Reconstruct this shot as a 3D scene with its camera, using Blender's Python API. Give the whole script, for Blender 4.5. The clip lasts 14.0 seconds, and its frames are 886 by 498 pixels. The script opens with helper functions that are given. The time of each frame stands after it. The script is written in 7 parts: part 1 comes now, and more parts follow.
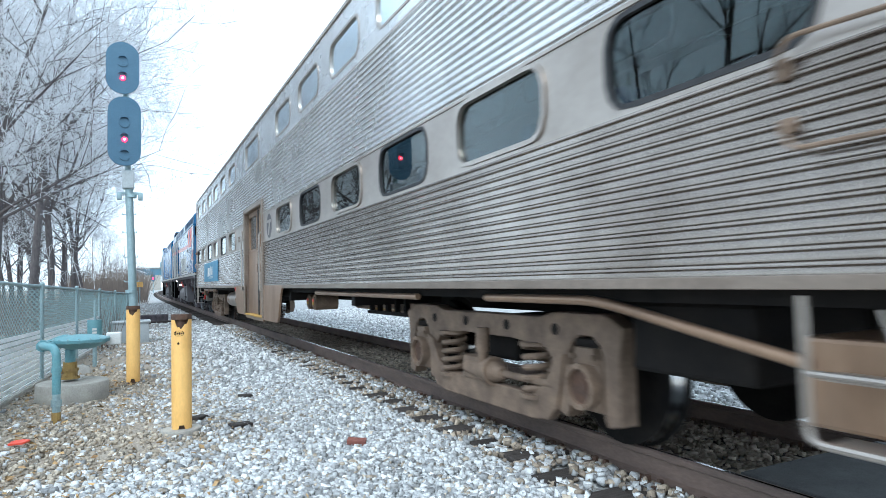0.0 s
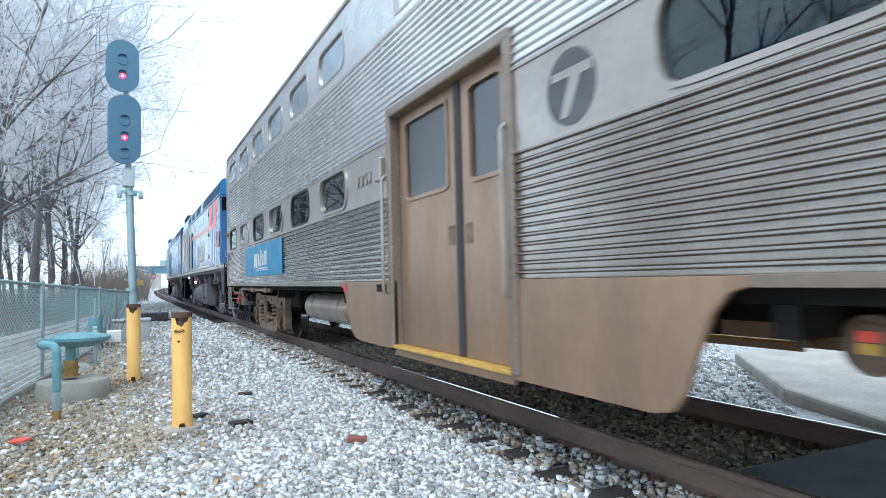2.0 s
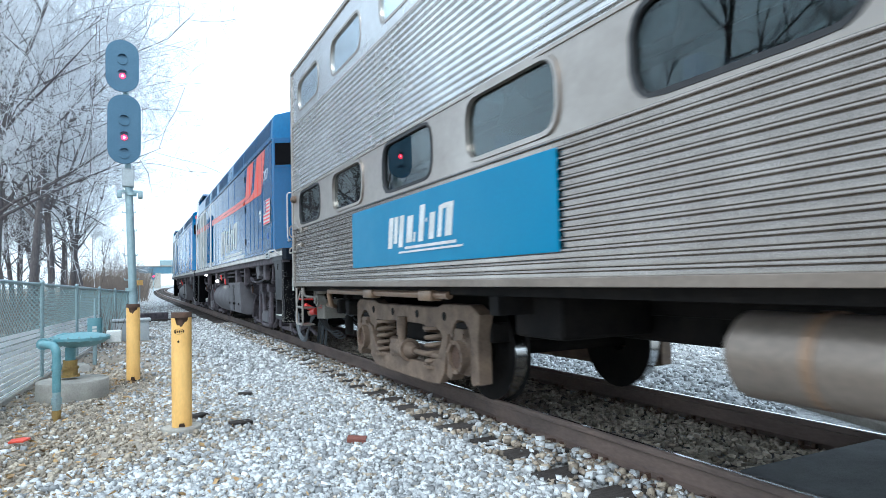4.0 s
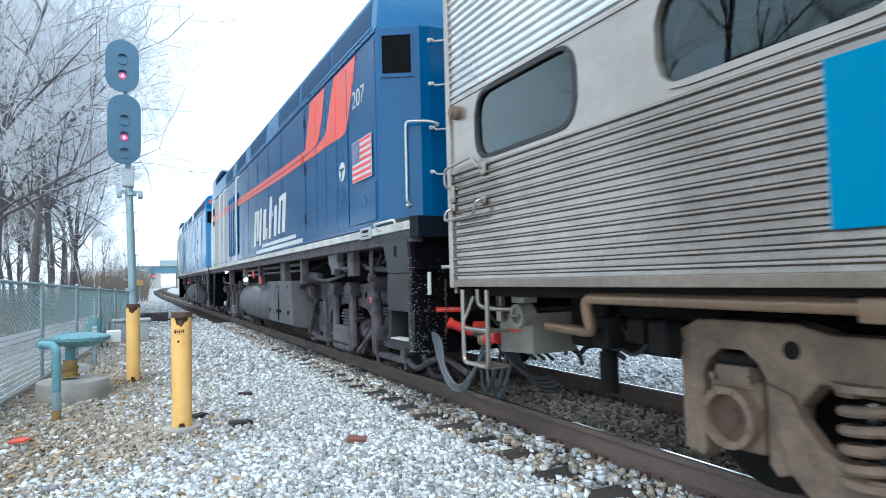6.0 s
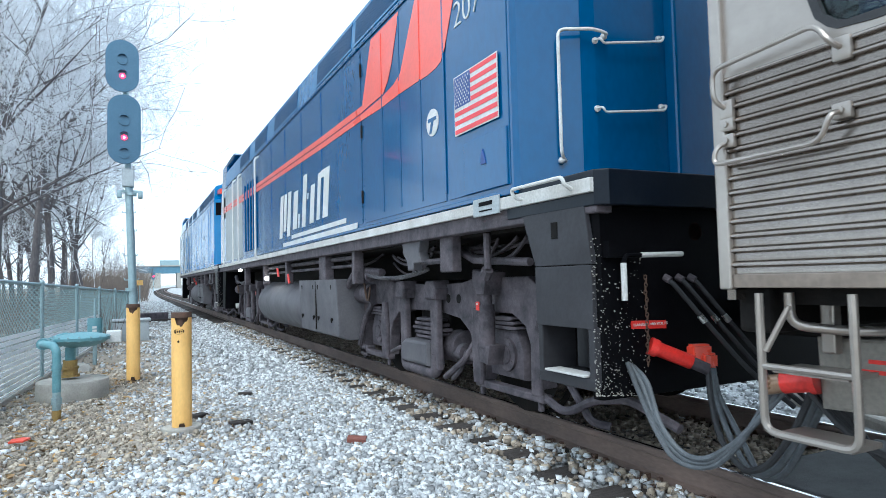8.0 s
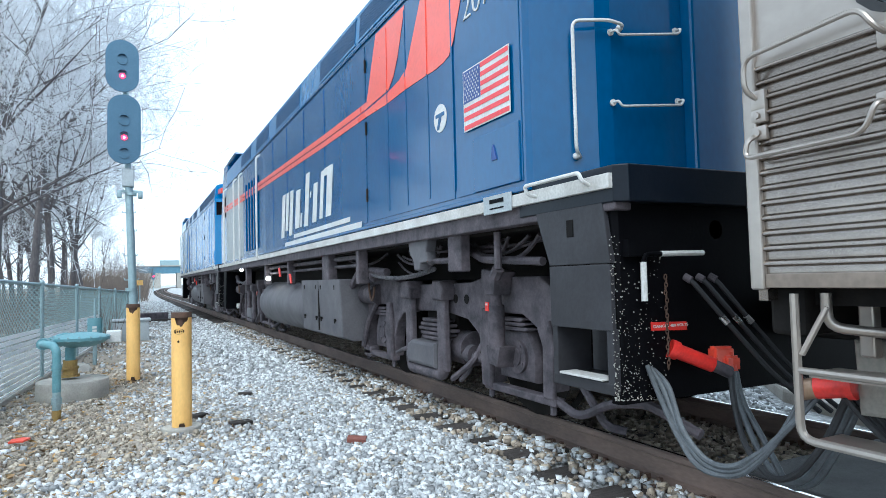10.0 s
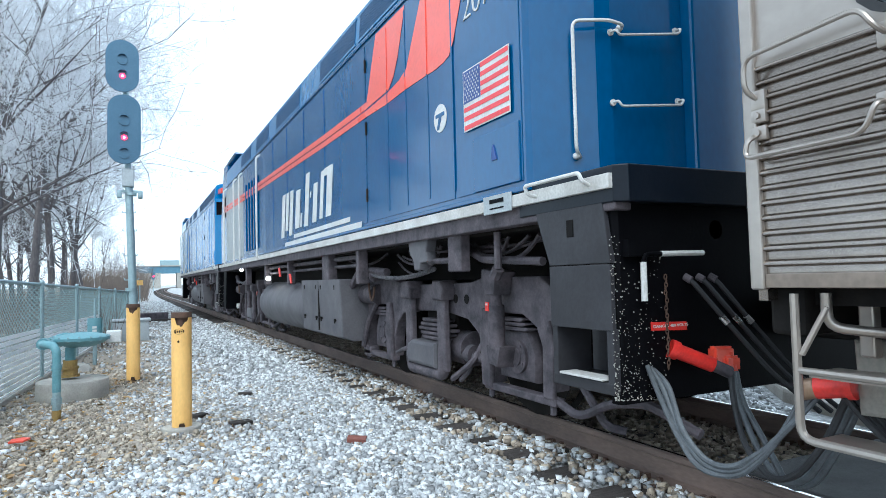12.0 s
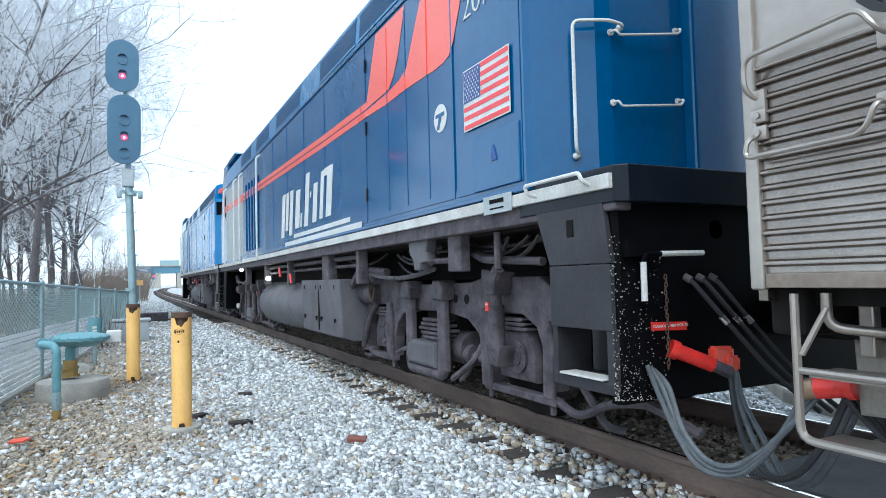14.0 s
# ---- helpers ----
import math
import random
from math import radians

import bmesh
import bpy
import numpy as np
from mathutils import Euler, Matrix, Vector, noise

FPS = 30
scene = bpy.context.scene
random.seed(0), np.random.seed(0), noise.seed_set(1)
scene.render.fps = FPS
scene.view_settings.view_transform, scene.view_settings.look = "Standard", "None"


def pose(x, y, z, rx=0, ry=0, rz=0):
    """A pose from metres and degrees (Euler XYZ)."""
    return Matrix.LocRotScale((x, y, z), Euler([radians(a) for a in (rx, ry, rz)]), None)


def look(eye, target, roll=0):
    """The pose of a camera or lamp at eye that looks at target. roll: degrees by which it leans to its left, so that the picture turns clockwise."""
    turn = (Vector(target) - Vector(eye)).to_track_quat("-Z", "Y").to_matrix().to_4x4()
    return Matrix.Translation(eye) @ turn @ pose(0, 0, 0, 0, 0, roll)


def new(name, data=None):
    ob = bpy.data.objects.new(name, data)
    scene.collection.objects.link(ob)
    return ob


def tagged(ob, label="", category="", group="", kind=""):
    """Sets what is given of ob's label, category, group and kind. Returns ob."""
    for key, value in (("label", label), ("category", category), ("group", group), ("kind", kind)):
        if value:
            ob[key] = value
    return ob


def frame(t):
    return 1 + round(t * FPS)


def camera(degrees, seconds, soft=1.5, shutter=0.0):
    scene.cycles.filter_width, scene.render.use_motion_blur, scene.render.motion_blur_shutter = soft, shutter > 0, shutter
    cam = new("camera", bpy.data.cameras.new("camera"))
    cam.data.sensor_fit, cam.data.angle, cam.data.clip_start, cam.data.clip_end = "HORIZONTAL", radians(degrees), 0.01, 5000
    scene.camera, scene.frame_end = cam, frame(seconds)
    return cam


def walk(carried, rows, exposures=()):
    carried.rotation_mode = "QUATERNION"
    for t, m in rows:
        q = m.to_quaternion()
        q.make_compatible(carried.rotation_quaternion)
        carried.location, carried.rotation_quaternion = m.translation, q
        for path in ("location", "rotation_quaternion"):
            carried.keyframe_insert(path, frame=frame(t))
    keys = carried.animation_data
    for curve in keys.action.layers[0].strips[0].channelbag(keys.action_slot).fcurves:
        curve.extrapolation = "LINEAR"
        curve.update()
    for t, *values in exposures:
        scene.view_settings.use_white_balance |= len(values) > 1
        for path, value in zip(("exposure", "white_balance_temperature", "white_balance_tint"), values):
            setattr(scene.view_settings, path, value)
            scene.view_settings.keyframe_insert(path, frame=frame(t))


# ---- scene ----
EXPO = 0.70
DC = 3.769          # track centre, metres to the right of the lens
GZ = -0.28          # ground beside the track; the rail tops are z = 0
YAW, PITCH, ROLL = 26.207, 2.64, -1.426

# ---- camera ----
cam = camera(70.19, 14.0, soft=0.5, shutter=0.4)


def aim(pitch, yaw):
    p, w = radians(pitch), radians(yaw)
    eye = Vector((0, 0, 1.123))
    return look(eye, eye + Vector((math.sin(w) * math.cos(p), math.cos(w) * math.cos(p), math.sin(p))), ROLL)


walk(cam, [(0, aim(PITCH + 0.17, YAW)), (0.5, aim(PITCH + 0.15, YAW)), (1.0, aim(PITCH + 0.02, YAW - 0.03)),
           (1.5, aim(PITCH, YAW - 0.06)), (2.0, aim(PITCH, YAW - 0.02)), (2.6, aim(PITCH, YAW)), (14.0, aim(PITCH, YAW))],
     exposures=[(0, EXPO, 5600, 4), (14, EXPO, 5600, 4)])

# ---- light: bright overcast ----
world = bpy.data.worlds.new("overcast_sky")
scene.world = world
world.use_nodes = True
wn, wl = world.node_tree.nodes, world.node_tree.links
wn.clear()
sky = wn.new("ShaderNodeTexSky")
sky.sky_type, sky.sun_disc = "NISHITA", False
sky.sun_elevation, sky.sun_rotation = radians(48), radians(215)
cloud = wn.new("ShaderNodeMix")
cloud.data_type = "RGBA"
cloud.inputs[0].default_value = 0.8
cloud.inputs[7].default_value = (8.6, 9.3, 9.8, 1)
back = wn.new("ShaderNodeBackground")
back.inputs[1].default_value = 0.14
wout = wn.new("ShaderNodeOutputWorld")
wl.new(sky.outputs[0], cloud.inputs[6])
wl.new(cloud.outputs[2], back.inputs[0])
wl.new(back.outputs[0], wout.inputs[0])
sun = new("sun", bpy.data.lights.new("sun", "SUN"))
sun.data.energy, sun.data.angle, sun.data.color = 1.2, radians(25), (1, 0.96, 0.9)
# the sky's rotation runs clockwise from +y
sd = Vector((math.sin(radians(215)) * math.cos(radians(48)), math.cos(radians(215)) * math.cos(radians(48)), math.sin(radians(48))))
sun.matrix_world = look((0, 0, 30), Vector((0, 0, 30)) - sd)


# ---- materials ----
def material(name, c1, c2, rough=0.6, metal=0.0, scale=6.0, fine=60.0, bump=0.15, stretch=(1, 1, 1), mix=0.5, spread=0.12, coat=0.0,
             spec=0.5, vary=0.0):
    """Two-scale procedural surface: c1 to c2 in broad patches, fine grain in relief, gloss and tone."""
    m = bpy.data.materials.new(name)
    m.use_nodes = True
    n, l = m.node_tree.nodes, m.node_tree.links
    b = n["Principled BSDF"]
    tc, mp = n.new("ShaderNodeTexCoord"), n.new("ShaderNodeMapping")
    mp.inputs[3].default_value = stretch
    l.new(tc.outputs["Object"], mp.inputs[0])
    n1, n2 = n.new("ShaderNodeTexNoise"), n.new("ShaderNodeTexNoise")
    n1.inputs["Scale"].default_value, n1.inputs["Detail"].default_value, n1.inputs["Roughness"].default_value = scale, 6, 0.65
    n2.inputs["Scale"].default_value, n2.inputs["Detail"].default_value = fine, 4
    for k in (n1, n2):
        l.new(mp.outputs[0], k.inputs[0])
    r1 = n.new("ShaderNodeMapRange")
    r1.inputs[1].default_value, r1.inputs[2].default_value = mix - 0.17, mix + 0.17
    l.new(n1.outputs[0], r1.inputs[0])
    mx = n.new("ShaderNodeMix")
    mx.data_type = "RGBA"
    mx.inputs[6].default_value, mx.inputs[7].default_value = (*c1, 1), (*c2, 1)
    l.new(r1.outputs[0], mx.inputs[0])
    hs = n.new("ShaderNodeHueSaturation")
    r2 = n.new("ShaderNodeMapRange")
    r2.inputs[1].default_value, r2.inputs[2].default_value = 0.3, 0.7
    r2.inputs[3].default_value, r2.inputs[4].default_value = 1 - spread, 1 + spread
    l.new(n2.outputs[0], r2.inputs[0])
    l.new(mx.outputs[2], hs.inputs["Color"])
    if vary:
        oi, geo, mul, r3 = n.new("ShaderNodeObjectInfo"), n.new("ShaderNodeNewGeometry"), n.new("ShaderNodeMath"), n.new("ShaderNodeMapRange")
        mul.operation = "MULTIPLY"
        ad = n.new("ShaderNodeMath")
        ad.operation = "ADD"
        fr = n.new("ShaderNodeMath")
        fr.operation = "FRACT"
        l.new(oi.outputs["Random"], ad.inputs[0])
        l.new(geo.outputs["Random Per Island"], ad.inputs[1])
        l.new(ad.outputs[0], fr.inputs[0])
        r3.inputs[3].default_value, r3.inputs[4].default_value = 1 - vary, 1 + vary
        l.new(fr.outputs[0], r3.inputs[0])
        l.new(r3.outputs[0], mul.inputs[0])
        l.new(r2.outputs[0], mul.inputs[1])
        l.new(mul.outputs[0], hs.inputs["Value"])
    else:
        l.new(r2.outputs[0], hs.inputs["Value"])
    l.new(hs.outputs[0], b.inputs["Base Color"])
    b.inputs["Metallic"].default_value = metal
    rr = n.new("ShaderNodeMapRange")
    rr.inputs[3].default_value, rr.inputs[4].default_value = max(0.03, rough - 0.12), min(1, rough + 0.12)
    l.new(n1.outputs[0], rr.inputs[0])
    l.new(rr.outputs[0], b.inputs["Roughness"])
    if bump:
        bp = n.new("ShaderNodeBump")
        bp.inputs["Strength"].default_value, bp.inputs["Distance"].default_value = bump, 0.01
        l.new(n2.outputs[0], bp.inputs["Height"])
        l.new(bp.outputs[0], b.inputs["Normal"])
    b.inputs["Coat Weight"].default_value = coat
    b.inputs["Specular IOR Level"].default_value = spec
    return m


def glow(name, c, power):
    m = bpy.data.materials.new(name)
    m.use_nodes = True
    b = m.node_tree.nodes["Principled BSDF"]
    b.inputs["Base Color"].default_value = (*c, 1)
    b.inputs["Emission Color"].default_value, b.inputs["Emission Strength"].default_value = (*c, 1), power
    return m


def glass(name, tint, rough=0.02, ior=1.5, film=0.0):
    m = bpy.data.materials.new(name)
    m.use_nodes = True
    b = m.node_tree.nodes["Principled BSDF"]
    b.inputs["Base Color"].default_value = (*tint, 1)
    b.inputs["Metallic"].default_value = film
    b.inputs["Roughness"].default_value, b.inputs["Transmission Weight"].default_value, b.inputs["IOR"].default_value = rough, 1, ior
    return m


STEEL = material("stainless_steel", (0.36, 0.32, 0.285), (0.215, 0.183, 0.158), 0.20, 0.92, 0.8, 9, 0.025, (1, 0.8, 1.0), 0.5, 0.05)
# same steel for the upper coach sides, with sky glare put into its colour
GLARESTEEL = material("glare_lightened_stainless_steel", (0.78, 0.785, 0.79), (0.56, 0.55, 0.54), 0.26, 0.9, 0.8, 9, 0.02, (1, 0.8, 1.0), 0.5, 0.05)
BAND = material("satin_steel", (0.42, 0.375, 0.335), (0.315, 0.278, 0.245), 0.33, 0.75, 1.2, 14, 0.04, (1, 0.8, 1.2), 0.52, 0.04)
DUSTY = material("dusty_grey_tan_paint", (0.27, 0.245, 0.21), (0.185, 0.165, 0.14), 0.7, 0.0, 4, 50, 0.1)
GRIME = material("grimy_steel", (0.33, 0.215, 0.138), (0.22, 0.142, 0.092), 0.34, 0.4, 1.3, 30, 0.06, (1, 1.4, 0.3), 0.5)
JAMB = material("grey_brown_grimy_steel", (0.27, 0.22, 0.18), (0.19, 0.15, 0.12), 0.38, 0.5, 1.5, 30, 0.05)
TRUCK = material("dusty_cast_steel", (0.235, 0.163, 0.112), (0.11, 0.076, 0.054), 0.75, 0.0, 4, 45, 0.3)
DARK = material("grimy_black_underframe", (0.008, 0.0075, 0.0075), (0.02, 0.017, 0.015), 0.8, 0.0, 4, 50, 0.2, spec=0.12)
LOCOGREY = material("dusty_dark_grey_steel", (0.128, 0.108, 0.118), (0.045, 0.040, 0.046), 0.7, 0.0, 6, 45, 0.4, spec=0.25)
TANKGREY = material("dusty_grey_tank_paint", (0.125, 0.118, 0.125), (0.08, 0.076, 0.084), 0.55, 0.0, 2.5, 40, 0.1, spec=0.3)
SKIRTGREY = material("dark_grey_skirt_paint", (0.040, 0.039, 0.044), (0.028, 0.027, 0.030), 0.5, 0.0, 2.5, 40, 0.1, spec=0.25)
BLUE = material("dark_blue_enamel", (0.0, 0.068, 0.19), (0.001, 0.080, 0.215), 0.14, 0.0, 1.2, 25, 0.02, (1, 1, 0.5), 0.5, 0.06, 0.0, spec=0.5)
# the enamel blue lightened: veiling glare on the roof hips put into the colour
ROOFBLUE = material("glare_lightened_roof_blue", (0.012, 0.13, 0.31), (0.03, 0.17, 0.36), 0.3, 0.0, 1.2, 25, 0.04, (1, 1, 0.5), 0.5, 0.08, 0.3)
GRILLE = material("dark_blue_intake_screen", (0.002, 0.05, 0.14), (0.004, 0.065, 0.17), 0.5, 0.0, 2, 40, 0.1)
NAVYSILL = material("blue_black_sill_paint", (0.004, 0.007, 0.013), (0.008, 0.011, 0.017), 0.35, 0.0, 4, 50, 0.05, spec=0.2)
BLUE2 = material("light_blue_enamel", (0.002, 0.14, 0.36), (0.006, 0.18, 0.42), 0.25, 0.0, 1.5, 25, 0.02, (1, 1, 0.5), 0.5, 0.06, 0.2)
ORANGE = material("orange_red_paint", (0.85, 0.085, 0.045), (0.78, 0.10, 0.06), 0.3, 0.0, 2, 30, 0.02, (1, 1, 1), 0.5, 0.05, 0.3)
WHITE = material("white_paint", (0.66, 0.66, 0.64), (0.54, 0.53, 0.5), 0.4, 0.0, 5, 60, 0.03)
STRIP = material("worn_white_strip", (0.62, 0.61, 0.58), (0.42, 0.40, 0.37), 0.5, 0.0, 3, 60, 0.05)
RED = material("red_plastic", (0.7, 0.03, 0.02), (0.55, 0.025, 0.02), 0.35, 0.0, 9, 60, 0.03)
FLAGRED = material("flag_red", (0.75, 0.05, 0.06), (0.7, 0.05, 0.06), 0.4, 0.0, 5, 60, 0.0)
NAVY = material("flag_navy", (0.02, 0.06, 0.25), (0.02, 0.06, 0.22), 0.4, 0.0, 5, 60, 0.0)
BLACK = material("black_paint", (0.0018, 0.0018, 0.0026), (0.004, 0.004, 0.005), 0.5, 0.0, 5, 60, 0.08, spec=0.05)
RUBBER = material("black_rubber", (0.018, 0.018, 0.020), (0.03, 0.03, 0.032), 0.65, 0.0, 8, 70, 0.1)
HOSE = material("dusty_grey_hose", (0.11, 0.12, 0.13), (0.06, 0.065, 0.07), 0.55, 0.0, 8, 70, 0.1)
TEAL = material("teal_blue_panel", (0.0, 0.18, 0.335), (0.0, 0.167, 0.315), 0.35, 0.0, 2, 50, 0.01, (1, 1, 1), 0.5, 0.04, spec=0.2)
YELLOW = material("yellow_nosing", (0.60, 0.36, 0.06), (0.35, 0.20, 0.05), 0.6, 0.0, 7, 60, 0.1)
BOLLARD = material("faded_yellow_plastic", (0.88, 0.53, 0.17), (0.80, 0.45, 0.13), 0.45, 0.0, 5, 60, 0.04, (1, 1, 0.4), 0.55, 0.05)
RUST = material("rusty_iron", (0.12, 0.065, 0.04), (0.07, 0.045, 0.035), 0.85, 0.1, 12, 90, 0.4)
RAIL = material("rail_steel", (0.185, 0.13, 0.105), (0.11, 0.082, 0.07), 0.75, 0.1, 5, 60, 0.25, (1, 0.3, 1))
RAILTOP = material("polished_rail_head", (0.75, 0.75, 0.76), (0.6, 0.6, 0.6), 0.16, 1.0, 5, 60, 0.02, (1, 0.2, 1))
TIE = material("weathered_timber", (0.075, 0.064, 0.058), (0.04, 0.034, 0.03), 0.85, 0.0, 7, 50, 0.5, (1, 8, 8), spec=0.2, vary=0.25)
CONCRETE = material("weathered_concrete", (0.42, 0.40, 0.35), (0.30, 0.28, 0.25), 0.85, 0.0, 4, 60, 0.3)
PAVING = material("pale_concrete_paving", (0.40, 0.36, 0.305), (0.29, 0.262, 0.225), 0.8, 0.0, 2, 50, 0.25)
ASPHALT = material("asphalt", (0.10, 0.10, 0.10), (0.06, 0.06, 0.06), 0.9, 0.0, 3, 120, 0.5)
STONE = material("crushed_limestone", (0.63, 0.645, 0.65), (0.36, 0.355, 0.345), 0.85, 0.0, 14, 90, 0.35, vary=0.55)
DIRTSTONE = material("dusty_tan_stone", (0.48, 0.42, 0.335), (0.27, 0.225, 0.17), 0.9, 0.0, 14, 90, 0.35, vary=0.5)
LEAF = material("dead_tan_leaves", (0.44, 0.29, 0.12), (0.26, 0.16, 0.08), 0.8, 0.0, 9, 60, 0.1, vary=0.4)
STONE2 = material("dusty_brown_stone", (0.40, 0.34, 0.26), (0.24, 0.19, 0.145), 0.9, 0.0, 14, 90, 0.35, vary=0.5)
PIPE = material("blue_green_pipe_paint", (0.11, 0.26, 0.29), (0.15, 0.30, 0.33), 0.45, 0.0, 6, 60, 0.06)
OCHRE = material("ochre_tape_wrap", (0.33, 0.22, 0.06), (0.24, 0.15, 0.05), 0.6, 0.0, 9, 60, 0.1)
GALV = material("galvanised_steel", (0.34, 0.44, 0.46), (0.27, 0.36, 0.38), 0.5, 0.5, 6, 60, 0.05)
MESHW = material("grey_green_chain_link_wire", (0.20, 0.30, 0.31), (0.16, 0.25, 0.26), 0.5, 0.3, 6, 60, 0.0)
SLAT = material("white_vinyl_slat", (0.84, 0.87, 0.88), (0.74, 0.78, 0.79), 0.5, 0.0, 4, 60, 0.02, vary=0.1)
BOX = material("grey_cabinet_paint", (0.42, 0.45, 0.46), (0.34, 0.37, 0.38), 0.5, 0.2, 4, 60, 0.04)
# dark plates lifted to blue: flare from the sky put into the base colour
SIGNAL = material("flare_blued_signal_plate", (0.045, 0.115, 0.185), (0.06, 0.135, 0.205), 0.45, 0.0, 3, 50, 0.04)
BARK = material("grey_bark", (0.15, 0.132, 0.13), (0.075, 0.066, 0.068), 0.9, 0.0, 5, 40, 0.6, (4, 4, 1))
# bright haze of the sky around thin twigs is painted into this near-white
TWIG = material("haze_paled_bare_twigs", (0.80, 0.82, 0.85), (0.58, 0.59, 0.61), 0.9, 0.0, 0.6, 40, 0.2)
BRUSH = material("dry_brush", (0.19, 0.15, 0.12), (0.12, 0.10, 0.09), 0.9, 0.0, 4, 40, 0.2)
SHRUB = material("dark_evergreen_shrub", (0.03, 0.05, 0.06), (0.05, 0.075, 0.08), 0.8, 0.0, 4, 40, 0.2, vary=0.3)
GIRDER = material("blue_green_bridge_paint", (0.09, 0.20, 0.27), (0.07, 0.16, 0.22), 0.6, 0.0, 1, 20, 0.05)
BRICK = material("red_brick", (0.24, 0.085, 0.06), (0.18, 0.07, 0.055), 0.9, 0.0, 20, 90, 0.4)
CHROME = material("bare_steel_bar", (0.62, 0.62, 0.60), (0.5, 0.48, 0.45), 0.28, 0.9, 6, 60, 0.03)
GLASS = glass("tinted_window_glass", (0.14, 0.22, 0.22), film=0.06)
GLASS3 = glass("grimy_door_glass", (0.22, 0.23, 0.23), 0.25, film=0.25)
# reflected sky put into the pale blue tint, with an added metallic film
GLASS2 = glass("sky_paled_upper_glass", (0.74, 0.85, 0.92), 0.12, film=0.9)
LINING = material("white_ceiling_lining", (0.8, 0.8, 0.78), (0.72, 0.72, 0.7), 0.6, 0.0, 2, 40, 0.02)
LAMP = glow("lit_headlamp", (1, 0.93, 0.8), 14)
REDLAMP = glow("lit_red_lens", (1, 0.012, 0.045), 5)
REDHALO = glow("lit_red_core", (1, 0.4, 0.45), 8)


# ---- shape helpers ----
ORIGIN = {}


def thing(name, label, category, at=(0, 0, 0), group="", kind="", turn=0):
    ob = new(name)
    ob.matrix_world = pose(*at, 0, 0, turn)
    ob.empty_display_size = 0.2
    ORIGIN[ob.name] = Vector((0, 0, 0))
    return tagged(ob, label, category, group, kind)


def part(name, bm, mat, parent=None, label="", smooth=False):
    me = bpy.data.meshes.new(name)
    if parent is not None and ORIGIN.get(parent.name) is not None and ORIGIN[parent.name].length > 0:
        bmesh.ops.translate(bm, verts=bm.verts, vec=-ORIGIN[parent.name])
    bmesh.ops.recalc_face_normals(bm, faces=bm.faces)
    if smooth:
        for f in bm.faces:
            f.smooth = True
        for e in bm.edges:
            if len(e.link_faces) == 2 and e.calc_face_angle(0) > 0.7:
                e.smooth = False
    bm.to_mesh(me)
    bm.free()
    for m in (mat if isinstance(mat, (list, tuple)) else [mat]):
        me.materials.append(m)
    ob = new(name, me)
    if parent is not None:
        ob.parent = parent
        ORIGIN[ob.name] = ORIGIN.get(parent.name, Vector((0, 0, 0)))
    if label:
        ob["label"] = label
    return ob


def box(bm, x0, x1, y0, y1, z0, z1, bevel=0.0):
    r = bmesh.ops.create_cube(bm, size=1, matrix=Matrix.Translation(((x0 + x1) / 2, (y0 + y1) / 2, (z0 + z1) / 2))
                              @ Matrix.Diagonal((abs(x1 - x0), abs(y1 - y0), abs(z1 - z0), 1)))
    if bevel:
        es = list({e for v in r["verts"] for e in v.link_edges})
        bmesh.ops.bevel(bm, geom=es, offset=bevel, segments=2, affect="EDGES", profile=0.5)
    return bm


def prism(bm, pts, d0, d1, axis="x", bevel=0.0):
    """A polygon of (y, z) [axis x], (x, z) [axis y] or (x, y) [axis z], extruded from d0 to d1."""
    def p3(p, d):
        return (d, p[0], p[1]) if axis == "x" else (p[0], d, p[1]) if axis == "y" else (p[0], p[1], d)
    a = [bm.verts.new(p3(p, d0)) for p in pts]
    b = [bm.verts.new(p3(p, d1)) for p in pts]
    fs = [bm.faces.new(a), bm.faces.new(b[::-1])]
    k = len(pts)
    for i in range(k):
        fs.append(bm.faces.new((a[i], b[i], b[(i + 1) % k], a[(i + 1) % k])))
    bmesh.ops.recalc_face_normals(bm, faces=fs)
    if bevel:
        es = [e for e in fs[0].edges] + [e for e in fs[1].edges]
        bmesh.ops.bevel(bm, geom=es, offset=bevel, segments=2, affect="EDGES", profile=0.5)
    return bm


def tube(bm, pts, r, n=8, r2=None):
    """A round bar along a line of points, with even or tapering radius."""
    pts = [Vector(p) for p in pts]
    rings = []
    for i, p in enumerate(pts):
        d = (pts[min(i + 1, len(pts) - 1)] - pts[max(i - 1, 0)]).normalized()
        u = d.orthogonal().normalized() if i == 0 else (u0 - d * u0.dot(d)).normalized()
        u0 = u
        w = d.cross(u)
        rad = r if r2 is None else r + (r2 - r) * i / (len(pts) - 1)
        rings.append([bm.verts.new(p + rad * (math.cos(2 * math.pi * k / n) * u + math.sin(2 * math.pi * k / n) * w)) for k in range(n)])
    for a, b in zip(rings, rings[1:]):
        for k in range(n):
            bm.faces.new((a[k], a[(k + 1) % n], b[(k + 1) % n], b[k]))
    bm.faces.new(rings[0][::-1])
    bm.faces.new(rings[-1])
    return bm


def bent(pts, r=0.05, n=4):
    """The same line with its corners rounded."""
    pts = [Vector(p) for p in pts]
    out = [pts[0]]
    for a, b, c in zip(pts, pts[1:], pts[2:]):
        k = min(r, (a - b).length * 0.45, (c - b).length * 0.45)
        p, q = b + (a - b).normalized() * k, b + (c - b).normalized() * k
        for i in range(n + 1):
            t = i / n
            out.append(p * (1 - t) ** 2 + b * 2 * t * (1 - t) + q * t * t)
    return out + [pts[-1]]


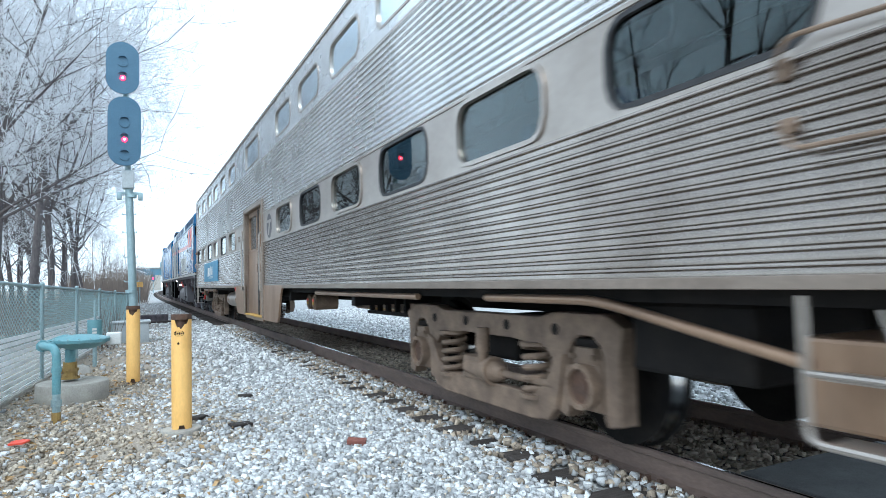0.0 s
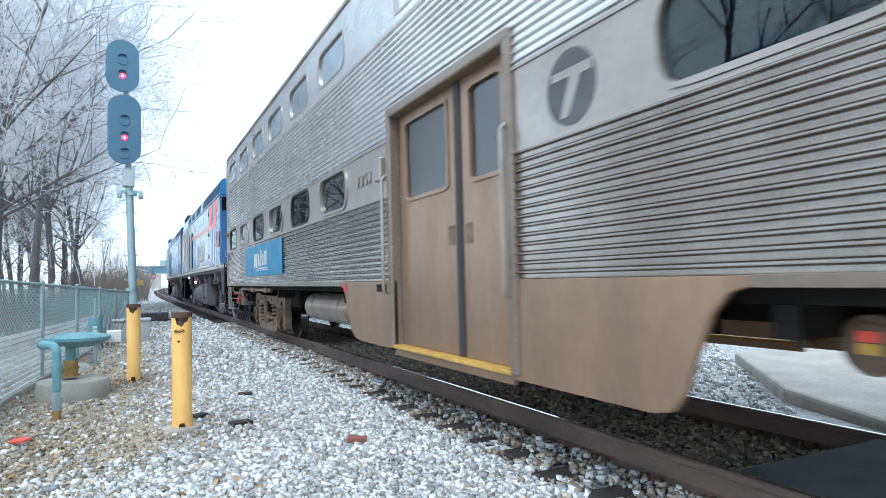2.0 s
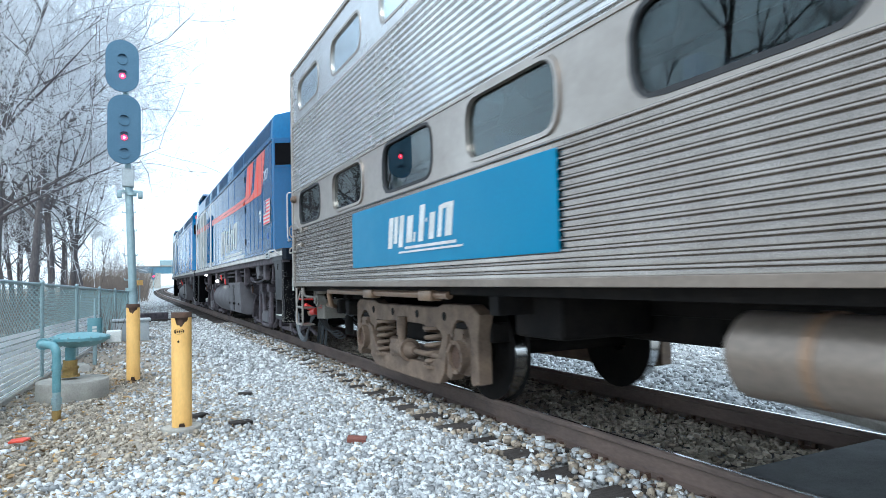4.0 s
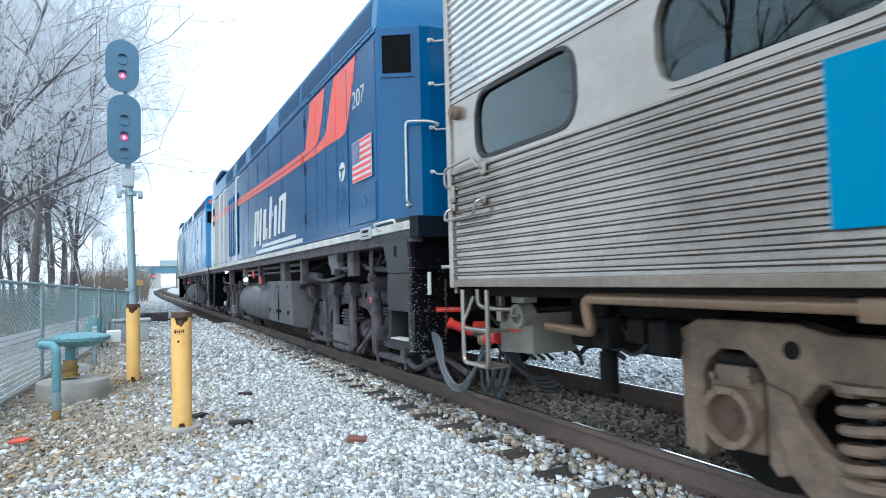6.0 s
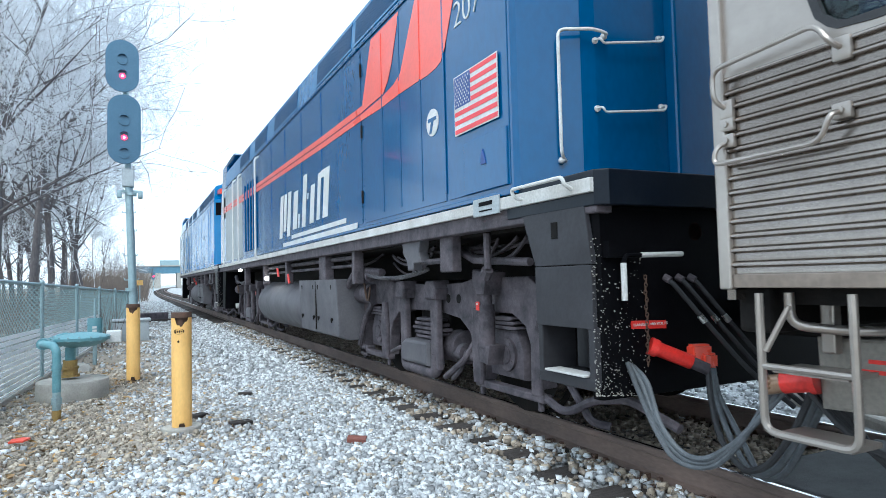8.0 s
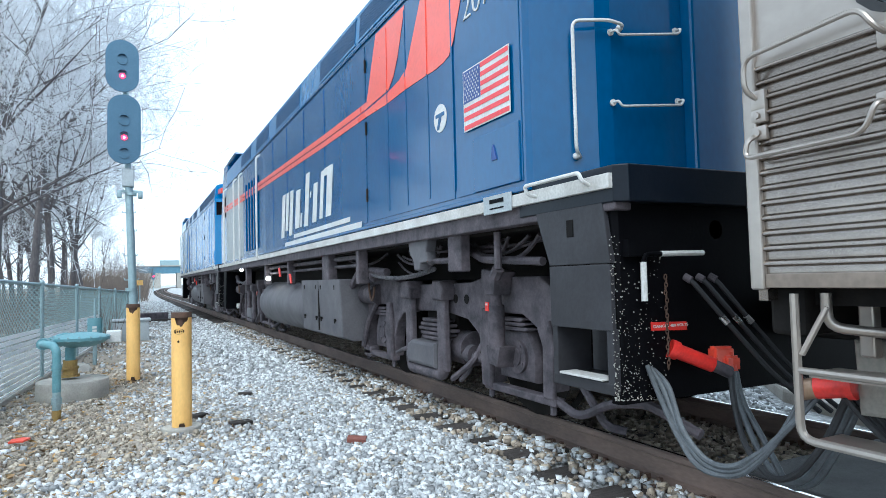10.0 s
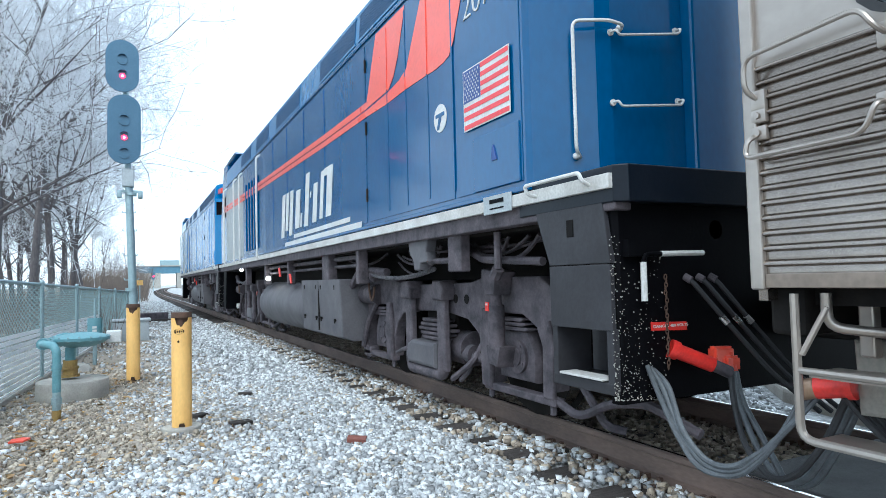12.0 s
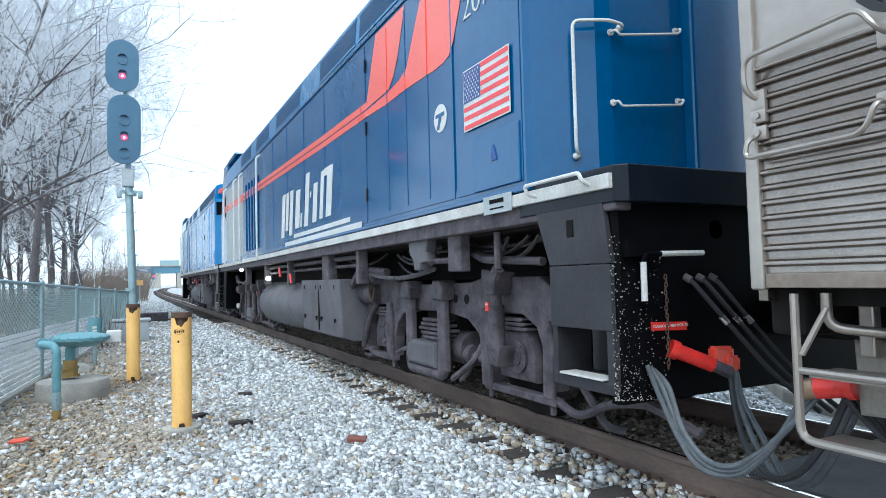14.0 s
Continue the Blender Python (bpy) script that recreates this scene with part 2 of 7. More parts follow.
def sag(p, q, drop, n=12):
    p, q = Vector(p), Vector(q)
    return [p.lerp(q, i / n) - Vector((0, 0, drop * 4 * (i / n) * (1 - i / n))) for i in range(n + 1)]


def coil(x, y, z0, z1, r, turns, n=14):
    return [(x + r * math.cos(2 * math.pi * i / n), y + r * math.sin(2 * math.pi * i / n), z0 + (z1 - z0) * i / (turns * n)) for i in range(int(turns * n) + 1)]


def ring_profile(cy, cz, hw, hh, r, angles):
    """Points of a rounded rectangle met by rays from its middle."""
    out = []
    for a in angles:
        c, s = math.cos(a), math.sin(a)
        lo, hi = 0.0, 4.0
        for _ in range(40):
            m = (lo + hi) / 2
            qx, qz = abs(c * m) - (hw - r), abs(s * m) - (hh - r)
            d = math.hypot(max(qx, 0), max(qz, 0)) + min(max(qx, qz), 0) - r
            lo, hi = (m, hi) if d < 0 else (lo, m)
        out.append((cy + c * lo, cz + s * lo))
    return out


def ring_angles(hw, hh, n=40):
    k = math.atan2(hh, hw)
    return sorted([2 * math.pi * i / n + 0.01 for i in range(n)] + [k, math.pi - k, math.pi + k, 2 * math.pi - k])


def hole_plate(bm, x, y0, y1, z0, z1, cy, cz, hw, hh, r, depth):
    """A plate in the plane x with one rounded opening, whose reveal goes depth inwards."""
    k = [math.atan2(v - cz, u - cy) % (2 * math.pi) for u, v in ((y0, z0), (y1, z0), (y1, z1), (y0, z1))]
    ang = sorted([2 * math.pi * i / 40 + 0.013 for i in range(40)] + k)
    inner = ring_profile(cy, cz, hw, hh, r, ang)
    outer = []
    for a in ang:
        c, s = math.cos(a), math.sin(a)
        ts = [((y1 if c > 0 else y0) - cy) / c if abs(c) > 1e-9 else 9e9, ((z1 if s > 0 else z0) - cz) / s if abs(s) > 1e-9 else 9e9]
        t = min(ts)
        outer.append((cy + c * t, cz + s * t))
    o = [bm.verts.new((x, *p)) for p in outer]
    i1 = [bm.verts.new((x, *p)) for p in inner]
    i2 = [bm.verts.new((x + depth, *p)) for p in inner]
    m = len(ang)
    for j in range(m):
        h = (j + 1) % m
        bm.faces.new((o[j], o[h], i1[h], i1[j]))
        bm.faces.new((i1[j], i1[h], i2[h], i2[j]))


def frame_ring(bm, x0, x1, cy, cz, hw, hh, r, w):
    ang = ring_angles(hw, hh)
    a, b = ring_profile(cy, cz, hw, hh, r, ang), ring_profile(cy, cz, hw - w, hh - w, max(r - w, 0.01), ang)
    vs = [[bm.verts.new((x, *p)) for p in q] for x, q in ((x0, a), (x1, a), (x1, b), (x0, b))]
    m = len(ang)
    for k in range(4):
        p, q = vs[k], vs[(k + 1) % 4]
        for j in range(m):
            bm.faces.new((p[j], p[(j + 1) % m], q[(j + 1) % m], q[j]))


def sheet(bm, x, cy, cz, hw, hh, r, t=0.006):
    ang = ring_angles(hw, hh)
    prism(bm, ring_profile(cy, cz, hw, hh, r, ang), x, x + t)


def new_mesh_object(name, verts, faces, mat, smooth=False):
    me = bpy.data.meshes.new(name)
    me.from_pydata(verts, [], faces)
    for m in (mat if isinstance(mat, (list, tuple)) else [mat]):
        me.materials.append(m)
    if smooth:
        me.shade_smooth()
    return new(name, me)


def B():
    return bmesh.new()


# ---- ground ----
def bend(y):
    """Sideways shift of the track, which curves to the right far off."""
    return max(y - 62, 0) ** 2 / 4800


def ground_z(x, y):
    d = abs(x - DC - bend(y))
    k = min(max((d - 1.45) / 1.0, 0), 1)
    return -0.215 + (GZ + 0.215) * k * k * (3 - 2 * k)


def ground_material():
    m = bpy.data.materials.new("gravel_and_dirt")
    m.use_nodes = True
    n, l = m.node_tree.nodes, m.node_tree.links
    b = n["Principled BSDF"]
    tc = n.new("ShaderNodeTexCoord")
    v = n.new("ShaderNodeTexVoronoi")
    v.inputs["Scale"].default_value = 24
    l.new(tc.outputs["Object"], v.inputs[0])
    n1 = n.new("ShaderNodeTexNoise")
    n1.inputs["Scale"].default_value, n1.inputs["Detail"].default_value = 1.1, 8
    l.new(tc.outputs["Object"], n1.inputs[0])
    sp = n.new("ShaderNodeSeparateXYZ")
    l.new(tc.outputs["Object"], sp.inputs[0])
    # dirt lies along the fence and thins out towards the ballast
    off = n.new("ShaderNodeMath")
    off.operation = "MULTIPLY_ADD"
    off.inputs[1].default_value, off.inputs[2].default_value = 2.6, -1.3
    l.new(n1.outputs[0], off.inputs[0])
    ad = n.new("ShaderNodeMath")
    l.new(sp.outputs[0], ad.inputs[0])
    l.new(off.outputs[0], ad.inputs[1])
    mr = n.new("ShaderNodeMapRange")
    mr.inputs[1].default_value, mr.inputs[2].default_value = 0.1, 1.7
    l.new(ad.outputs[0], mr.inputs[0])
    # gravel tones reach down to dark grey, painting shade between the loose stones
    cr = n.new("ShaderNodeValToRGB")
    cr.color_ramp.elements[0].color, cr.color_ramp.elements[1].color = (0.20, 0.20, 0.195, 1), (0.50, 0.50, 0.49, 1)
    l.new(v.outputs["Color"], cr.inputs[0])
    cd = n.new("ShaderNodeValToRGB")
    cd.color_ramp.elements[0].color, cd.color_ramp.elements[1].color = (0.20, 0.16, 0.125, 1), (0.44, 0.38, 0.30, 1)
    l.new(n1.outputs[0], cd.inputs[0])
    mx = n.new("ShaderNodeMix")
    mx.data_type = "RGBA"
    l.new(mr.outputs[0], mx.inputs[0])
    l.new(cd.outputs[0], mx.inputs[6])
    l.new(cr.outputs[0], mx.inputs[7])
    l.new(mx.outputs[2], b.inputs["Base Color"])
    b.inputs["Roughness"].default_value = 0.9
    bp = n.new("ShaderNodeBump")
    bp.inputs["Strength"].default_value, bp.inputs["Distance"].default_value = 0.8, 0.03
    l.new(v.outputs["Distance"], bp.inputs["Height"])
    l.new(bp.outputs[0], b.inputs["Normal"])
    return m


def build_ground():
    xs = sorted({-2500, -600, -200, -80, -40, -20, -10, -6, *[i * 0.25 for i in range(-16, 53)], 16, 20, 30, 40, 60, 100, 200, 600, 2500})
    ys = sorted({-800, -200, -60, -20, -8, *[i * 0.5 for i in range(-8, 80)], *range(40, 100, 4), *range(100, 340, 12), 400, 700, 1500, 3000})
    verts = []
    for y in ys:
        for x in xs:
            s = bend(y) if 2 < x < 14 else 0
            z = ground_z(x + s, y)
            if -3 < x < 3 and 2 < y < 40:
                z += 0.02 * noise.noise(Vector((x * 0.9, y * 0.9, 3)))
            verts.append((x + s, y, z))
    w = len(xs)
    faces = [(j * w + i, j * w + i + 1, (j + 1) * w + i + 1, (j + 1) * w + i) for j in range(len(ys) - 1) for i in range(w - 1)]
    tagged(new_mesh_object("ground", verts, faces, ground_material(), True), "pale limestone gravel with brown dirt along the fence", "ground", kind="structure")


def build_track():
    track = thing("railway_track", "single railway track, brown rails on dark timber ties", "railway track", (DC, 0, 0), kind="structure")
    prof = [(-0.07, -0.185), (0.07, -0.185), (0.07, -0.172), (0.012, -0.155), (0.010, -0.05), (0.036, -0.038), (0.036, -0.008),
            (0.026, -0.001), (0.014, 0.0), (-0.008, 0.0), (-0.026, -0.001), (-0.036, -0.008), (-0.036, -0.038), (-0.010, -0.05), (-0.012, -0.155), (-0.07, -0.172)]
    ys = [-12, 0, 20, 40, *range(60, 330, 6)]
    for side in (-0.7535, 0.7535):
        bm = B()
        rows = [[bm.verts.new((side + px + bend(y), y, pz)) for px, pz in prof] for y in ys]
        k = len(prof)
        for a, b in zip(rows, rows[1:]):
            for i in range(k):
                f = bm.faces.new((a[i], a[(i + 1) % k], b[(i + 1) % k], b[i]))
                f.material_index = 1 if i == 8 else 0
        part("rail", bm, [RAIL, RAILTOP], track, "brown steel rail with a polished head")
    bm = B()
    box(bm, -1.33, 1.33, -0.11, 0.11, -0.36, -0.185, 0.012)
    first = part("tie", bm, TIE, track)
    rnd = random.Random(5)
    for i in range(-2, 70):
        y = 6.55 - 8 * 0.5017 + i * 0.5017
        m = pose(rnd.uniform(-0.06, 0.06) + bend(y), y + rnd.uniform(-0.03, 0.03), rnd.uniform(-0.012, 0.006), 0, 0, rnd.uniform(-1.2, 1.2))
        o = first if i == -2 else new("tie", first.data)
        o.parent = track
        o.matrix_basis = m
    bm = B()
    for i in range(70, 480):
        y = 6.55 - 8 * 0.5017 + i * 0.5017
        box(bm, bend(y) - 1.33, bend(y) + 1.33, y - 0.11, y + 0.11, -0.3, -0.19)
    tagged(part("tie", bm, TIE, track, "far timber ties"), kind="stuff")
    # spikes and anchors at the rail foot
    bm = B()
    for i in range(0, 40):
        y = 6.55 - 8 * 0.5017 + i * 0.5017
        for s in (-0.7535, 0.7535):
            box(bm, s - 0.16, s + 0.16, y - 0.09, y + 0.09, -0.187, -0.176)
            for dx in (-0.085, 0.085):
                for dy in (-0.05, 0.055):
                    box(bm, s + dx - 0.014, s + dx + 0.014, y + dy - 0.014, y + dy + 0.014, -0.18, -0.145)
            box(bm, s - 0.08, s + 0.08, y + 0.125, y + 0.15, -0.20, -0.165)
    tagged(part("rail_fastening", bm, RUST, track, "rusty tie plates and spikes"), kind="stuff")


def stones(name, label, mat, spots, rmin, rmax, seed, sink=0.35):
    """Many small angular stones in one mesh."""
    rng = np.random.default_rng(seed)
    t = bmesh.new()
    bmesh.ops.create_cube(t, size=1.35)
    bmesh.ops.triangulate(t, faces=t.faces)
    base = np.array([v.co[:] for v in t.verts])
    tris = np.array([[v.index for v in f.verts] for f in t.faces])
    t.free()
    n = len(spots)
    v = base[None] * rng.uniform(0.6, 1.25, (n, len(base), 1)) * rng.uniform(0.65, 1.3, (n, 1, 3))
    a, b = rng.uniform(0, 6.28, n), rng.uniform(-3.1, 3.1, n)
    ca, sa, cb, sb = np.cos(a)[:, None], np.sin(a)[:, None], np.cos(b)[:, None], np.sin(b)[:, None]
    x, y, z = v[..., 0], v[..., 1], v[..., 2] * 0.8
    y, z = y * cb - z * sb, y * sb + z * cb
    x, y = x * ca - y * sa, x * sa + y * ca
    r = (rmin + (rmax - rmin) * rng.random(n) ** 1.6)[:, None]
    pts = np.stack((x * r + spots[:, :1], y * r + spots[:, 1:2], z * r + spots[:, 2:3] + r * (0.6 - sink)), -1).reshape(-1, 3)
    fs = (tris[None] + (np.arange(n) * len(base))[:, None, None]).reshape(-1, 3)
    me = bpy.data.meshes.new(name)
    me.vertices.add(len(pts))
    me.vertices.foreach_set("co", pts.ravel())
    me.loops.add(fs.size)
    me.loops.foreach_set("vertex_index", fs.ravel().astype(np.int32))
    me.polygons.add(len(fs))
    me.polygons.foreach_set("loop_start", np.arange(0, fs.size, 3, dtype=np.int32))
    me.update(calc_edges=True)
    me.materials.append(mat)
    return tagged(new(name, me), label, "gravel", kind="stuff")


def scatter(rng, x0, x1, y0, y1, per, keep=None):
    n = int((x1 - x0) * (y1 - y0) * per)
    p = np.stack((rng.uniform(x0, x1, n), rng.uniform(y0, y1, n)), -1)
    if keep is not None:
        p = p[keep(p[:, 0], p[:, 1], rng.random(len(p)))]
    return np.array([(x, y, ground_z(x, y)) for x, y in p])


def build_ballast():
    rng = np.random.default_rng(11)
    edge = DC - 1.36

    def pale(x, y, r):
        return r < np.clip((x + 0.25 + 1.5 * np.clip((6.3 - y) / 1.4, 0, 1) + 0.35 * np.sin(y * 1.7)) / 2.1, 0.06, 1)
    a = scatter(rng, -1.6, edge, 2.6, 6.0, 1250, pale)
    a2 = scatter(rng, -1.6, edge, 6.0, 10.0, 950, pale)
    b = scatter(rng, -1.2, edge, 10, 24, 200, pale)
    c = scatter(rng, -0.3, edge, 24, 60, 28)
    stones("limestone_gravel", "pale crushed limestone gravel beside the track", STONE, np.concatenate((a, a2)), 0.011, 0.036, 1)
    stones("limestone_gravel", "pale crushed limestone gravel beside the track", STONE, np.concatenate((b, c)), 0.022, 0.05, 2)

    def crib(x, y, r):
        k = (y - (6.55 - 8 * 0.5017)) / 0.5017
        return (np.abs(k - np.round(k)) > 0.215) | (r < 0.045) | (x > DC - 1.12 + 0.05 * np.sin(y * 9))
    d = scatter(rng, edge, DC - 0.83, 1.6, 22, 620, crib)
    d[:, 2] += np.where(d[:, 0] > DC - 1.14, 0.028, 0.006)
    stones("ballast_shoulder", "brownish crushed stone between the ties", STONE2, d[::2], 0.018, 0.04, 3)
    stones("ballast_shoulder", "pale crushed stone between the ties", STONE, d[1::2], 0.018, 0.04, 4)
    e = scatter(rng, DC - 0.66, DC + 0.66, 2.75, 24, 620, lambda x, y, r: crib(x, y, r * 0.22))
    e[:, 2] += 0.018
    stones("ballast_crib", "brown dusty crushed stone between the rails", STONE2, e, 0.018, 0.04, 5)
    f = scatter(rng, DC + 0.85, DC + 7, 3.9, 34, 110, lambda x, y, r: y > 4.5 + (x - 6.1) * 1.05)
    stones("limestone_gravel", "pale crushed limestone on the far side of the track", STONE, f, 0.022, 0.05, 6)
    g = np.concatenate((scatter(rng, -2.2, 1.2, 3, 12, 420, lambda x, y, r: r > (x + 0.3) / 1.8), scatter(rng, -1.5, edge, 2.6, 9, 170), scatter(rng, -1.5, 1.5, 12, 24, 60)))
    stones("dirt_stones", "tan stones and clods in the dirt", DIRTSTONE, g, 0.009, 0.03, 7)
    v, f = [], []
    for x, y, z in scatter(rng, -1.9, 1.4, 3.4, 13, 60, lambda x, y, r: r > (x + 1.2) / 2.4):
        c, p, q = np.array((x, y, z + rng.uniform(0.012, 0.04))), rng.normal(0, 0.022, 3) * (1, 1, 0.4), rng.normal(0, 0.013, 3) * (1, 1, 0.5)
        k = len(v)
        v.extend([tuple(c - p), tuple(c - q), tuple(c + p), tuple(c + q + (0, 0, 0.008))])
        f.append((k, k + 1, k + 2, k + 3))
    tagged(new_mesh_object("leaf_litter", v, f, LEAF), "dead tan leaves scattered over the dirt", "leaves", kind="stuff")
    # flat dark scraps of old tie lying in the gravel
    for k, (x, y, s, w) in enumerate(((0.95, 6.55, 0.11, 20), (0.62, 7.15, 0.09, 50), (1.25, 8.2, 0.08, 10))):
        bm = B()
        box(bm, -s, s, -0.05, 0.05, -0.02, 0.025, 0.008)
        o = part("timber_scrap", bm, TIE)
        o.matrix_world = pose(x, y, GZ + 0.02, 4, 3, w)
        tagged(o, "dark splinter of old timber in the gravel", "wood scrap")
    bm = B()
    box(bm, -0.08, 0.08, -0.042, 0.042, -0.028, 0.026, 0.006)
    o = part("brick", bm, BRICK)
    o.matrix_world = pose(1.7, 5.2, GZ + 0.05, 8, 4, -24)
    tagged(o, "loose red brick lying in pale gravel", "brick")
    bm = B()
    prism(bm, [(-0.08, -0.03), (0.03, -0.05), (0.09, 0.01), (0.04, 0.05), (-0.05, 0.04)], 0, 0.02, "z", 0.004)
    o = part("plastic_scrap", bm, ORANGE)
    o.matrix_world = pose(-0.92, 6.8, GZ + 0.04, 6, 0, 10)
    tagged(o, "orange plastic scrap on the dirt", "litter")


def build_crossing():
    bm = B()
    box(bm, DC - 0.66, DC + 0.66, -3, 2.55, -0.2, -0.012, 0.01)
    tagged(part("crossing_panel", bm, ASPHALT), "dark asphalt crossing panel between the rails", "crossing panel", kind="structure")
    bm = B()
    prism(bm, [(5.25, -4), (16, -4), (16, 7.5), (8.3, 6.8), (6.2, 4.5), (5.45, 3.0)], -0.33, -0.13, "z", 0.04)
    tagged(part("pavement", bm, PAVING), "pale concrete paving of the crossing road", "pavement", kind="structure")


# ---- lineside things ----
def build_bollard(x, y, plate):
    b = thing("bollard", "faded yellow plastic-sleeved bollard with a rusty broken top" if plate else "faded yellow bollard with a rusty dark top",
              "bollard", (x, y, GZ), group="yellow bollards")
    bm = B()
    tube(bm, [(0, 0, 0.0), (0, 0, 1.12)], 0.068, 20)
    part("post", bm, RUST, b, "rusty steel post", True)
    bm = B()
    n, prof = 40, []
    for k in range(n):
        a = 2 * math.pi * k / n
        notch = 0.10 if -1.0 < math.sin(k * 0.9) < -0.55 else 0.0
        d = abs(((a - 4.6 + math.pi) % (2 * math.pi)) - math.pi)
        top = 1.10 - max(0, 0.11 - 0.13 * d) - 0.25 * notch
        low = 0.035 + (0.05 if d < 0.28 else 0)
        prof.append((a, low, top))
    rings = []
    for r0 in (0.092, 0.086):
        lo = [bm.verts.new((r0 * math.cos(a), r0 * math.sin(a), l)) for a, l, t in prof]
        hi = [bm.verts.new((r0 * math.cos(a), r0 * math.sin(a), t)) for a, l, t in prof]
        rings.append((lo, hi))
    (ol, oh), (il, ih) = rings
    for k in range(n):
        h = (k + 1) % n
        for p, q in ((ol, oh), (oh, ih), (ih, il), (il, ol)):
            bm.faces.new((p[k], p[h], q[h], q[k]))
    part("sleeve", bm, BOLLARD, b, "", True)
    bm = B()
    tube(bm, [(0, 0, 1.085), (0, 0, 1.135)], 0.094, 20)
    part("cap", bm, RUST, b, "dark rusted cap")
    if plate:
        bm = B()
        a0 = -1.9
        ring = [(math.cos(t) * 0.05, math.sin(t) * 0.026) for t in [i * math.pi / 10 for i in range(20)]]
        for s, dz in ((1.0, 0.0), (0.8, 0.0015)):
            vs = [bm.verts.new(((0.0935 + dz) * math.cos(a0 + u * s / 0.0935), (0.0935 + dz) * math.sin(a0 + u * s / 0.0935), 0.955 + w * s)) for u, w in ring]
            bm.faces.new(vs).material_index = 0 if s == 1.0 else 1
        for k, w in enumerate((0.012, 0.009, 0.012, 0.008)):
            u = -0.027 + k * 0.018
            vs = [bm.verts.new((0.0965 * math.cos(a0 + p / 0.0965), 0.0965 * math.sin(a0 + p / 0.0965), 0.955 + q))
                  for p, q in ((u - 0.006, -w), (u + 0.006, -w), (u + 0.006, w), (u - 0.006, w))]
            bm.faces.new(vs).material_index = 0
        part("badge", bm, [BLACK, BOLLARD], b, "oval maker's badge with unreadable marks")
        bm = B()
        bmesh.ops.create_icosphere(bm, subdivisions=1, radius=0.012, matrix=pose(0.092 * math.cos(-1.95), 0.092 * math.sin(-1.95), 0.86))
        part("bolt", bm, BLACK, b)
        bm = B()
        pts = [(0.185 * (1 + 0.06 * math.sin(3 * t)) * math.cos(t), 0.17 * math.sin(t)) for t in [i * math.pi / 12 for i in range(24)]]
        prism(bm, pts, -0.08, 0.045, "z", 0.015)
        part("footing", bm, CONCRETE, b, "round concrete footing")


def fence_x(y):
    return -1.45 + 0.088 * (y - 9.27)


def fence_top(y):
    return 1.22 - max(y - 9.3, -6) * 0.020


def build_fence():
    f = thing("chain_link_fence", "grey-green chain link fence with white slats in its lower half", "fence", (fence_x(9.27), 9.27, GZ), kind="structure")
    o = Vector((fence_x(9.27), 9.27, GZ))
    ORIGIN[f.name] = o
    y0, y1 = 2.5, 27.0
    bm = B()
    tube(bm, [(fence_x(y), y, fence_top(y)) for y in (y0, 8, 14, 20, y1)], 0.024, 8)
    part("top_rail", bm, GALV, f, "pale galvanised top rail", True)
    for y in (4.2, 7.6, 11.3, 14.2, 17.2, 20.2, 23.4, 26.9):
        bm = B()
        tube(bm, [(fence_x(y) + 0.03, y, GZ - 0.1), (fence_x(y) + 0.03, y, fence_top(y) + 0.02)], 0.03, 10)
        bmesh.ops.create_icosphere(bm, subdivisions=2, radius=0.036, matrix=pose(fence_x(y) + 0.03, y, fence_top(y) + 0.03))
        for z in (0.15, 0.55, 0.95):
            tube(bm, [(fence_x(y) + 0.03, y, z), (fence_x(y) + 0.03, y, z + 0.03)], 0.036, 10)
        part("post", bm, GALV, f, "", True)
    bm = B()
    pitch, h = 0.075, 1.5
    L = y1 - y0
    k = 0
    s = -h
    while s < L:
        for sg in (1, -1):
            a, b = (s, 0.0), (s + h, h)
            lo, hi = max(a[0], 0), min(b[0], L)
            if hi > lo:
                za, zb = lo - s, hi - s
                if sg < 0:
                    za, zb = h - za, h - zb
                p = []
                for q, z in ((lo, za), (hi, zb)):
                    y = y0 + q
                    top = fence_top(y)
                    p.append((fence_x(y) + 0.004 * sg, y, GZ + (top - GZ) * z / h))
                tube(bm, p, 0.0028, 3)
        s += pitch
    tagged(part("mesh", bm, MESHW, f, "diamond chain link wire"), kind="stuff")
    rnd = random.Random(3)
    for k in range(11):
        for ya, yb in ((2.6, 7.55), (7.65, 11.25), (11.35, 14.15), (14.25, 17.15)):
            bm = B()
            za = lambda y: GZ + 0.05 + k * 0.072 * (fence_top(y) - GZ) / 1.5 - 0.006 * rnd.random()
            z0, z1 = za(ya), za(yb)
            x0, x1 = fence_x(ya) + 0.020, fence_x(yb) + 0.020
            vs = [bm.verts.new(v) for v in ((x0, ya, z0), (x1, yb, z1), (x1, yb, z1 + 0.05), (x0, ya, z0 + 0.05),
                                             (x0 - 0.012, ya, z0), (x1 - 0.012, yb, z1), (x1 - 0.012, yb, z1 + 0.05), (x0 - 0.012, ya, z0 + 0.05))]
            for q in ((0, 1, 2, 3), (7, 6, 5, 4), (0, 4, 5, 1), (3, 2, 6, 7), (0, 3, 7, 4), (1, 5, 6, 2)):
                bm.faces.new([vs[i] for i in q])
            part("slat", bm, SLAT, f)
    bm = B()
    box(bm, -0.06, 0.06, -5, 8, -0.1, 0.07, 0.02)
    o = part("fence_kerb", bm, CONCRETE)
    o.matrix_world = pose(fence_x(9), 9, GZ, 0, 0, -math.degrees(math.atan(0.088)))
    tagged(o, "low grey concrete strip under the fence", "kerb", kind="structure")


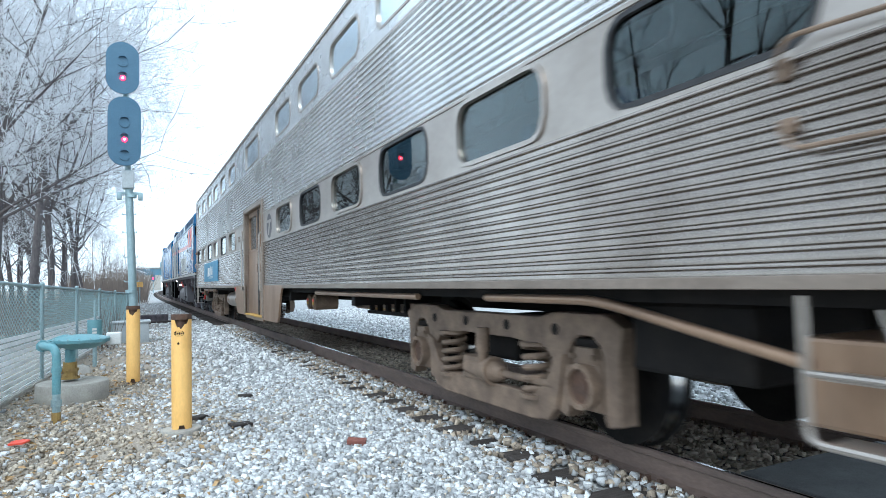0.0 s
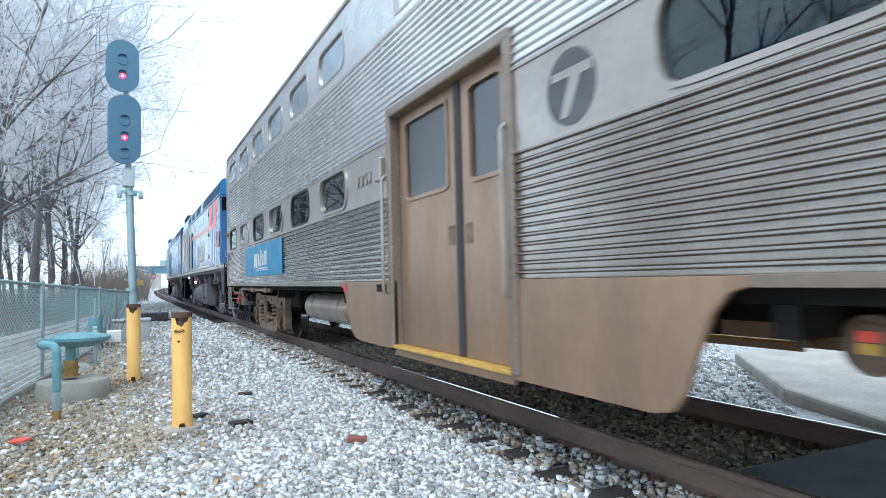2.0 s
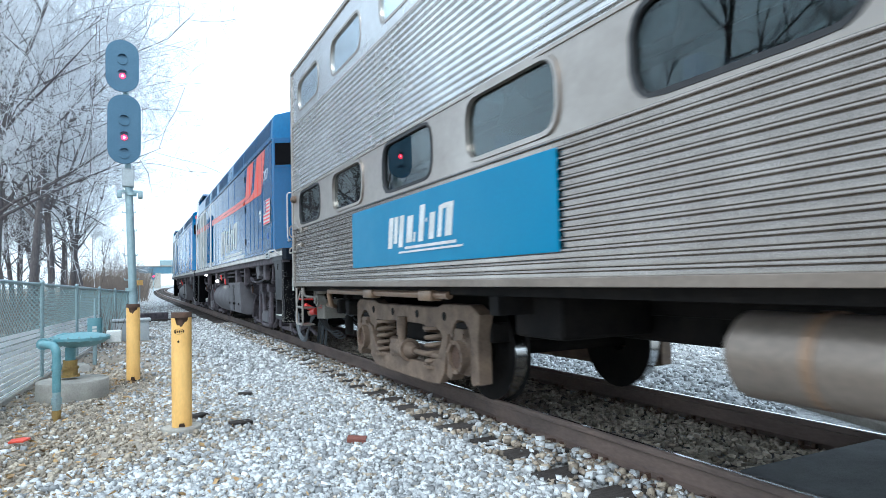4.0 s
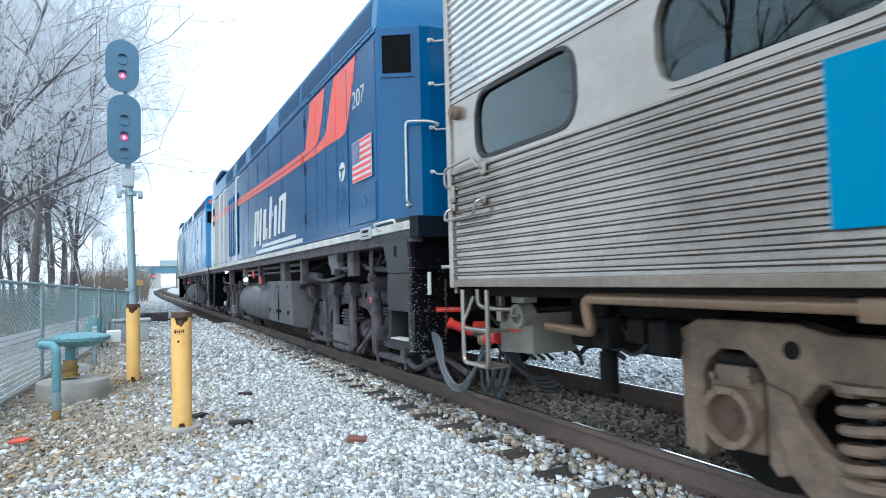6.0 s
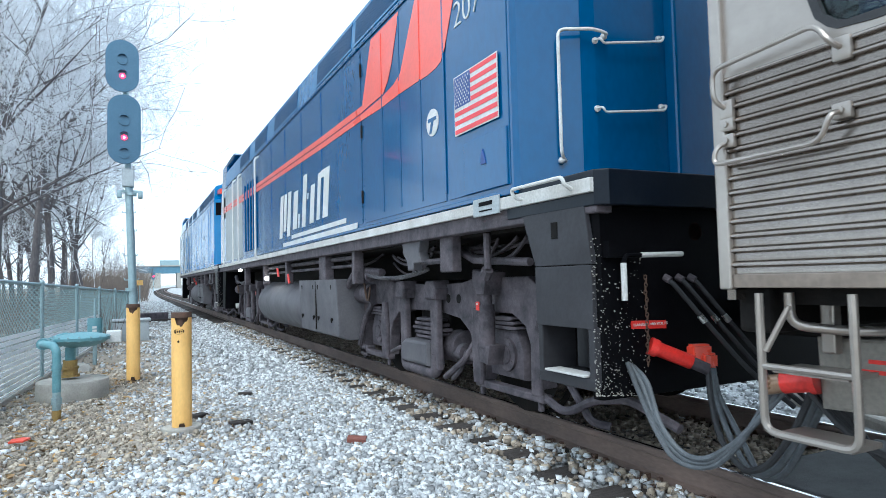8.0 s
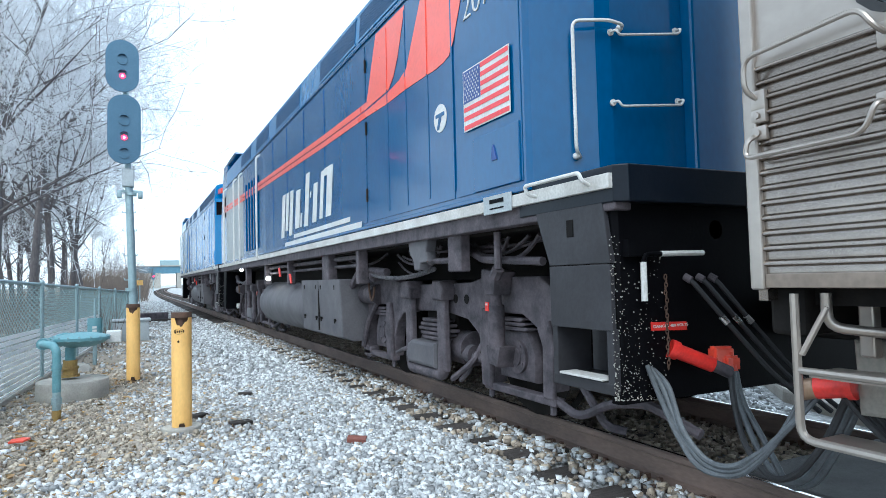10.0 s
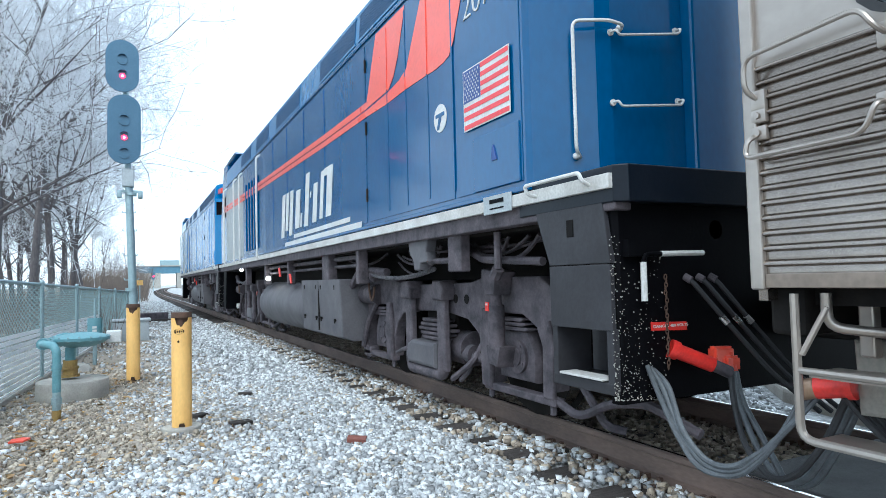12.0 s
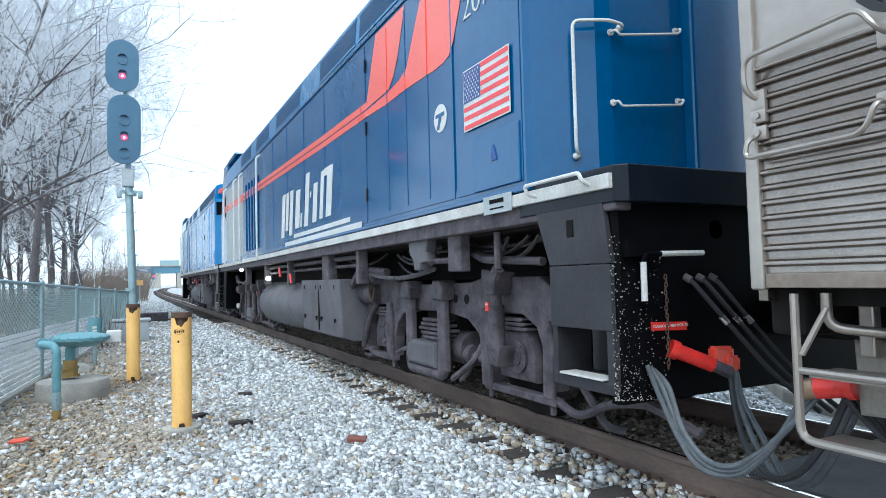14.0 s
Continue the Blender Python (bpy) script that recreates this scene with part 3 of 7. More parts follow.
def build_gas_set():
    g = thing("gas_regulator", "blue-green gas regulator pipework standing on a concrete ring", "gas regulator", (-0.72, 9.35, GZ))
    bm = B()
    pts = [(0.03 + 0.41 * math.cos(t), 0.42 * math.sin(t)) for t in [i * math.pi / 18 for i in range(36)]]
    prism(bm, pts, -0.1, 0.24, "z", 0.03)
    part("base", bm, CONCRETE, g, "round weathered concrete base", True)
    bm = B()
    for z0, z1, r in ((0.27, 0.30, 0.11), (0.30, 0.37, 0.085), (0.37, 0.40, 0.10), (0.40, 0.48, 0.08)):
        tube(bm, [(0, 0, z0), (0, 0, z1)], r, 16)
    part("stem", bm, OCHRE, g, "ochre wrapped pipe stem")
    bm = B()
    tube(bm, [(0, 0, 0.47), (0, 0, 0.64)], 0.06, 14)
    part("neck", bm, PIPE, g)
    bm = B()
    prof = [(0.03, 0.64), (0.16, 0.645), (0.27, 0.69), (0.33, 0.73), (0.335, 0.765), (0.29, 0.785), (0.18, 0.81), (0.06, 0.825), (0.0, 0.825)]
    rings = [[bm.verts.new((0.12 + r * math.cos(t), r * math.sin(t), z)) for t in [i * math.pi / 16 for i in range(32)]] for r, z in prof[:-1]]
    for a, b in zip(rings, rings[1:]):
        for k in range(32):
            bm.faces.new((a[k], a[(k + 1) % 32], b[(k + 1) % 32], b[k]))
    bm.faces.new(rings[0][::-1])
    bm.faces.new(rings[-1])
    part("diaphragm_housing", bm, PIPE, g, "wide flat blue-green housing", True)
    for k in range(16):
        bm = B()
        t = k * math.pi / 8
        tube(bm, [(0.12 + 0.318 * math.cos(t), 0.318 * math.sin(t), 0.72), (0.12 + 0.318 * math.cos(t), 0.318 * math.sin(t), 0.785)], 0.011, 6)
        part("bolt", bm, GALV, g)
    bm = B()
    tube(bm, bent([(0.0, 0, 0.70), (-0.24, -0.25, 0.72), (-0.16, -1.3, 0.80), (-0.01, -1.49, 0.78), (-0.01, -1.49, 0.30)], 0.10, 6), 0.042, 12)
    for p in ((-0.225, -0.45, 0.735), (-0.175, -1.1, 0.785)):
        tube(bm, [(p[0], p[1] - 0.04, p[2]), (p[0], p[1] + 0.04, p[2])], 0.064, 12)
    tube(bm, [(-0.01, -1.49, 0.58), (-0.01, -1.49, 0.53)], 0.05, 12)
    part("riser_pipe", bm, PIPE, g, "", True)
    bm = B()
    tube(bm, [(-0.01, -1.49, 0.30), (-0.01, -1.49, 0.10)], 0.04, 12)
    tube(bm, [(-0.01, -1.49, 0.24), (-0.01, -1.49, 0.17)], 0.052, 8)
    part("coupling", bm, GALV, g, "greyish pipe coupling")
    bm = B()
    tube(bm, [(-0.01, -1.49, 0.11), (-0.01, -1.49, -0.1)], 0.045, 12)
    part("pipe_foot", bm, OCHRE, g, "ochre wrapped foot of the pipe")
    bm = B()
    box(bm, 0.40, 0.58, 0.05, 0.2, 0.66, 0.82, 0.015)
    part("gauge_box", bm, WHITE, g, "small white gauge box")
    bm = B()
    tube(bm, bent([(-0.3, 0.25, 0.72), (-0.05, 0.1, 0.82), (0.1, 0.05, 0.74)], 0.1), 0.02, 8)
    tube(bm, [(0.02, 0.02, 0.74), (0.02, 0.02, 0.80)], 0.03, 10)
    part("vent_pipe", bm, PIPE, g, "", True)
    v = thing("vent_cylinder", "green-grey vent canister on a post by the fence", "vent", (-0.62, 13.0, GZ))
    bm = B()
    tube(bm, [(0, 0, 0.5), (0, 0, 0.84)], 0.12, 18)
    part("canister", bm, PIPE, v, "", True)
    bm = B()
    tube(bm, [(0, 0, 0), (0, 0, 0.5)], 0.035, 10)
    part("post", bm, GALV, v)
    bm = B()
    tube(bm, [(0, 0, 0.84), (0, 0, 1.2)], 0.02, 8)
    part("vent_pipe", bm, GALV, v)
    bm = B()
    for z in (0.6, 0.66):
        box(bm, -0.035, 0.035, -0.128, -0.12, z, z + 0.04)
    part("label_plate", bm, WHITE, v, "small pale label with unreadable marks")


def build_cabinet():
    c = thing("trackside_cabinet", "low pale grey metal trackside cabinet", "cabinet", (-0.05, 18.1, GZ))
    bm = B()
    box(bm, -0.42, 0.42, -0.22, 0.3, 0, 0.5, 0.012)
    part("body", bm, BOX, c)
    bm = B()
    box(bm, -0.46, 0.46, -0.26, 0.34, 0.5, 0.56, 0.02)
    part("lid", bm, BOX, c)
    for x in (-0.2, 0.2):
        bm = B()
        box(bm, x - 0.19, x + 0.19, -0.232, -0.222, 0.05, 0.46, 0.004)
        part("door", bm, BOX, c)
    c = thing("switch_machine", "dark low point machine with a rod across the gravel", "point machine", (0.75, 27.5, GZ))
    bm = B()
    box(bm, -0.5, 0.5, -0.25, 0.25, 0, 0.32, 0.03)
    part("case", bm, LOCOGREY, c)
    bm = B()
    box(bm, -0.9, 2.3, -0.75, -0.5, -0.05, 0.09, 0.02)
    part("timber", bm, TIE, c, "weathered long timber")
    r = thing("stone_block", "rough grey stone block by the fence", "rock", (-0.78, 12.2, GZ))
    bm = B()
    bmesh.ops.create_icosphere(bm, subdivisions=2, radius=0.2)
    for v in bm.verts:
        v.co *= 1 + 0.3 * noise.noise(v.co * 6)
        v.co.z *= 0.7
    part("block", bm, CONCRETE, r)


def build_signal():
    Y = 11.5
    s = thing("railway_signal", "two-headed railway signal mast showing two red lights", "railway signal", (0.0, Y, GZ))
    bm = B()
    tube(bm, [(0.04, 0, -0.1), (-0.07, 0, 3.30)], 0.066, 16, 0.058)
    part("mast", bm, GALV, s, "pale galvanised mast", True)
    bm = B()
    tube(bm, [(-0.07, 0, 3.25), (-0.12, 0, 5.3)], 0.05, 12)
    part("mast_extension", bm, GALV, s, "", True)
    bm = B()
    box(bm, -0.16, 0.02, -0.09, 0.09, 3.02, 3.32, 0.02)
    part("junction_box", bm, BOX, s)
    for z in (2.88, 1.32):
        bm = B()
        tube(bm, [(-0.03, 0, z), (-0.03, 0, z + 0.05)], 0.085, 14)
        part("collar", bm, GALV, s)
    bm = B()
    box(bm, -0.20, 0.12, -0.02, 0.02, 2.93, 2.97)
    for x in (-0.2, 0.11):
        box(bm, x - 0.035, x + 0.035, -0.09, 0.05, 2.84, 2.96, 0.008)
    part("bracket", bm, GALV, s, "", True)
    for z in (0.6, 1.0, 1.5, 1.9, 2.3, 2.6):
        for sg in (-1, 1):
            bm = B()
            x = 0.02 - 0.03 * z
            tube(bm, bent([(x, 0, z), (x + sg * 0.1, 0, z), (x + sg * 0.1, 0, z + 0.03)], 0.01), 0.008, 6)
            part("climbing_step", bm, GALV, s)
    for zc, hh, xc, lz in ((3.945, 0.57, -0.125, -0.14), (4.985, 0.43, -0.15, -0.17)):
        bm = B()
        pts = ring_profile(xc, zc, 0.245, hh, 0.24, ring_angles(0.245, hh, 48))
        prism(bm, pts, -0.16, -0.14, "y", 0.004)
        head = part("signal_head", bm, SIGNAL, s, "dark oval backing plate")
        bm = B()
        box(bm, xc - 0.1, xc + 0.1, -0.14, 0.06, zc - hh * 0.8, zc + hh * 0.8, 0.03)
        part("lamp_case", bm, SIGNAL, head)
        for k in (-1, 0, 1):
            z = zc + lz + k * 0.27 if zc < 4.5 else zc + lz + (k + 1) * 0.26
            if abs(z - zc) > hh - 0.1:
                continue
            bm = B()
            n = 18
            rows = []
            for yy, c0 in ((-0.16, 0.6), (-0.215, 1.1)):
                rows.append([bm.verts.new((xc + 0.09 * math.cos(a), yy, z + 0.09 * math.sin(a))) for a in [c0 + (math.pi - 2 * c0) * i / n for i in range(n + 1)]])
            for i in range(n):
                bm.faces.new((rows[0][i], rows[0][i + 1], rows[1][i + 1], rows[1][i]))
            bmesh.ops.solidify(bm, geom=bm.faces[:], thickness=0.005)
            part("visor", bm, SIGNAL, head)
            lit = k == 0 if zc < 4.5 else k == -1
            bm = B()
            tube(bm, [(xc, -0.175, z), (xc, -0.155, z)], 0.042 if lit else 0.075, 20)
            part("lens", bm, REDLAMP if lit else SIGNAL, head, "lit red lens" if lit else "dark lens")
            if lit:
                bm = B()
                tube(bm, [(xc, -0.182, z), (xc, -0.174, z)], 0.016, 16)
                part("lamp_core", bm, REDHALO, head, "bright red core of the lamp")
    # far signal and sign boards
    f = thing("railway_signal", "distant railway signal with a red light", "railway signal", (3.9, 150, GZ))
    bm = B()
    tube(bm, [(0, 0, 0), (0, 0, 3.2)], 0.09, 8)
    part("mast", bm, GALV, f)
    bm = B()
    prism(bm, ring_profile(0, 3.4, 0.4, 0.8, 0.39, ring_angles(0.4, 0.8)), -0.1, 0.0, "y")
    part("signal_head", bm, SIGNAL, f)
    bm = B()
    tube(bm, [(0, -0.14, 3.3), (0, -0.1, 3.3)], 0.2, 14)
    part("lens", bm, REDLAMP, f, "lit red lens")
    p = thing("marker_sign", "small yellow marker board on a thin post", "sign", (0.34, 40, GZ))
    bm = B()
    tube(bm, [(0, 0, 0), (0, 0, 1.7)], 0.025, 8)
    part("post", bm, GALV, p)
    bm = B()
    box(bm, -0.17, 0.17, -0.04, -0.025, 1.42, 1.72, 0.005)
    part("board", bm, BOLLARD, p, "yellow board")


def build_bridge():
    b = thing("road_bridge", "blue-green girder road bridge over the track on concrete abutments", "bridge", (13.6, 300, GZ), kind="structure")
    bm = B()
    box(bm, -14, 60, -5, 5, 6.4, 9.3, 0.1)
    part("girder", bm, GIRDER, b)
    bm = B()
    box(bm, -14, 60, -5.4, 5.4, 9.3, 9.8, 0.05)
    part("deck", bm, CONCRETE, b)
    for x0, x1 in ((-16, -3.0), (3.4, 5.2), (14, 60)):
        bm = B()
        box(bm, x0, x1, -5, 5, -0.5, 6.5)
        part("abutment" if x1 - x0 > 3 else "pier", bm, CONCRETE, b)
    bm = B()
    box(bm, -3.4, 4.4, -5.3, -5.1, 9.8, 12.0, 0.05)
    for k in range(5):
        box(bm, -3.4 + k * 1.9, -3.2 + k * 1.9, -5.5, -5.3, 9.8, 12.1)
    part("parapet_screen", bm, GALV, b, "grey parapet screen")


# ---- bare trees ----
def tree_mesh(seed, height, levels, name):
    rnd = random.Random(seed)
    geo = {0: ([], []), 1: ([], [])}

    def limb(pts, radii, n, k):
        verts, faces = geo[k]
        base = len(verts)
        for i, (p, r) in enumerate(zip(pts, radii)):
            d = (pts[min(i + 1, len(pts) - 1)] - pts[max(i - 1, 0)]).normalized()
            u = d.orthogonal().normalized()
            if i and (u - u0).length > 1:
                u = (u0 - d * u0.dot(d)).normalized()
            u0 = u
            w = d.cross(u)
            for j in range(n):
                a = 2 * math.pi * j / n
                verts.append(p + r * (math.cos(a) * u + math.sin(a) * w))
        for i in range(len(pts) - 1):
            for j in range(n):
                a, b = base + i * n + j, base + i * n + (j + 1) % n
                faces.append((a, b, b + n, a + n))

    def grow(p, d, length, r, level):
        seg = 7 if level == 0 else 4 if level == 1 else 3 if level == 2 else 2 if level == 3 else 1
        pts, rad = [p.copy()], [r]
        q, dd = p.copy(), d.copy()
        for i in range(seg):
            wob = 0.10 if level == 0 else 0.32
            dd = (dd + Vector((rnd.uniform(-wob, wob), rnd.uniform(-wob, wob), rnd.uniform(-wob, wob) * 0.6 + (0.05 if level else 0.03)))).normalized()
            q = q + dd * length / seg
            pts.append(q.copy())
            rad.append(max(r * (1 - 0.82 * (i + 1) / seg), 0.0075 if level > 2 else 0.011))
        limb(pts, rad, 7 if level == 0 else 4 if level == 1 else 3, 0 if level <= 2 else 1)
        if level >= levels:
            return
        count = (18, 9, 7, 5)[level]
        for c in range(count):
            t = rnd.uniform(0.22, 1.0) if level == 0 else rnd.uniform(0.2, 1.0)
            f = t * seg
            i = min(int(f), seg - 1)
            s = pts[i].lerp(pts[i + 1], f - i)
            ax = (pts[i + 1] - pts[i]).normalized()
            side = ax.orthogonal().normalized()
            side.rotate(Matrix.Rotation(rnd.uniform(0, 6.28), 3, ax))
            ang = rnd.uniform(0.55, 1.15)
            nd = (ax * math.cos(ang) + side * math.sin(ang)).normalized()
            nl = length * rnd.uniform(0.26, 0.46) * (1.15 - 0.45 * t) if level == 0 else length * rnd.uniform(0.3, 0.6)
            grow(s, nd, nl, max(rad[i] * rnd.uniform(0.4, 0.6), 0.007), level + 1)
    grow(Vector((0, 0, -0.3)), Vector((rnd.uniform(-0.05, 0.05), rnd.uniform(-0.05, 0.05), 1)).normalized(), height, height * 0.0098, 0)
    out = []
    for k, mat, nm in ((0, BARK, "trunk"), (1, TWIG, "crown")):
        me = bpy.data.meshes.new(nm)
        me.from_pydata([v[:] for v in geo[k][0]], [], geo[k][1])
        me.materials.append(mat)
        me.shade_smooth()
        out.append((nm, me))
    return out


def build_trees():
    kinds = [tree_mesh(20 + k, h, 4, "tree") for k, h in enumerate((15.5, 17, 14, 16))]
    mid = [tree_mesh(60 + k, h, 3, "tree") for k, h in enumerate((15, 16.5, 14))]
    small = [tree_mesh(40 + k, h, 2, "tree") for k, h in enumerate((9, 11))]
    rnd = random.Random(8)

    def put(x, y, kind, scale=1.0):
        t = thing("bare_tree", "tall bare grey deciduous tree without leaves" if kind not in small else "slender bare grey tree without leaves",
                  "tree", (x, y, GZ), group="bare trees behind the fence", turn=rnd.uniform(0, 360))
        t.scale = (scale,) * 3
        for nm, me in kind:
            o = new(nm, me)
            o.parent = t
    near = ((-40, 22), (10, 26), (41, 36), (62, 31), (80, 42), (98, 33), (114, 46), (131, 38), (153, 36), (-8, 44), (28, 55), (70, 58), (122, 60), (48, 47))
    for i, (px, y) in enumerate(near):
        put((px - 236) * y / 1385, y, kinds[i % 4], rnd.uniform(0.85, 1.12))
    far = ((176, 95), (190, 120), (205, 140), (215, 150), (228, 170), (240, 190), (198, 180), (165, 130), (250, 230), (222, 210))
    for i, (px, y) in enumerate(far):
        put((px - 236) * y / 1385, y, mid[i % 3], rnd.uniform(0.5, 0.8))
    for i in range(9):
        px, y = rnd.uniform(-10, 185), rnd.uniform(30, 75)
        put((px - 236) * y / 1385 - 0.4, y, small[i % 2], rnd.uniform(0.5, 0.9))
    # the same wood goes on beside and behind the camera
    for i, (x, y) in enumerate(((-9, 12), (-12, 5), (-10, -3), (-14, -10), (-11, -18), (-16, 14), (-18, 0), (-8, -27), (-3, -34), (-15, 20))):
        put(x, y, mid[i % 3], rnd.uniform(0.85, 1.1))


def build_brush():
    rng = np.random.default_rng(4)
    verts, faces = [], []

    def stalks(n, px0, px1, y0, y1, h0, h1):
        for _ in range(n):
            y = rng.uniform(y0, y1)
            x = (rng.uniform(px0, px1) - 236) * y / 1385
            h = rng.uniform(h0, h1)
            w = 0.006 + y * 0.0002
            lean = rng.normal(0, 0.25, 2) * h
            b = len(verts)
            verts.extend([(x - w, y, GZ), (x + w, y, GZ), (x + lean[0], y + lean[1], GZ + h), (x, y + w, GZ)])
            faces.extend([(b, b + 1, b + 2), (b + 1, b + 3, b + 2), (b + 3, b, b + 2)])
    stalks(2600, -60, 215, 16, 60, 0.4, 1.8)
    stalks(6000, 120, 262, 60, 200, 1.0, 5.0)
    tagged(new_mesh_object("dry_brush", verts, faces, BRUSH), "dry brown leafless undergrowth beneath the trees", "undergrowth", kind="stuff")
    for k, (x, y, s) in enumerate(((-2.9, 12.0, 0.8), (-2.3, 10.2, 0.55), (-3.3, 14.5, 0.8))):
        sh = thing("shrub", "dark blue-green evergreen shrub behind the fence", "shrub", (x, y, GZ), group="shrubs behind the fence")
        v, f = [], []
        for _ in range(2600):
            d = rng.normal(0, 1, 3)
            d /= np.linalg.norm(d)
            r = s * (0.55 + 0.45 * rng.random()) * (0.85 + 0.25 * math.sin(5 * d[0] + 3 * d[2]))
            c = d * r * [1, 1, 0.75] + [0, 0, 0.7 * s]
            if c[2] < 0:
                continue
            a, b2 = rng.normal(0, 0.03, 3), rng.normal(0, 0.03, 3)
            b = len(v)
            v.extend([tuple(c), tuple(c + a), tuple(c + b2)])
            f.append((b, b + 1, b + 2))
        o = new_mesh_object("foliage", v, f, SHRUB)
        o.parent = sh


# ---- writing and marks ----
def text_part(name, body, size, at, mat, parent, label, shear=0.0, spacing=1.0):
    """Raised letters on a side that faces -x, written towards -y."""
    cu = bpy.data.curves.new(name, "FONT")
    cu.body, cu.size, cu.extrude, cu.shear, cu.space_character = body, size, 0.004, shear, spacing
    cu.offset = -0.004 * size / 0.2
    tmp = new(name, cu)
    dg = bpy.context.evaluated_depsgraph_get()
    me = bpy.data.meshes.new_from_object(tmp.evaluated_get(dg))
    bpy.data.objects.remove(tmp)
    o = ORIGIN[parent.name]
    me.transform(Matrix(((0, 0, -1, at[0] - o.x), (-1, 0, 0, at[1] - o.y), (0, 1, 0, at[2] - o.z), (0, 0, 0, 1))))
    me.materials.append(mat)
    ob = new(name, me)
    ob.parent = parent
    ob["label"] = label
    return ob


def slanted_mark(parent, x, y0, z0, w, h, label, under):
    """A word mark as plain slanted blocks over two bars."""
    bm = B()

    def quad(u0, u1, v0, v1, s=0.2):
        prism(bm, [(y0 - u0 * w - s * v0 * h, z0 + v0 * h), (y0 - u1 * w - s * v0 * h, z0 + v0 * h),
                   (y0 - u1 * w - s * v1 * h, z0 + v1 * h), (y0 - u0 * w - s * v1 * h, z0 + v1 * h)], x, x - 0.004)
    for u0, u1, v0, v1 in ((0.0, 0.075, 0, 0.86), (0.10, 0.16, 0.12, 0.86), (0.19, 0.26, 0, 0.86), (0.32, 0.41, 0.1, 0.8), (0.43, 0.46, 0.1, 0.35), (0.51, 0.58, 0.08, 1.0),
                           (0.60, 0.62, 0.55, 0.65), (0.66, 0.73, 0.1, 0.75), (0.78, 0.83, 0.12, 0.88), (0.88, 0.96, 0.12, 0.9), (0.83, 0.88, 0.78, 0.9)):
        quad(u0, u1, v0, v1)
    if under:
        quad(0.3, 1.22, -0.07, 0.0)
        quad(0.1, 1.36, -0.2, -0.11)
    else:
        quad(0.3, 1.02, -0.07, 0.0)
        quad(0.2, 1.1, -0.17, -0.12)
    part("word_mark", bm, WHITE, parent, label)


# ---- running gear ----
def wheelset(parent, a, r, half, name="wheelset"):
    ob = new(name)
    ob.parent = parent
    o = ORIGIN[parent.name]
    ob.location = (0, a - o.y, r)
    ORIGIN[ob.name] = Vector((0, 0, 0))
    bm = B()
    tube(bm, [(-half - 0.2, 0, 0), (half + 0.2, 0, 0)], 0.075, 12)
    part("axle", bm, DARK, ob)
    for sg in (-1, 1):
        bm = B()
        prof = [(0.0, 0.10), (0.075, 0.12), (0.09, 0.16), (0.05, 0.22), (0.045, r * 0.72), (0.07, r * 0.84), (0.07, r), (-0.055, r), (-0.062, r + 0.028), (-0.07, r + 0.028),
                (-0.07, r * 0.84), (-0.045, r * 0.72), (-0.05, 0.12)]
        n, rows = 36, []
        for u, rad in prof:
            rows.append([bm.verts.new((sg * (half + u), rad * math.cos(2 * math.pi * k / n), rad * math.sin(2 * math.pi * k / n))) for k in range(n)])
        for p, q in zip(rows, rows[1:]):
            for k in range(n):
                f = bm.faces.new((p[k], p[(k + 1) % n], q[(k + 1) % n], q[k]))
                f.material_index = 1 if p is rows[6] else 0
        for k in range(6):
            t = k * math.pi / 3
            tube(bm, [(sg * (half + 0.05), 0.26 * math.cos(t), 0.26 * math.sin(t)), (sg * (half + 0.062), 0.26 * math.cos(t), 0.26 * math.sin(t))], 0.022, 8)
        part("wheel", bm, [DARK, RAILTOP], ob, "dark steel wheel with a polished tread", True)
    return ob


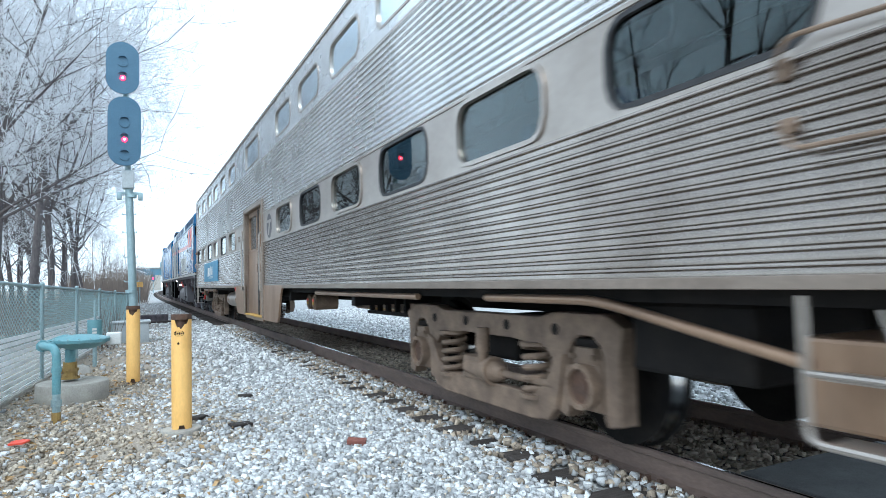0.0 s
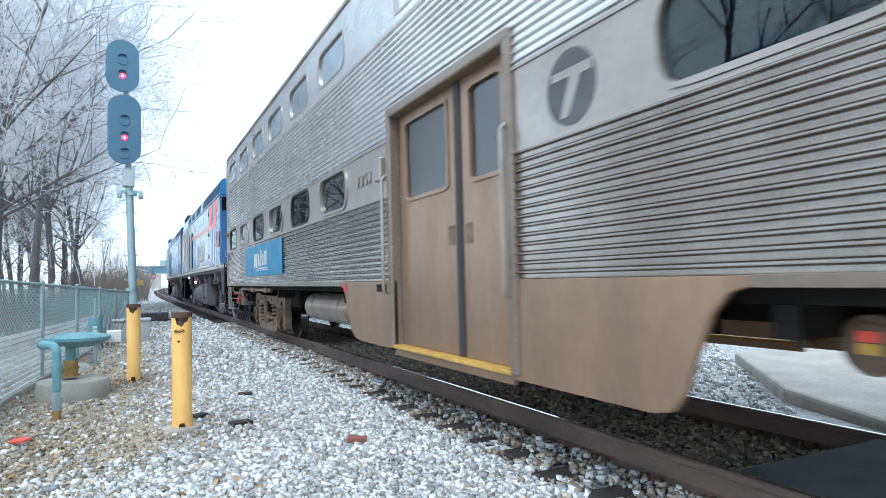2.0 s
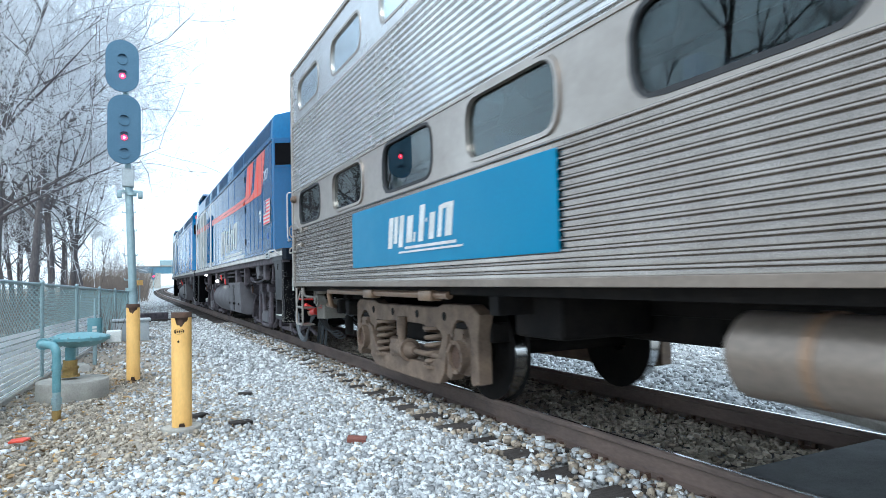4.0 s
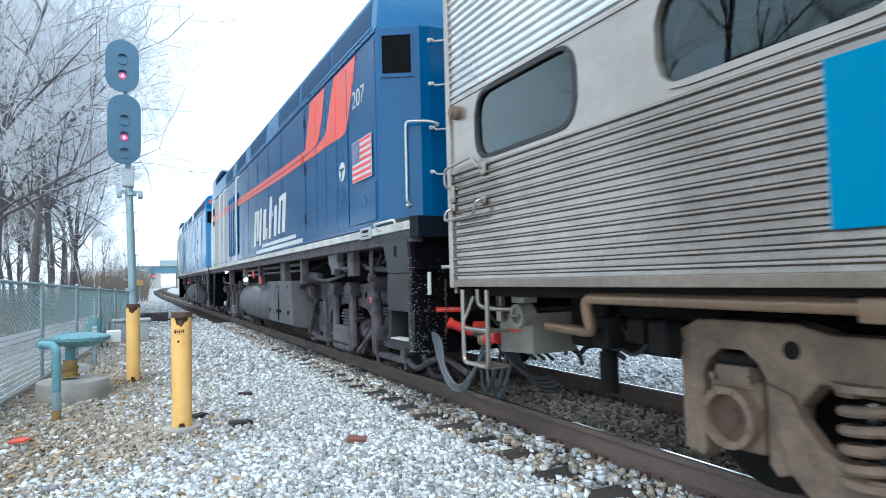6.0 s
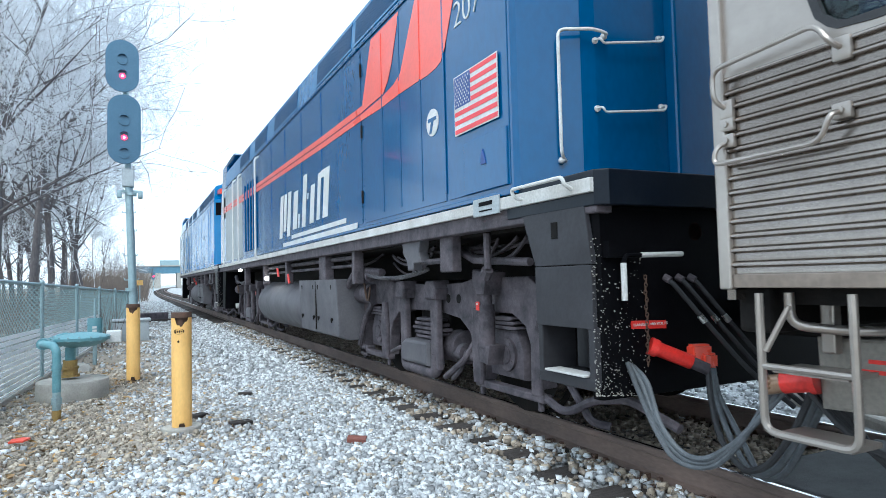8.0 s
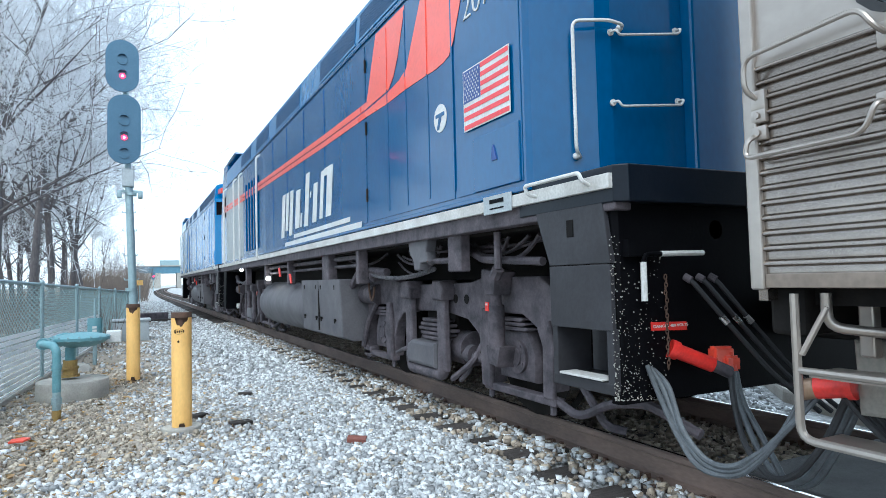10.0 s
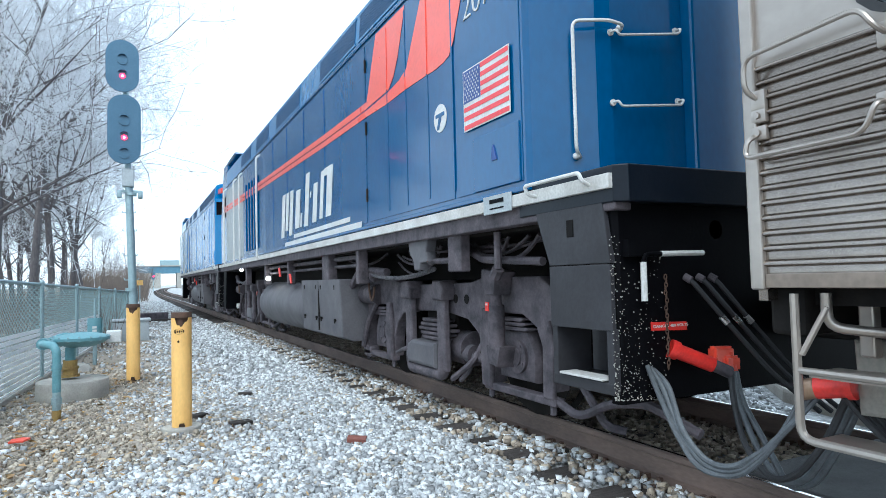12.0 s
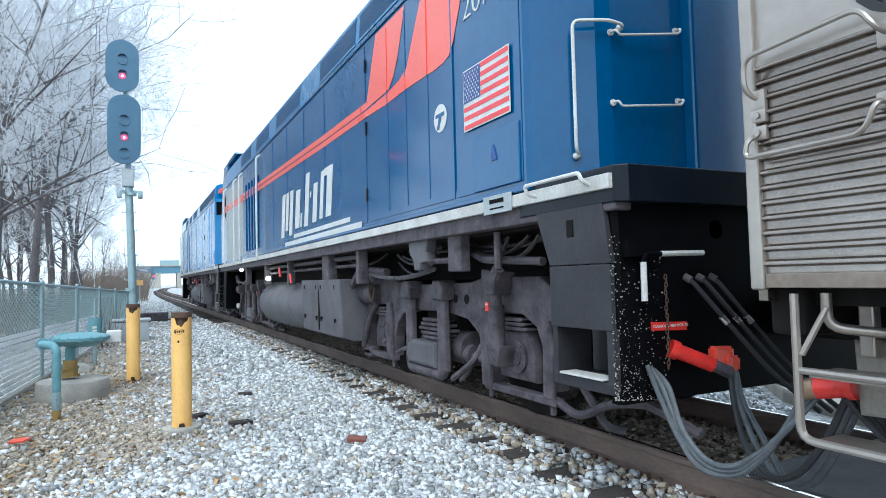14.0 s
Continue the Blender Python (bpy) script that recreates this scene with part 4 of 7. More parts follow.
def car_truck(parent, c):
    """Outside-frame passenger truck with drop equalisers, centred at c."""
    tr = new("bogie")
    tr.parent = parent
    ORIGIN[tr.name] = ORIGIN[parent.name]
    ax = (c + 1.295, c - 1.295)
    for sg in (-1, 1):
        x0, x1 = sg * 1.12, sg * 0.98
        bm = B()
        top = [(c + 1.62, 0.60), (c + 1.66, 0.80), (c + 1.50, 0.88), (c + 0.95, 0.88), (c + 0.80, 0.84), (c - 0.80, 0.84), (c - 0.95, 0.88), (c - 1.50, 0.88), (c - 1.66, 0.80), (c - 1.62, 0.60)]
        left = [(c - u, z) for u, z in ((1.62, 0.20), (1.50, 0.17), (1.47, 0.22), (1.475, 0.60), (1.44, 0.68), (1.36, 0.735), (1.24, 0.735), (1.16, 0.68), (1.115, 0.60), (1.12, 0.22), (1.08, 0.17), (1.00, 0.20), (0.97, 0.50), (0.86, 0.62), (0.4, 0.66))]
        right = [(2 * c - y, z) for y, z in left][::-1]
        prism(bm, top + left + right, x0, x1, "x", 0.012)
        fr = part("side_frame", bm, TRUCK, tr, "dusty brown cast side frame")
        # no holes are cut; near-black discs paint the shade inside them
        for u in (0.98, 0.34, -0.34, -0.98):
            bm = B()
            tube(bm, [(x0 - sg * 0.01, c + u, 0.76), (x0 + sg * 0.003, c + u, 0.76)], 0.042, 16)
            part("core_hole_shade", bm, DARK, fr, "dark disc for the shade inside a round hole")
        # equaliser beam slung low between the axle boxes
        bm = B()
        outer = [(1.10, 0.60), (1.06, 0.42), (1.0, 0.22), (0.90, 0.12), (0.70, 0.095), (-0.70, 0.095), (-0.90, 0.12), (-1.0, 0.22), (-1.06, 0.42), (-1.10, 0.60)]
        inner = [(-0.98, 0.56), (-0.93, 0.46), (-0.84, 0.35), (-0.66, 0.28), (0.66, 0.28), (0.84, 0.35), (0.93, 0.46), (0.98, 0.56)]
        prism(bm, [(c + u, z) for u, z in outer + inner], sg * 1.15, sg * 1.06, "x", 0.01)
        part("equaliser_beam", bm, TRUCK, tr, "dusty brown drop equaliser beam")
        for u in (0.68, -0.68):
            bm = B()
            tube(bm, coil(sg * 1.06, c + u, 0.27, 0.62, 0.105, 4.5), 0.024, 8)
            for z in (0.24, 0.62):
                tube(bm, [(sg * 1.06, c + u, z), (sg * 1.06, c + u, z + 0.03)], 0.14, 18)
            part("coil_spring", bm, TRUCK, tr, "brown coil spring", True)
        for a in ax:
            bm = B()
            box(bm, sg * 1.12, sg * 0.95, a - 0.155, a + 0.155, 0.24, 0.60, 0.04)
            prism(bm, [(a - 0.13, 0.55), (a + 0.13, 0.55), (a + 0.09, 0.66), (a - 0.09, 0.66)], sg * 1.135, sg * 1.0, "x", 0.015)
            frame_ring(bm, sg * 1.10, sg * 1.185, a, 0.41, 0.15, 0.15, 0.149, 0.035)
            for k in range(8):
                t = k * math.pi / 4 + 0.3
                tube(bm, [(sg * 1.18, a + 0.132 * math.cos(t), 0.41 + 0.132 * math.sin(t)), (sg * 1.195, a + 0.132 * math.cos(t), 0.41 + 0.132 * math.sin(t))], 0.012, 6)
            for u in (-0.1, 0.1):
                tube(bm, [(sg * 1.13, a + u, 0.60), (sg * 1.155, a + u, 0.60)], 0.02, 8)
            ab = part("axle_box", bm, TRUCK, tr, "dusty axle box with a round flange", True)
            bm = B()
            tube(bm, [(sg * 1.12, a, 0.41), (sg * 1.15, a, 0.41)], 0.117, 26)
            tube(bm, [(sg * 1.15, a, 0.41), (sg * 1.156, a, 0.41)], 0.05, 16)
            part("end_cap", bm, RUST, ab, "dark recessed round end cap", True)
            bm = B()
            box(bm, sg * 1.11, sg * 1.0, a - 0.12, a + 0.12, 0.655, 0.715, 0.02)
            part("rubber_pad", bm, DARK, ab, "dark pad above the axle box")
        bm = B()
        tube(bm, [(sg * 1.16, c - 0.02, 0.40), (sg * 1.16, c - 0.02, 0.70)], 0.045, 12)
        tube(bm, [(sg * 1.16, c - 0.02, 0.52), (sg * 1.16, c - 0.02, 0.72)], 0.058, 12)
        part("damper", bm, TRUCK, tr, "", True)
        bm = B()
        tube(bm, [(sg * 1.13, c + 0.3, 0.37), (sg * 1.13, c - 0.12, 0.37)], 0.06, 16, 0.105)
        tube(bm, [(sg * 1.13, c - 0.12, 0.37), (sg * 1.13, c - 0.17, 0.37)], 0.12, 18)
        tube(bm, [(sg * 1.13, c - 0.17, 0.37), (sg * 1.13, c - 0.30, 0.37)], 0.09, 16, 0.045)
        tube(bm, [(sg * 1.13, c - 0.2, 0.37), (sg * 1.13, c - 0.95, 0.37)], 0.028, 10)
        box(bm, sg * 1.17, sg * 1.0, c + 0.02, c + 0.34, 0.27, 0.47, 0.025)
        part("brake_cylinder", bm, TRUCK, tr, "brown brake cylinder with its rod", True)
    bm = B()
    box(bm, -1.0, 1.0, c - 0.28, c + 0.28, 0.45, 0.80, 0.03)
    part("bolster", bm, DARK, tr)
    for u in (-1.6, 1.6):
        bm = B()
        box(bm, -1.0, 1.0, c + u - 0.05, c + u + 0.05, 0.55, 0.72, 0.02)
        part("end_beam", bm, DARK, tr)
    for a in ax:
        WHEELS.append((wheelset(parent, a, 0.457, 0.7535), 0.457))
    return tr


def loco_truck(parent, c):
    """Swing-hanger locomotive truck, centred at c."""
    tr = new("bogie")
    tr.parent = parent
    ORIGIN[tr.name] = ORIGIN[parent.name]
    ax = (c - 1.37, c + 1.37)
    for sg in (-1, 1):
        bm = B()
        half = [(0.0, 1.06), (0.8, 1.08), (1.02, 1.12), (1.85, 1.12), (2.02, 1.03), (2.05, 0.75), (2.02, 0.30), (1.90, 0.27), (1.87, 0.60), (1.80, 0.74), (1.62, 0.83), (1.25, 0.83),
                (1.20, 0.74), (1.17, 0.25), (1.05, 0.25), (1.01, 0.48), (0.92, 0.64), (0.74, 0.75), (0.4, 0.79), (0.0, 0.80)]
        up = [p for p in half[:6]]
        dn = half[6:]
        pts = [(c + u, z) for u, z in up + dn] + [(c - u, z) for u, z in (dn[::-1][1:] + up[::-1][:-1])]
        prism(bm, pts, sg * 1.10, sg * 0.97, "x", 0.015)
        lf = part("side_frame", bm, LOCOGREY, tr, "dusty dark grey cast side frame")
        # dark discs on the solid casting stand for shaded holes
        for u in (-0.52, -0.73):
            bm = B()
            tube(bm, [(sg * 1.09, c + u, 0.93), (sg * 1.104, c + u, 0.93)], 0.042, 14)
            part("core_hole_shade", bm, DARK, lf, "dark disc for the shade inside a round hole")
        for u in (-1.11, 1.11):
            bm = B()
            prism(bm, [(c + u - 0.07, 0.22), (c + u + 0.07, 0.22), (c + u + 0.09, 0.60), (c + u + 0.05, 0.86), (c + u - 0.05, 0.86), (c + u - 0.09, 0.60)], sg * 1.145, sg * 1.09, "x", 0.02)
            part("jaw_liner", bm, LOCOGREY, lf, "thick cast jaw")
        for s0 in (-1, 1):
            bm = B()
            prism(bm, [(c + s0 * 1.90, 0.24), (c + s0 * 2.02, 0.24), (c + s0 * 2.05, 0.62), (c + s0 * 1.99, 0.80), (c + s0 * 1.91, 0.64)], sg * 1.13, sg * 1.09, "x", 0.015)
            part("jaw_liner", bm, LOCOGREY, lf)
            bm = B()
            box(bm, sg * 1.12, sg * 1.03, c + s0 * 1.04, c + s0 * 2.04, 0.195, 0.255, 0.012)
            for u in (1.10, 1.96):
                tube(bm, [(sg * 1.08, c + s0 * u, 0.13), (sg * 1.08, c + s0 * u, 0.31)], 0.024, 8)
            part("jaw_tie", bm, LOCOGREY, tr, "bolted bar under the axle box")
            a = c + s0 * 1.46
            bm = B()
            prism(bm, [(a - 0.25, 0.31), (a + 0.25, 0.31), (a + 0.27, 0.52), (a + 0.17, 0.70), (a - 0.17, 0.70), (a - 0.27, 0.52)], sg * 1.07, sg * 0.95, "x", 0.035)
            tube(bm, [(sg * 1.06, a - 0.05, 0.50), (sg * 1.095, a - 0.05, 0.50)], 0.13, 22)
            tube(bm, [(sg * 1.09, a - 0.05, 0.50), (sg * 1.105, a - 0.05, 0.50)], 0.07, 16)
            for q in range(4):
                t = q * math.pi / 2 + 0.6
                tube(bm, [(sg * 1.09, a - 0.05 + 0.1 * math.cos(t), 0.50 + 0.1 * math.sin(t)), (sg * 1.103, a - 0.05 + 0.1 * math.cos(t), 0.50 + 0.1 * math.sin(t))], 0.014, 6)
            part("axle_box", bm, LOCOGREY, tr, "dusty axle box", True)
            for q in range(3):
                bm = B()
                w = 0.24 - 0.03 * q
                prism(bm, [(a - w, 0.715 + 0.036 * q), (a - w + 0.06, 0.70 + 0.036 * q), (a + w - 0.06, 0.70 + 0.036 * q), (a + w, 0.715 + 0.036 * q), (a + w - 0.04, 0.728 + 0.036 * q), (a - w + 0.04, 0.728 + 0.036 * q)], sg * 1.10, sg * 1.0, "x", 0.004)
                part("spring_plate", bm, LOCOGREY, tr)
        # broad swing hangers with the spring plank hung between them
        for u in (-0.38, 0.38):
            bm = B()
            prism(bm, [(c + u - 0.085, 0.26), (c + u + 0.085, 0.26), (c + u + 0.075, 0.94), (c + u - 0.075, 0.94)], sg * 1.20, sg * 1.13, "x", 0.02)
            prism(bm, [(c + u - 0.10, 0.92), (c + u + 0.10, 0.92), (c + u + 0.13, 1.02), (c + u + 0.08, 1.10), (c + u - 0.08, 1.10), (c + u - 0.13, 1.02)], sg * 1.24, sg * 1.05, "x", 0.025)
            part("swing_hanger", bm, LOCOGREY, tr, "broad cast swing hanger")
        bm = B()
        tube(bm, bent([(sg * 1.17, c - 0.38, 0.40), (sg * 1.17, c - 0.38, 0.215), (sg * 1.17, c + 0.38, 0.215), (sg * 1.17, c + 0.38, 0.40)], 0.09, 6), 0.055, 10)
        part("hanger_link", bm, LOCOGREY, tr, "", True)
        bm = B()
        prism(bm, [(c - 0.28, 0.27), (c + 0.36, 0.27), (c + 0.40, 0.36), (c + 0.36, 0.47), (c + 0.26, 0.51), (c - 0.28, 0.51)], sg * 1.23, sg * 1.02, "x", 0.035)
        part("spring_plank", bm, TANKGREY, tr, "rounded dusty spring seat")
        bm = B()
        for k in range(5):
            w = 0.36 - 0.05 * abs(k - 2)
            box(bm, sg * 1.13, sg * 1.02, c - 0.08 - w, c - 0.08 + w, 0.52 + 0.044 * k, 0.552 + 0.044 * k, 0.010)
        part("leaf_spring", bm, LOCOGREY, tr)
        bm = B()
        tube(bm, [(sg * 1.2, c - 1.40, 1.10), (sg * 1.2, c - 1.40, 0.80)], 0.048, 12)
        tube(bm, [(sg * 1.2, c - 1.40, 0.90), (sg * 1.2, c - 1.40, 0.56)], 0.066, 14)
        prism(bm, [(c - 1.50, 1.16), (c - 1.28, 1.19), (c - 1.26, 1.10), (c - 1.34, 0.98), (c - 1.46, 0.98)], sg * 1.26, sg * 1.06, "x", 0.02)
        prism(bm, [(c - 1.52, 0.58), (c - 1.30, 0.58), (c - 1.33, 0.44), (c - 1.47, 0.42)], sg * 1.25, sg * 1.06, "x", 0.02)
        part("damper", bm, LOCOGREY, tr, "upright tube damper", True)
        bm = B()
        box(bm, sg * 1.270, sg * 1.262, c - 1.40, c - 1.35, 0.855, 0.925)
        tg = part("tag", bm, RED, tr, "small red tag")
        bm = B()
        box(bm, sg * 1.272, sg * 1.270, c - 1.39, c - 1.36, 0.90, 0.915)
        part("tag_mark", bm, WHITE, tg)
        # slack adjuster and brake rigging between the wheels
        bm = B()
        tube(bm, [(sg * 1.06, c - 0.62, 0.42), (sg * 1.06, c - 1.06, 0.44)], 0.05, 12)
        tube(bm, [(sg * 1.06, c - 0.72, 0.44), (sg * 1.06, c - 0.80, 0.44)], 0.085, 16)
        tube(bm, bent([(sg * 1.10, c - 0.86, 0.46), (sg * 1.12, c - 0.78, 0.30), (sg * 1.12, c - 0.62, 0.20)], 0.05), 0.022, 8)
        part("slack_adjuster", bm, LOCOGREY, tr, "brake slack adjuster with its lever", True)
        bm = B()
        tube(bm, [(sg * 0.92, c - 0.55, 0.46), (sg * 0.92, c + 0.35, 0.46)], 0.16, 20)
        part("traction_motor", bm, LOCOGREY, tr, "", True)
        bm = B()
        prism(bm, [(c + 2.02, 0.32), (c + 2.10, 0.30), (c + 2.16, 0.62), (c + 2.08, 0.85), (c + 2.0, 0.85)], sg * 1.12, sg * 1.0, "x", 0.02)
        part("brake_hanger", bm, LOCOGREY, tr)
        bm = B()
        tube(bm, [(sg * 1.12, c + 1.45, 0.95), (sg * 1.12, c + 2.12, 0.95)], 0.12, 16)
        tube(bm, bent([(sg * 1.13, c + 1.5, 0.85), (sg * 1.15, c + 1.75, 0.62), (sg * 1.15, c + 1.95, 0.30)], 0.1), 0.035, 8)
        part("brake_cylinder", bm, LOCOGREY, tr, "", True)
        bm = B()
        box(bm, sg * 1.12, sg * 1.0, c + 1.78, c + 2.05, 0.16, 0.30, 0.02)
        part("sand_bracket", bm, LOCOGREY, tr)
        for line, r in (([(sg * 1.08, c - 2.0, 0.24), (sg * 1.08, c - 2.25, 0.16), (sg * 1.0, c - 2.45, 0.28), (sg * 1.0, c - 2.8, 0.34), (sg * 0.95, c - 3.15, 0.22)], 0.03), ([(sg * 0.98, c - 2.1, 0.42), (sg * 0.98, c - 2.4, 0.12), (sg * 0.9, c - 2.5, 0.10)], 0.028),
                        ([(sg * 1.02, c - 0.95, 0.62), (sg * 1.14, c - 0.9, 0.40), (sg * 1.14, c - 0.5, 0.2)], 0.028), ([(sg * 1.05, c + 0.3, 0.45), (sg * 1.1, c + 0.75, 0.36), (sg * 1.1, c + 0.95, 0.30)], 0.025)):
            bm = B()
            tube(bm, bent(line, 0.1), r, 8)
            part("brake_rod", bm, LOCOGREY, tr, "", True)
        bm = B()
        tube(bm, [(sg * 1.14, c + 2.05, 0.50), (sg * 1.22, c + 2.05, 0.50)], 0.07, 14)
        part("speed_sensor", bm, STRIP, tr, "pale round cover")
        # armoured cable and chain looped above the frame
        bm = B()
        run = sag((sg * 1.32, c + 1.1, 1.18), (sg * 1.32, c - 0.55, 1.21), 0.06, 44)
        for p, q in zip(run, run[1:]):
            tube(bm, [p, p.lerp(q, 0.6)], 0.024, 7)
            tube(bm, [p.lerp(q, 0.55), q], 0.016, 7)
        part("armoured_cable", bm, TANKGREY, tr, "ribbed grey armoured cable")
        bm = B()
        tube(bm, sag((sg * 1.26, c + 1.42, 1.08), (sg * 1.26, c + 1.22, 1.04), 0.18, 12), 0.013, 6)
        part("chain_loop", bm, RUST, tr, "", True)
        bm = B()
        tube(bm, [(sg * 1.30, c + 1.15, 1.16), (sg * 1.28, c + 1.5, 1.30)], 0.045, 10)
        tube(bm, [(sg * 1.30, c + 1.10, 1.15), (sg * 1.30, c + 1.15, 1.16)], 0.055, 10)
        part("cable_gland", bm, LOCOGREY, tr, "", True)
    bm = B()
    box(bm, -1.0, 1.0, c - 0.35, c + 0.35, 0.5, 0.95, 0.03)
    for u in (-1.85, 1.85):
        box(bm, -1.0, 1.0, c + u - 0.06, c + u + 0.06, 0.6, 0.9, 0.02)
    for u in (-1.0, 1.0):
        tube(bm, [(-0.6, c + u, 0.5), (0.6, c + u, 0.5)], 0.3, 18)
    part("bolster", bm, DARK, tr)
    for a in ax:
        WHEELS.append((wheelset(parent, a, 0.508, 0.7535), 0.508))


WHEELS = []


# ---- gallery coach ----
def flutes(bm, x, y0, y1, z0, z1, pitch, depth, sg):
    n = max(1, round((z1 - z0) / pitch))
    p = (z1 - z0) / n
    prof = []
    for k in range(n):
        for u, d in ((0.0, 0.0), (0.46, 0.06), (0.50, 0.0), (0.55, 0.75), (0.62, 1.0), (0.70, 0.96), (0.80, 0.74), (0.90, 0.38), (0.97, 0.0)):
            prof.append((z0 + (k + u) * p, d * depth))
    prof.append((z1, 0.0))
    for ya, yb in zip((y0,), (y1,)):
        a = [bm.verts.new((x + sg * d, ya, z)) for z, d in prof]
        b = [bm.verts.new((x + sg * d, yb, z)) for z, d in prof]
        for i in range(len(prof) - 1):
            bm.faces.new((a[i], a[i + 1], b[i + 1], b[i]))


def build_car():
    C, F, R = -11.0, 1.75, -23.88
    car = thing("gallery_coach", "fluted stainless steel double-deck railway coach with grimy doors", "railway coach", (DC, C, 0))
    ORIGIN[car.name] = Vector((0, C, 0))
    DL, DR, DZ = -10.20, -12.30, 2.70
    fronts = [0.72 - 1.775 * k for k in range(6)]
    rears = [-14.25 - 1.728 * k for k in range(6)]
    rears = [w for w in rears if w - 0.7 > R]
    for sg in (-1, 1):
        x = sg * 1.5
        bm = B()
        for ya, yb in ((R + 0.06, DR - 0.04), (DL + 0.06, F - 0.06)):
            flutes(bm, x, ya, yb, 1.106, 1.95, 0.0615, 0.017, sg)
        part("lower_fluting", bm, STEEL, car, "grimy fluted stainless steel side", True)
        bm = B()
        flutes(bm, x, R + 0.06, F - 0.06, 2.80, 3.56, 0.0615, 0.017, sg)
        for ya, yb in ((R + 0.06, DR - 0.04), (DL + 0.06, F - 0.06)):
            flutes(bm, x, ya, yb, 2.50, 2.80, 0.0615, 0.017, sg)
        part("upper_fluting", bm, GLARESTEEL, car, "fluted stainless steel side", True)
        # window bands
        win = []
        for group, (g0, g1) in ((fronts, (F - 0.06, DL + 0.06)), (rears, (DR - 0.04, R + 0.06))):
            ws = sorted(group, reverse=True)
            cuts = [g0] + [(p + q) / 2 for p, q in zip(ws, ws[1:])] + [g1]
            for w, hi, lo in zip(ws, cuts, cuts[1:]):
                bm = B()
                hole_plate(bm, x, lo, hi, 1.95, 2.50, w, 2.225, 0.585, 0.245, 0.16, -sg * 0.05)
                part("window_panel", bm, BAND, car, "smooth satin steel window panel")
                win.append((w, 2.225, 0.585, 0.245, 0.16))
        up = []
        for group, (g0, g1) in ((fronts[:5] + fronts[5:], (F - 0.06, DL + 0.1)), (rears, (DR - 0.1, R + 0.06))):
            ws = sorted(group, reverse=True)
            cuts = [g0] + [(p + q) / 2 for p, q in zip(ws, ws[1:])] + [g1]
            for w, hi, lo in zip(ws, cuts, cuts[1:]):
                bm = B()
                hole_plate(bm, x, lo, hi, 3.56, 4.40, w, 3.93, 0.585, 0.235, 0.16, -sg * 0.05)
                part("upper_window_panel", bm, GLARESTEEL, car, "smooth satin steel window panel")
                up.append((w, 3.93, 0.585, 0.235, 0.16))
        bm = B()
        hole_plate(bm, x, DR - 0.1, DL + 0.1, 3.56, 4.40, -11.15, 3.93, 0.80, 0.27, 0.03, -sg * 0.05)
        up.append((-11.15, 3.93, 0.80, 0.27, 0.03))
        part("upper_window_panel", bm, GLARESTEEL, car, "smooth satin steel window panel")
        for i, (cy, cz, hw, hh, r) in enumerate(win + up):
            bright = i in (1, 3, 5, 6, 8, 10)
            bm = B()
            frame_ring(bm, x - sg * 0.03, x + sg * (0.018 if bright else 0.006), cy, cz, hw + 0.012, hh + 0.012, r + 0.012, 0.034 if bright else 0.03)
            w = part("window", bm, BAND if bright or i >= len(win) else RUBBER, car, "bright metal framed window" if bright else "rounded window in a black gasket", True)
            bm = B()
            sheet(bm, x - sg * 0.025, cy, cz, hw - 0.01, hh - 0.01, r, sg * 0.006)
            g = part("pane", bm, GLASS if i < len(win) else GLASS2, w, "dark tinted glass" if i < len(win) else "glass tinted pale for the sky it reflects")
            g.visible_shadow = False
        # sill, corner posts
        for ya, yb in ((R + 0.06, -14.13), (-8.43, F - 0.06)):
            bm = B()
            box(bm, x, x + sg * 0.012, ya, yb, 1.052, 1.108, 0.004)
            part("side_sill", bm, JAMB, car, "brown grimy steel sill")
        bm = B()
        for ya, yb in ((R, R + 0.06), (F - 0.06, F)):
            box(bm, x - sg * 0.02, x + sg * 0.024, ya, yb, 1.045, 4.38, 0.008)
        box(bm, x - sg * 0.01, x + sg * 0.02, R, F, 4.39, 4.44, 0.006)
        for z in (1.95, 2.50, 3.56):
            if z == 3.56:
                box(bm, x, x + sg * 0.010, R, F, z - 0.012, z + 0.012)
            else:
                for ya, yb in ((R, DR - 0.04), (DL + 0.06, F)):
                    box(bm, x, x + sg * 0.010, ya, yb, z - 0.012, z + 0.012)
        part("side_trim", bm, BAND, car, "smooth steel sill and corner posts")
        # deep skirt round the doors
        bm = B()
        pts = [(-8.43, 1.104), (-8.43, 1.06), (-8.56, 1.02), (-8.64, 0.92), (-8.74, 0.70), (-8.84, 0.55), (-8.98, 0.47), (-9.2, 0.45), (DL, 0.45), (DL, 1.104)]
        prism(bm, pts, x - sg * 0.03, x + sg * 0.006, "x", 0.004)
        pts = [(DR, 1.104), (DR, 0.44), (-13.55, 0.44), (-13.68, 0.47), (-13.76, 0.56), (-13.82, 0.72), (-13.93, 0.94), (-14.02, 1.03), (-14.13, 1.06), (-14.13, 1.104)]
        prism(bm, pts, x - sg * 0.03, x + sg * 0.006, "x", 0.004)
        box(bm, x - sg * 0.03, x + sg * 0.006, DR, DL, 0.40, 0.47, 0.004)
        sk = part("door_skirt", bm, GRIME, car, "brown grimy skirt panel below the doors")
        bm = B()
        box(bm, x + sg * 0.008, x + sg * 0.016, -8.69, -8.60, 0.99, 1.07)
        part("marker", bm, RED, sk, "small red and white marker")
        bm = B()
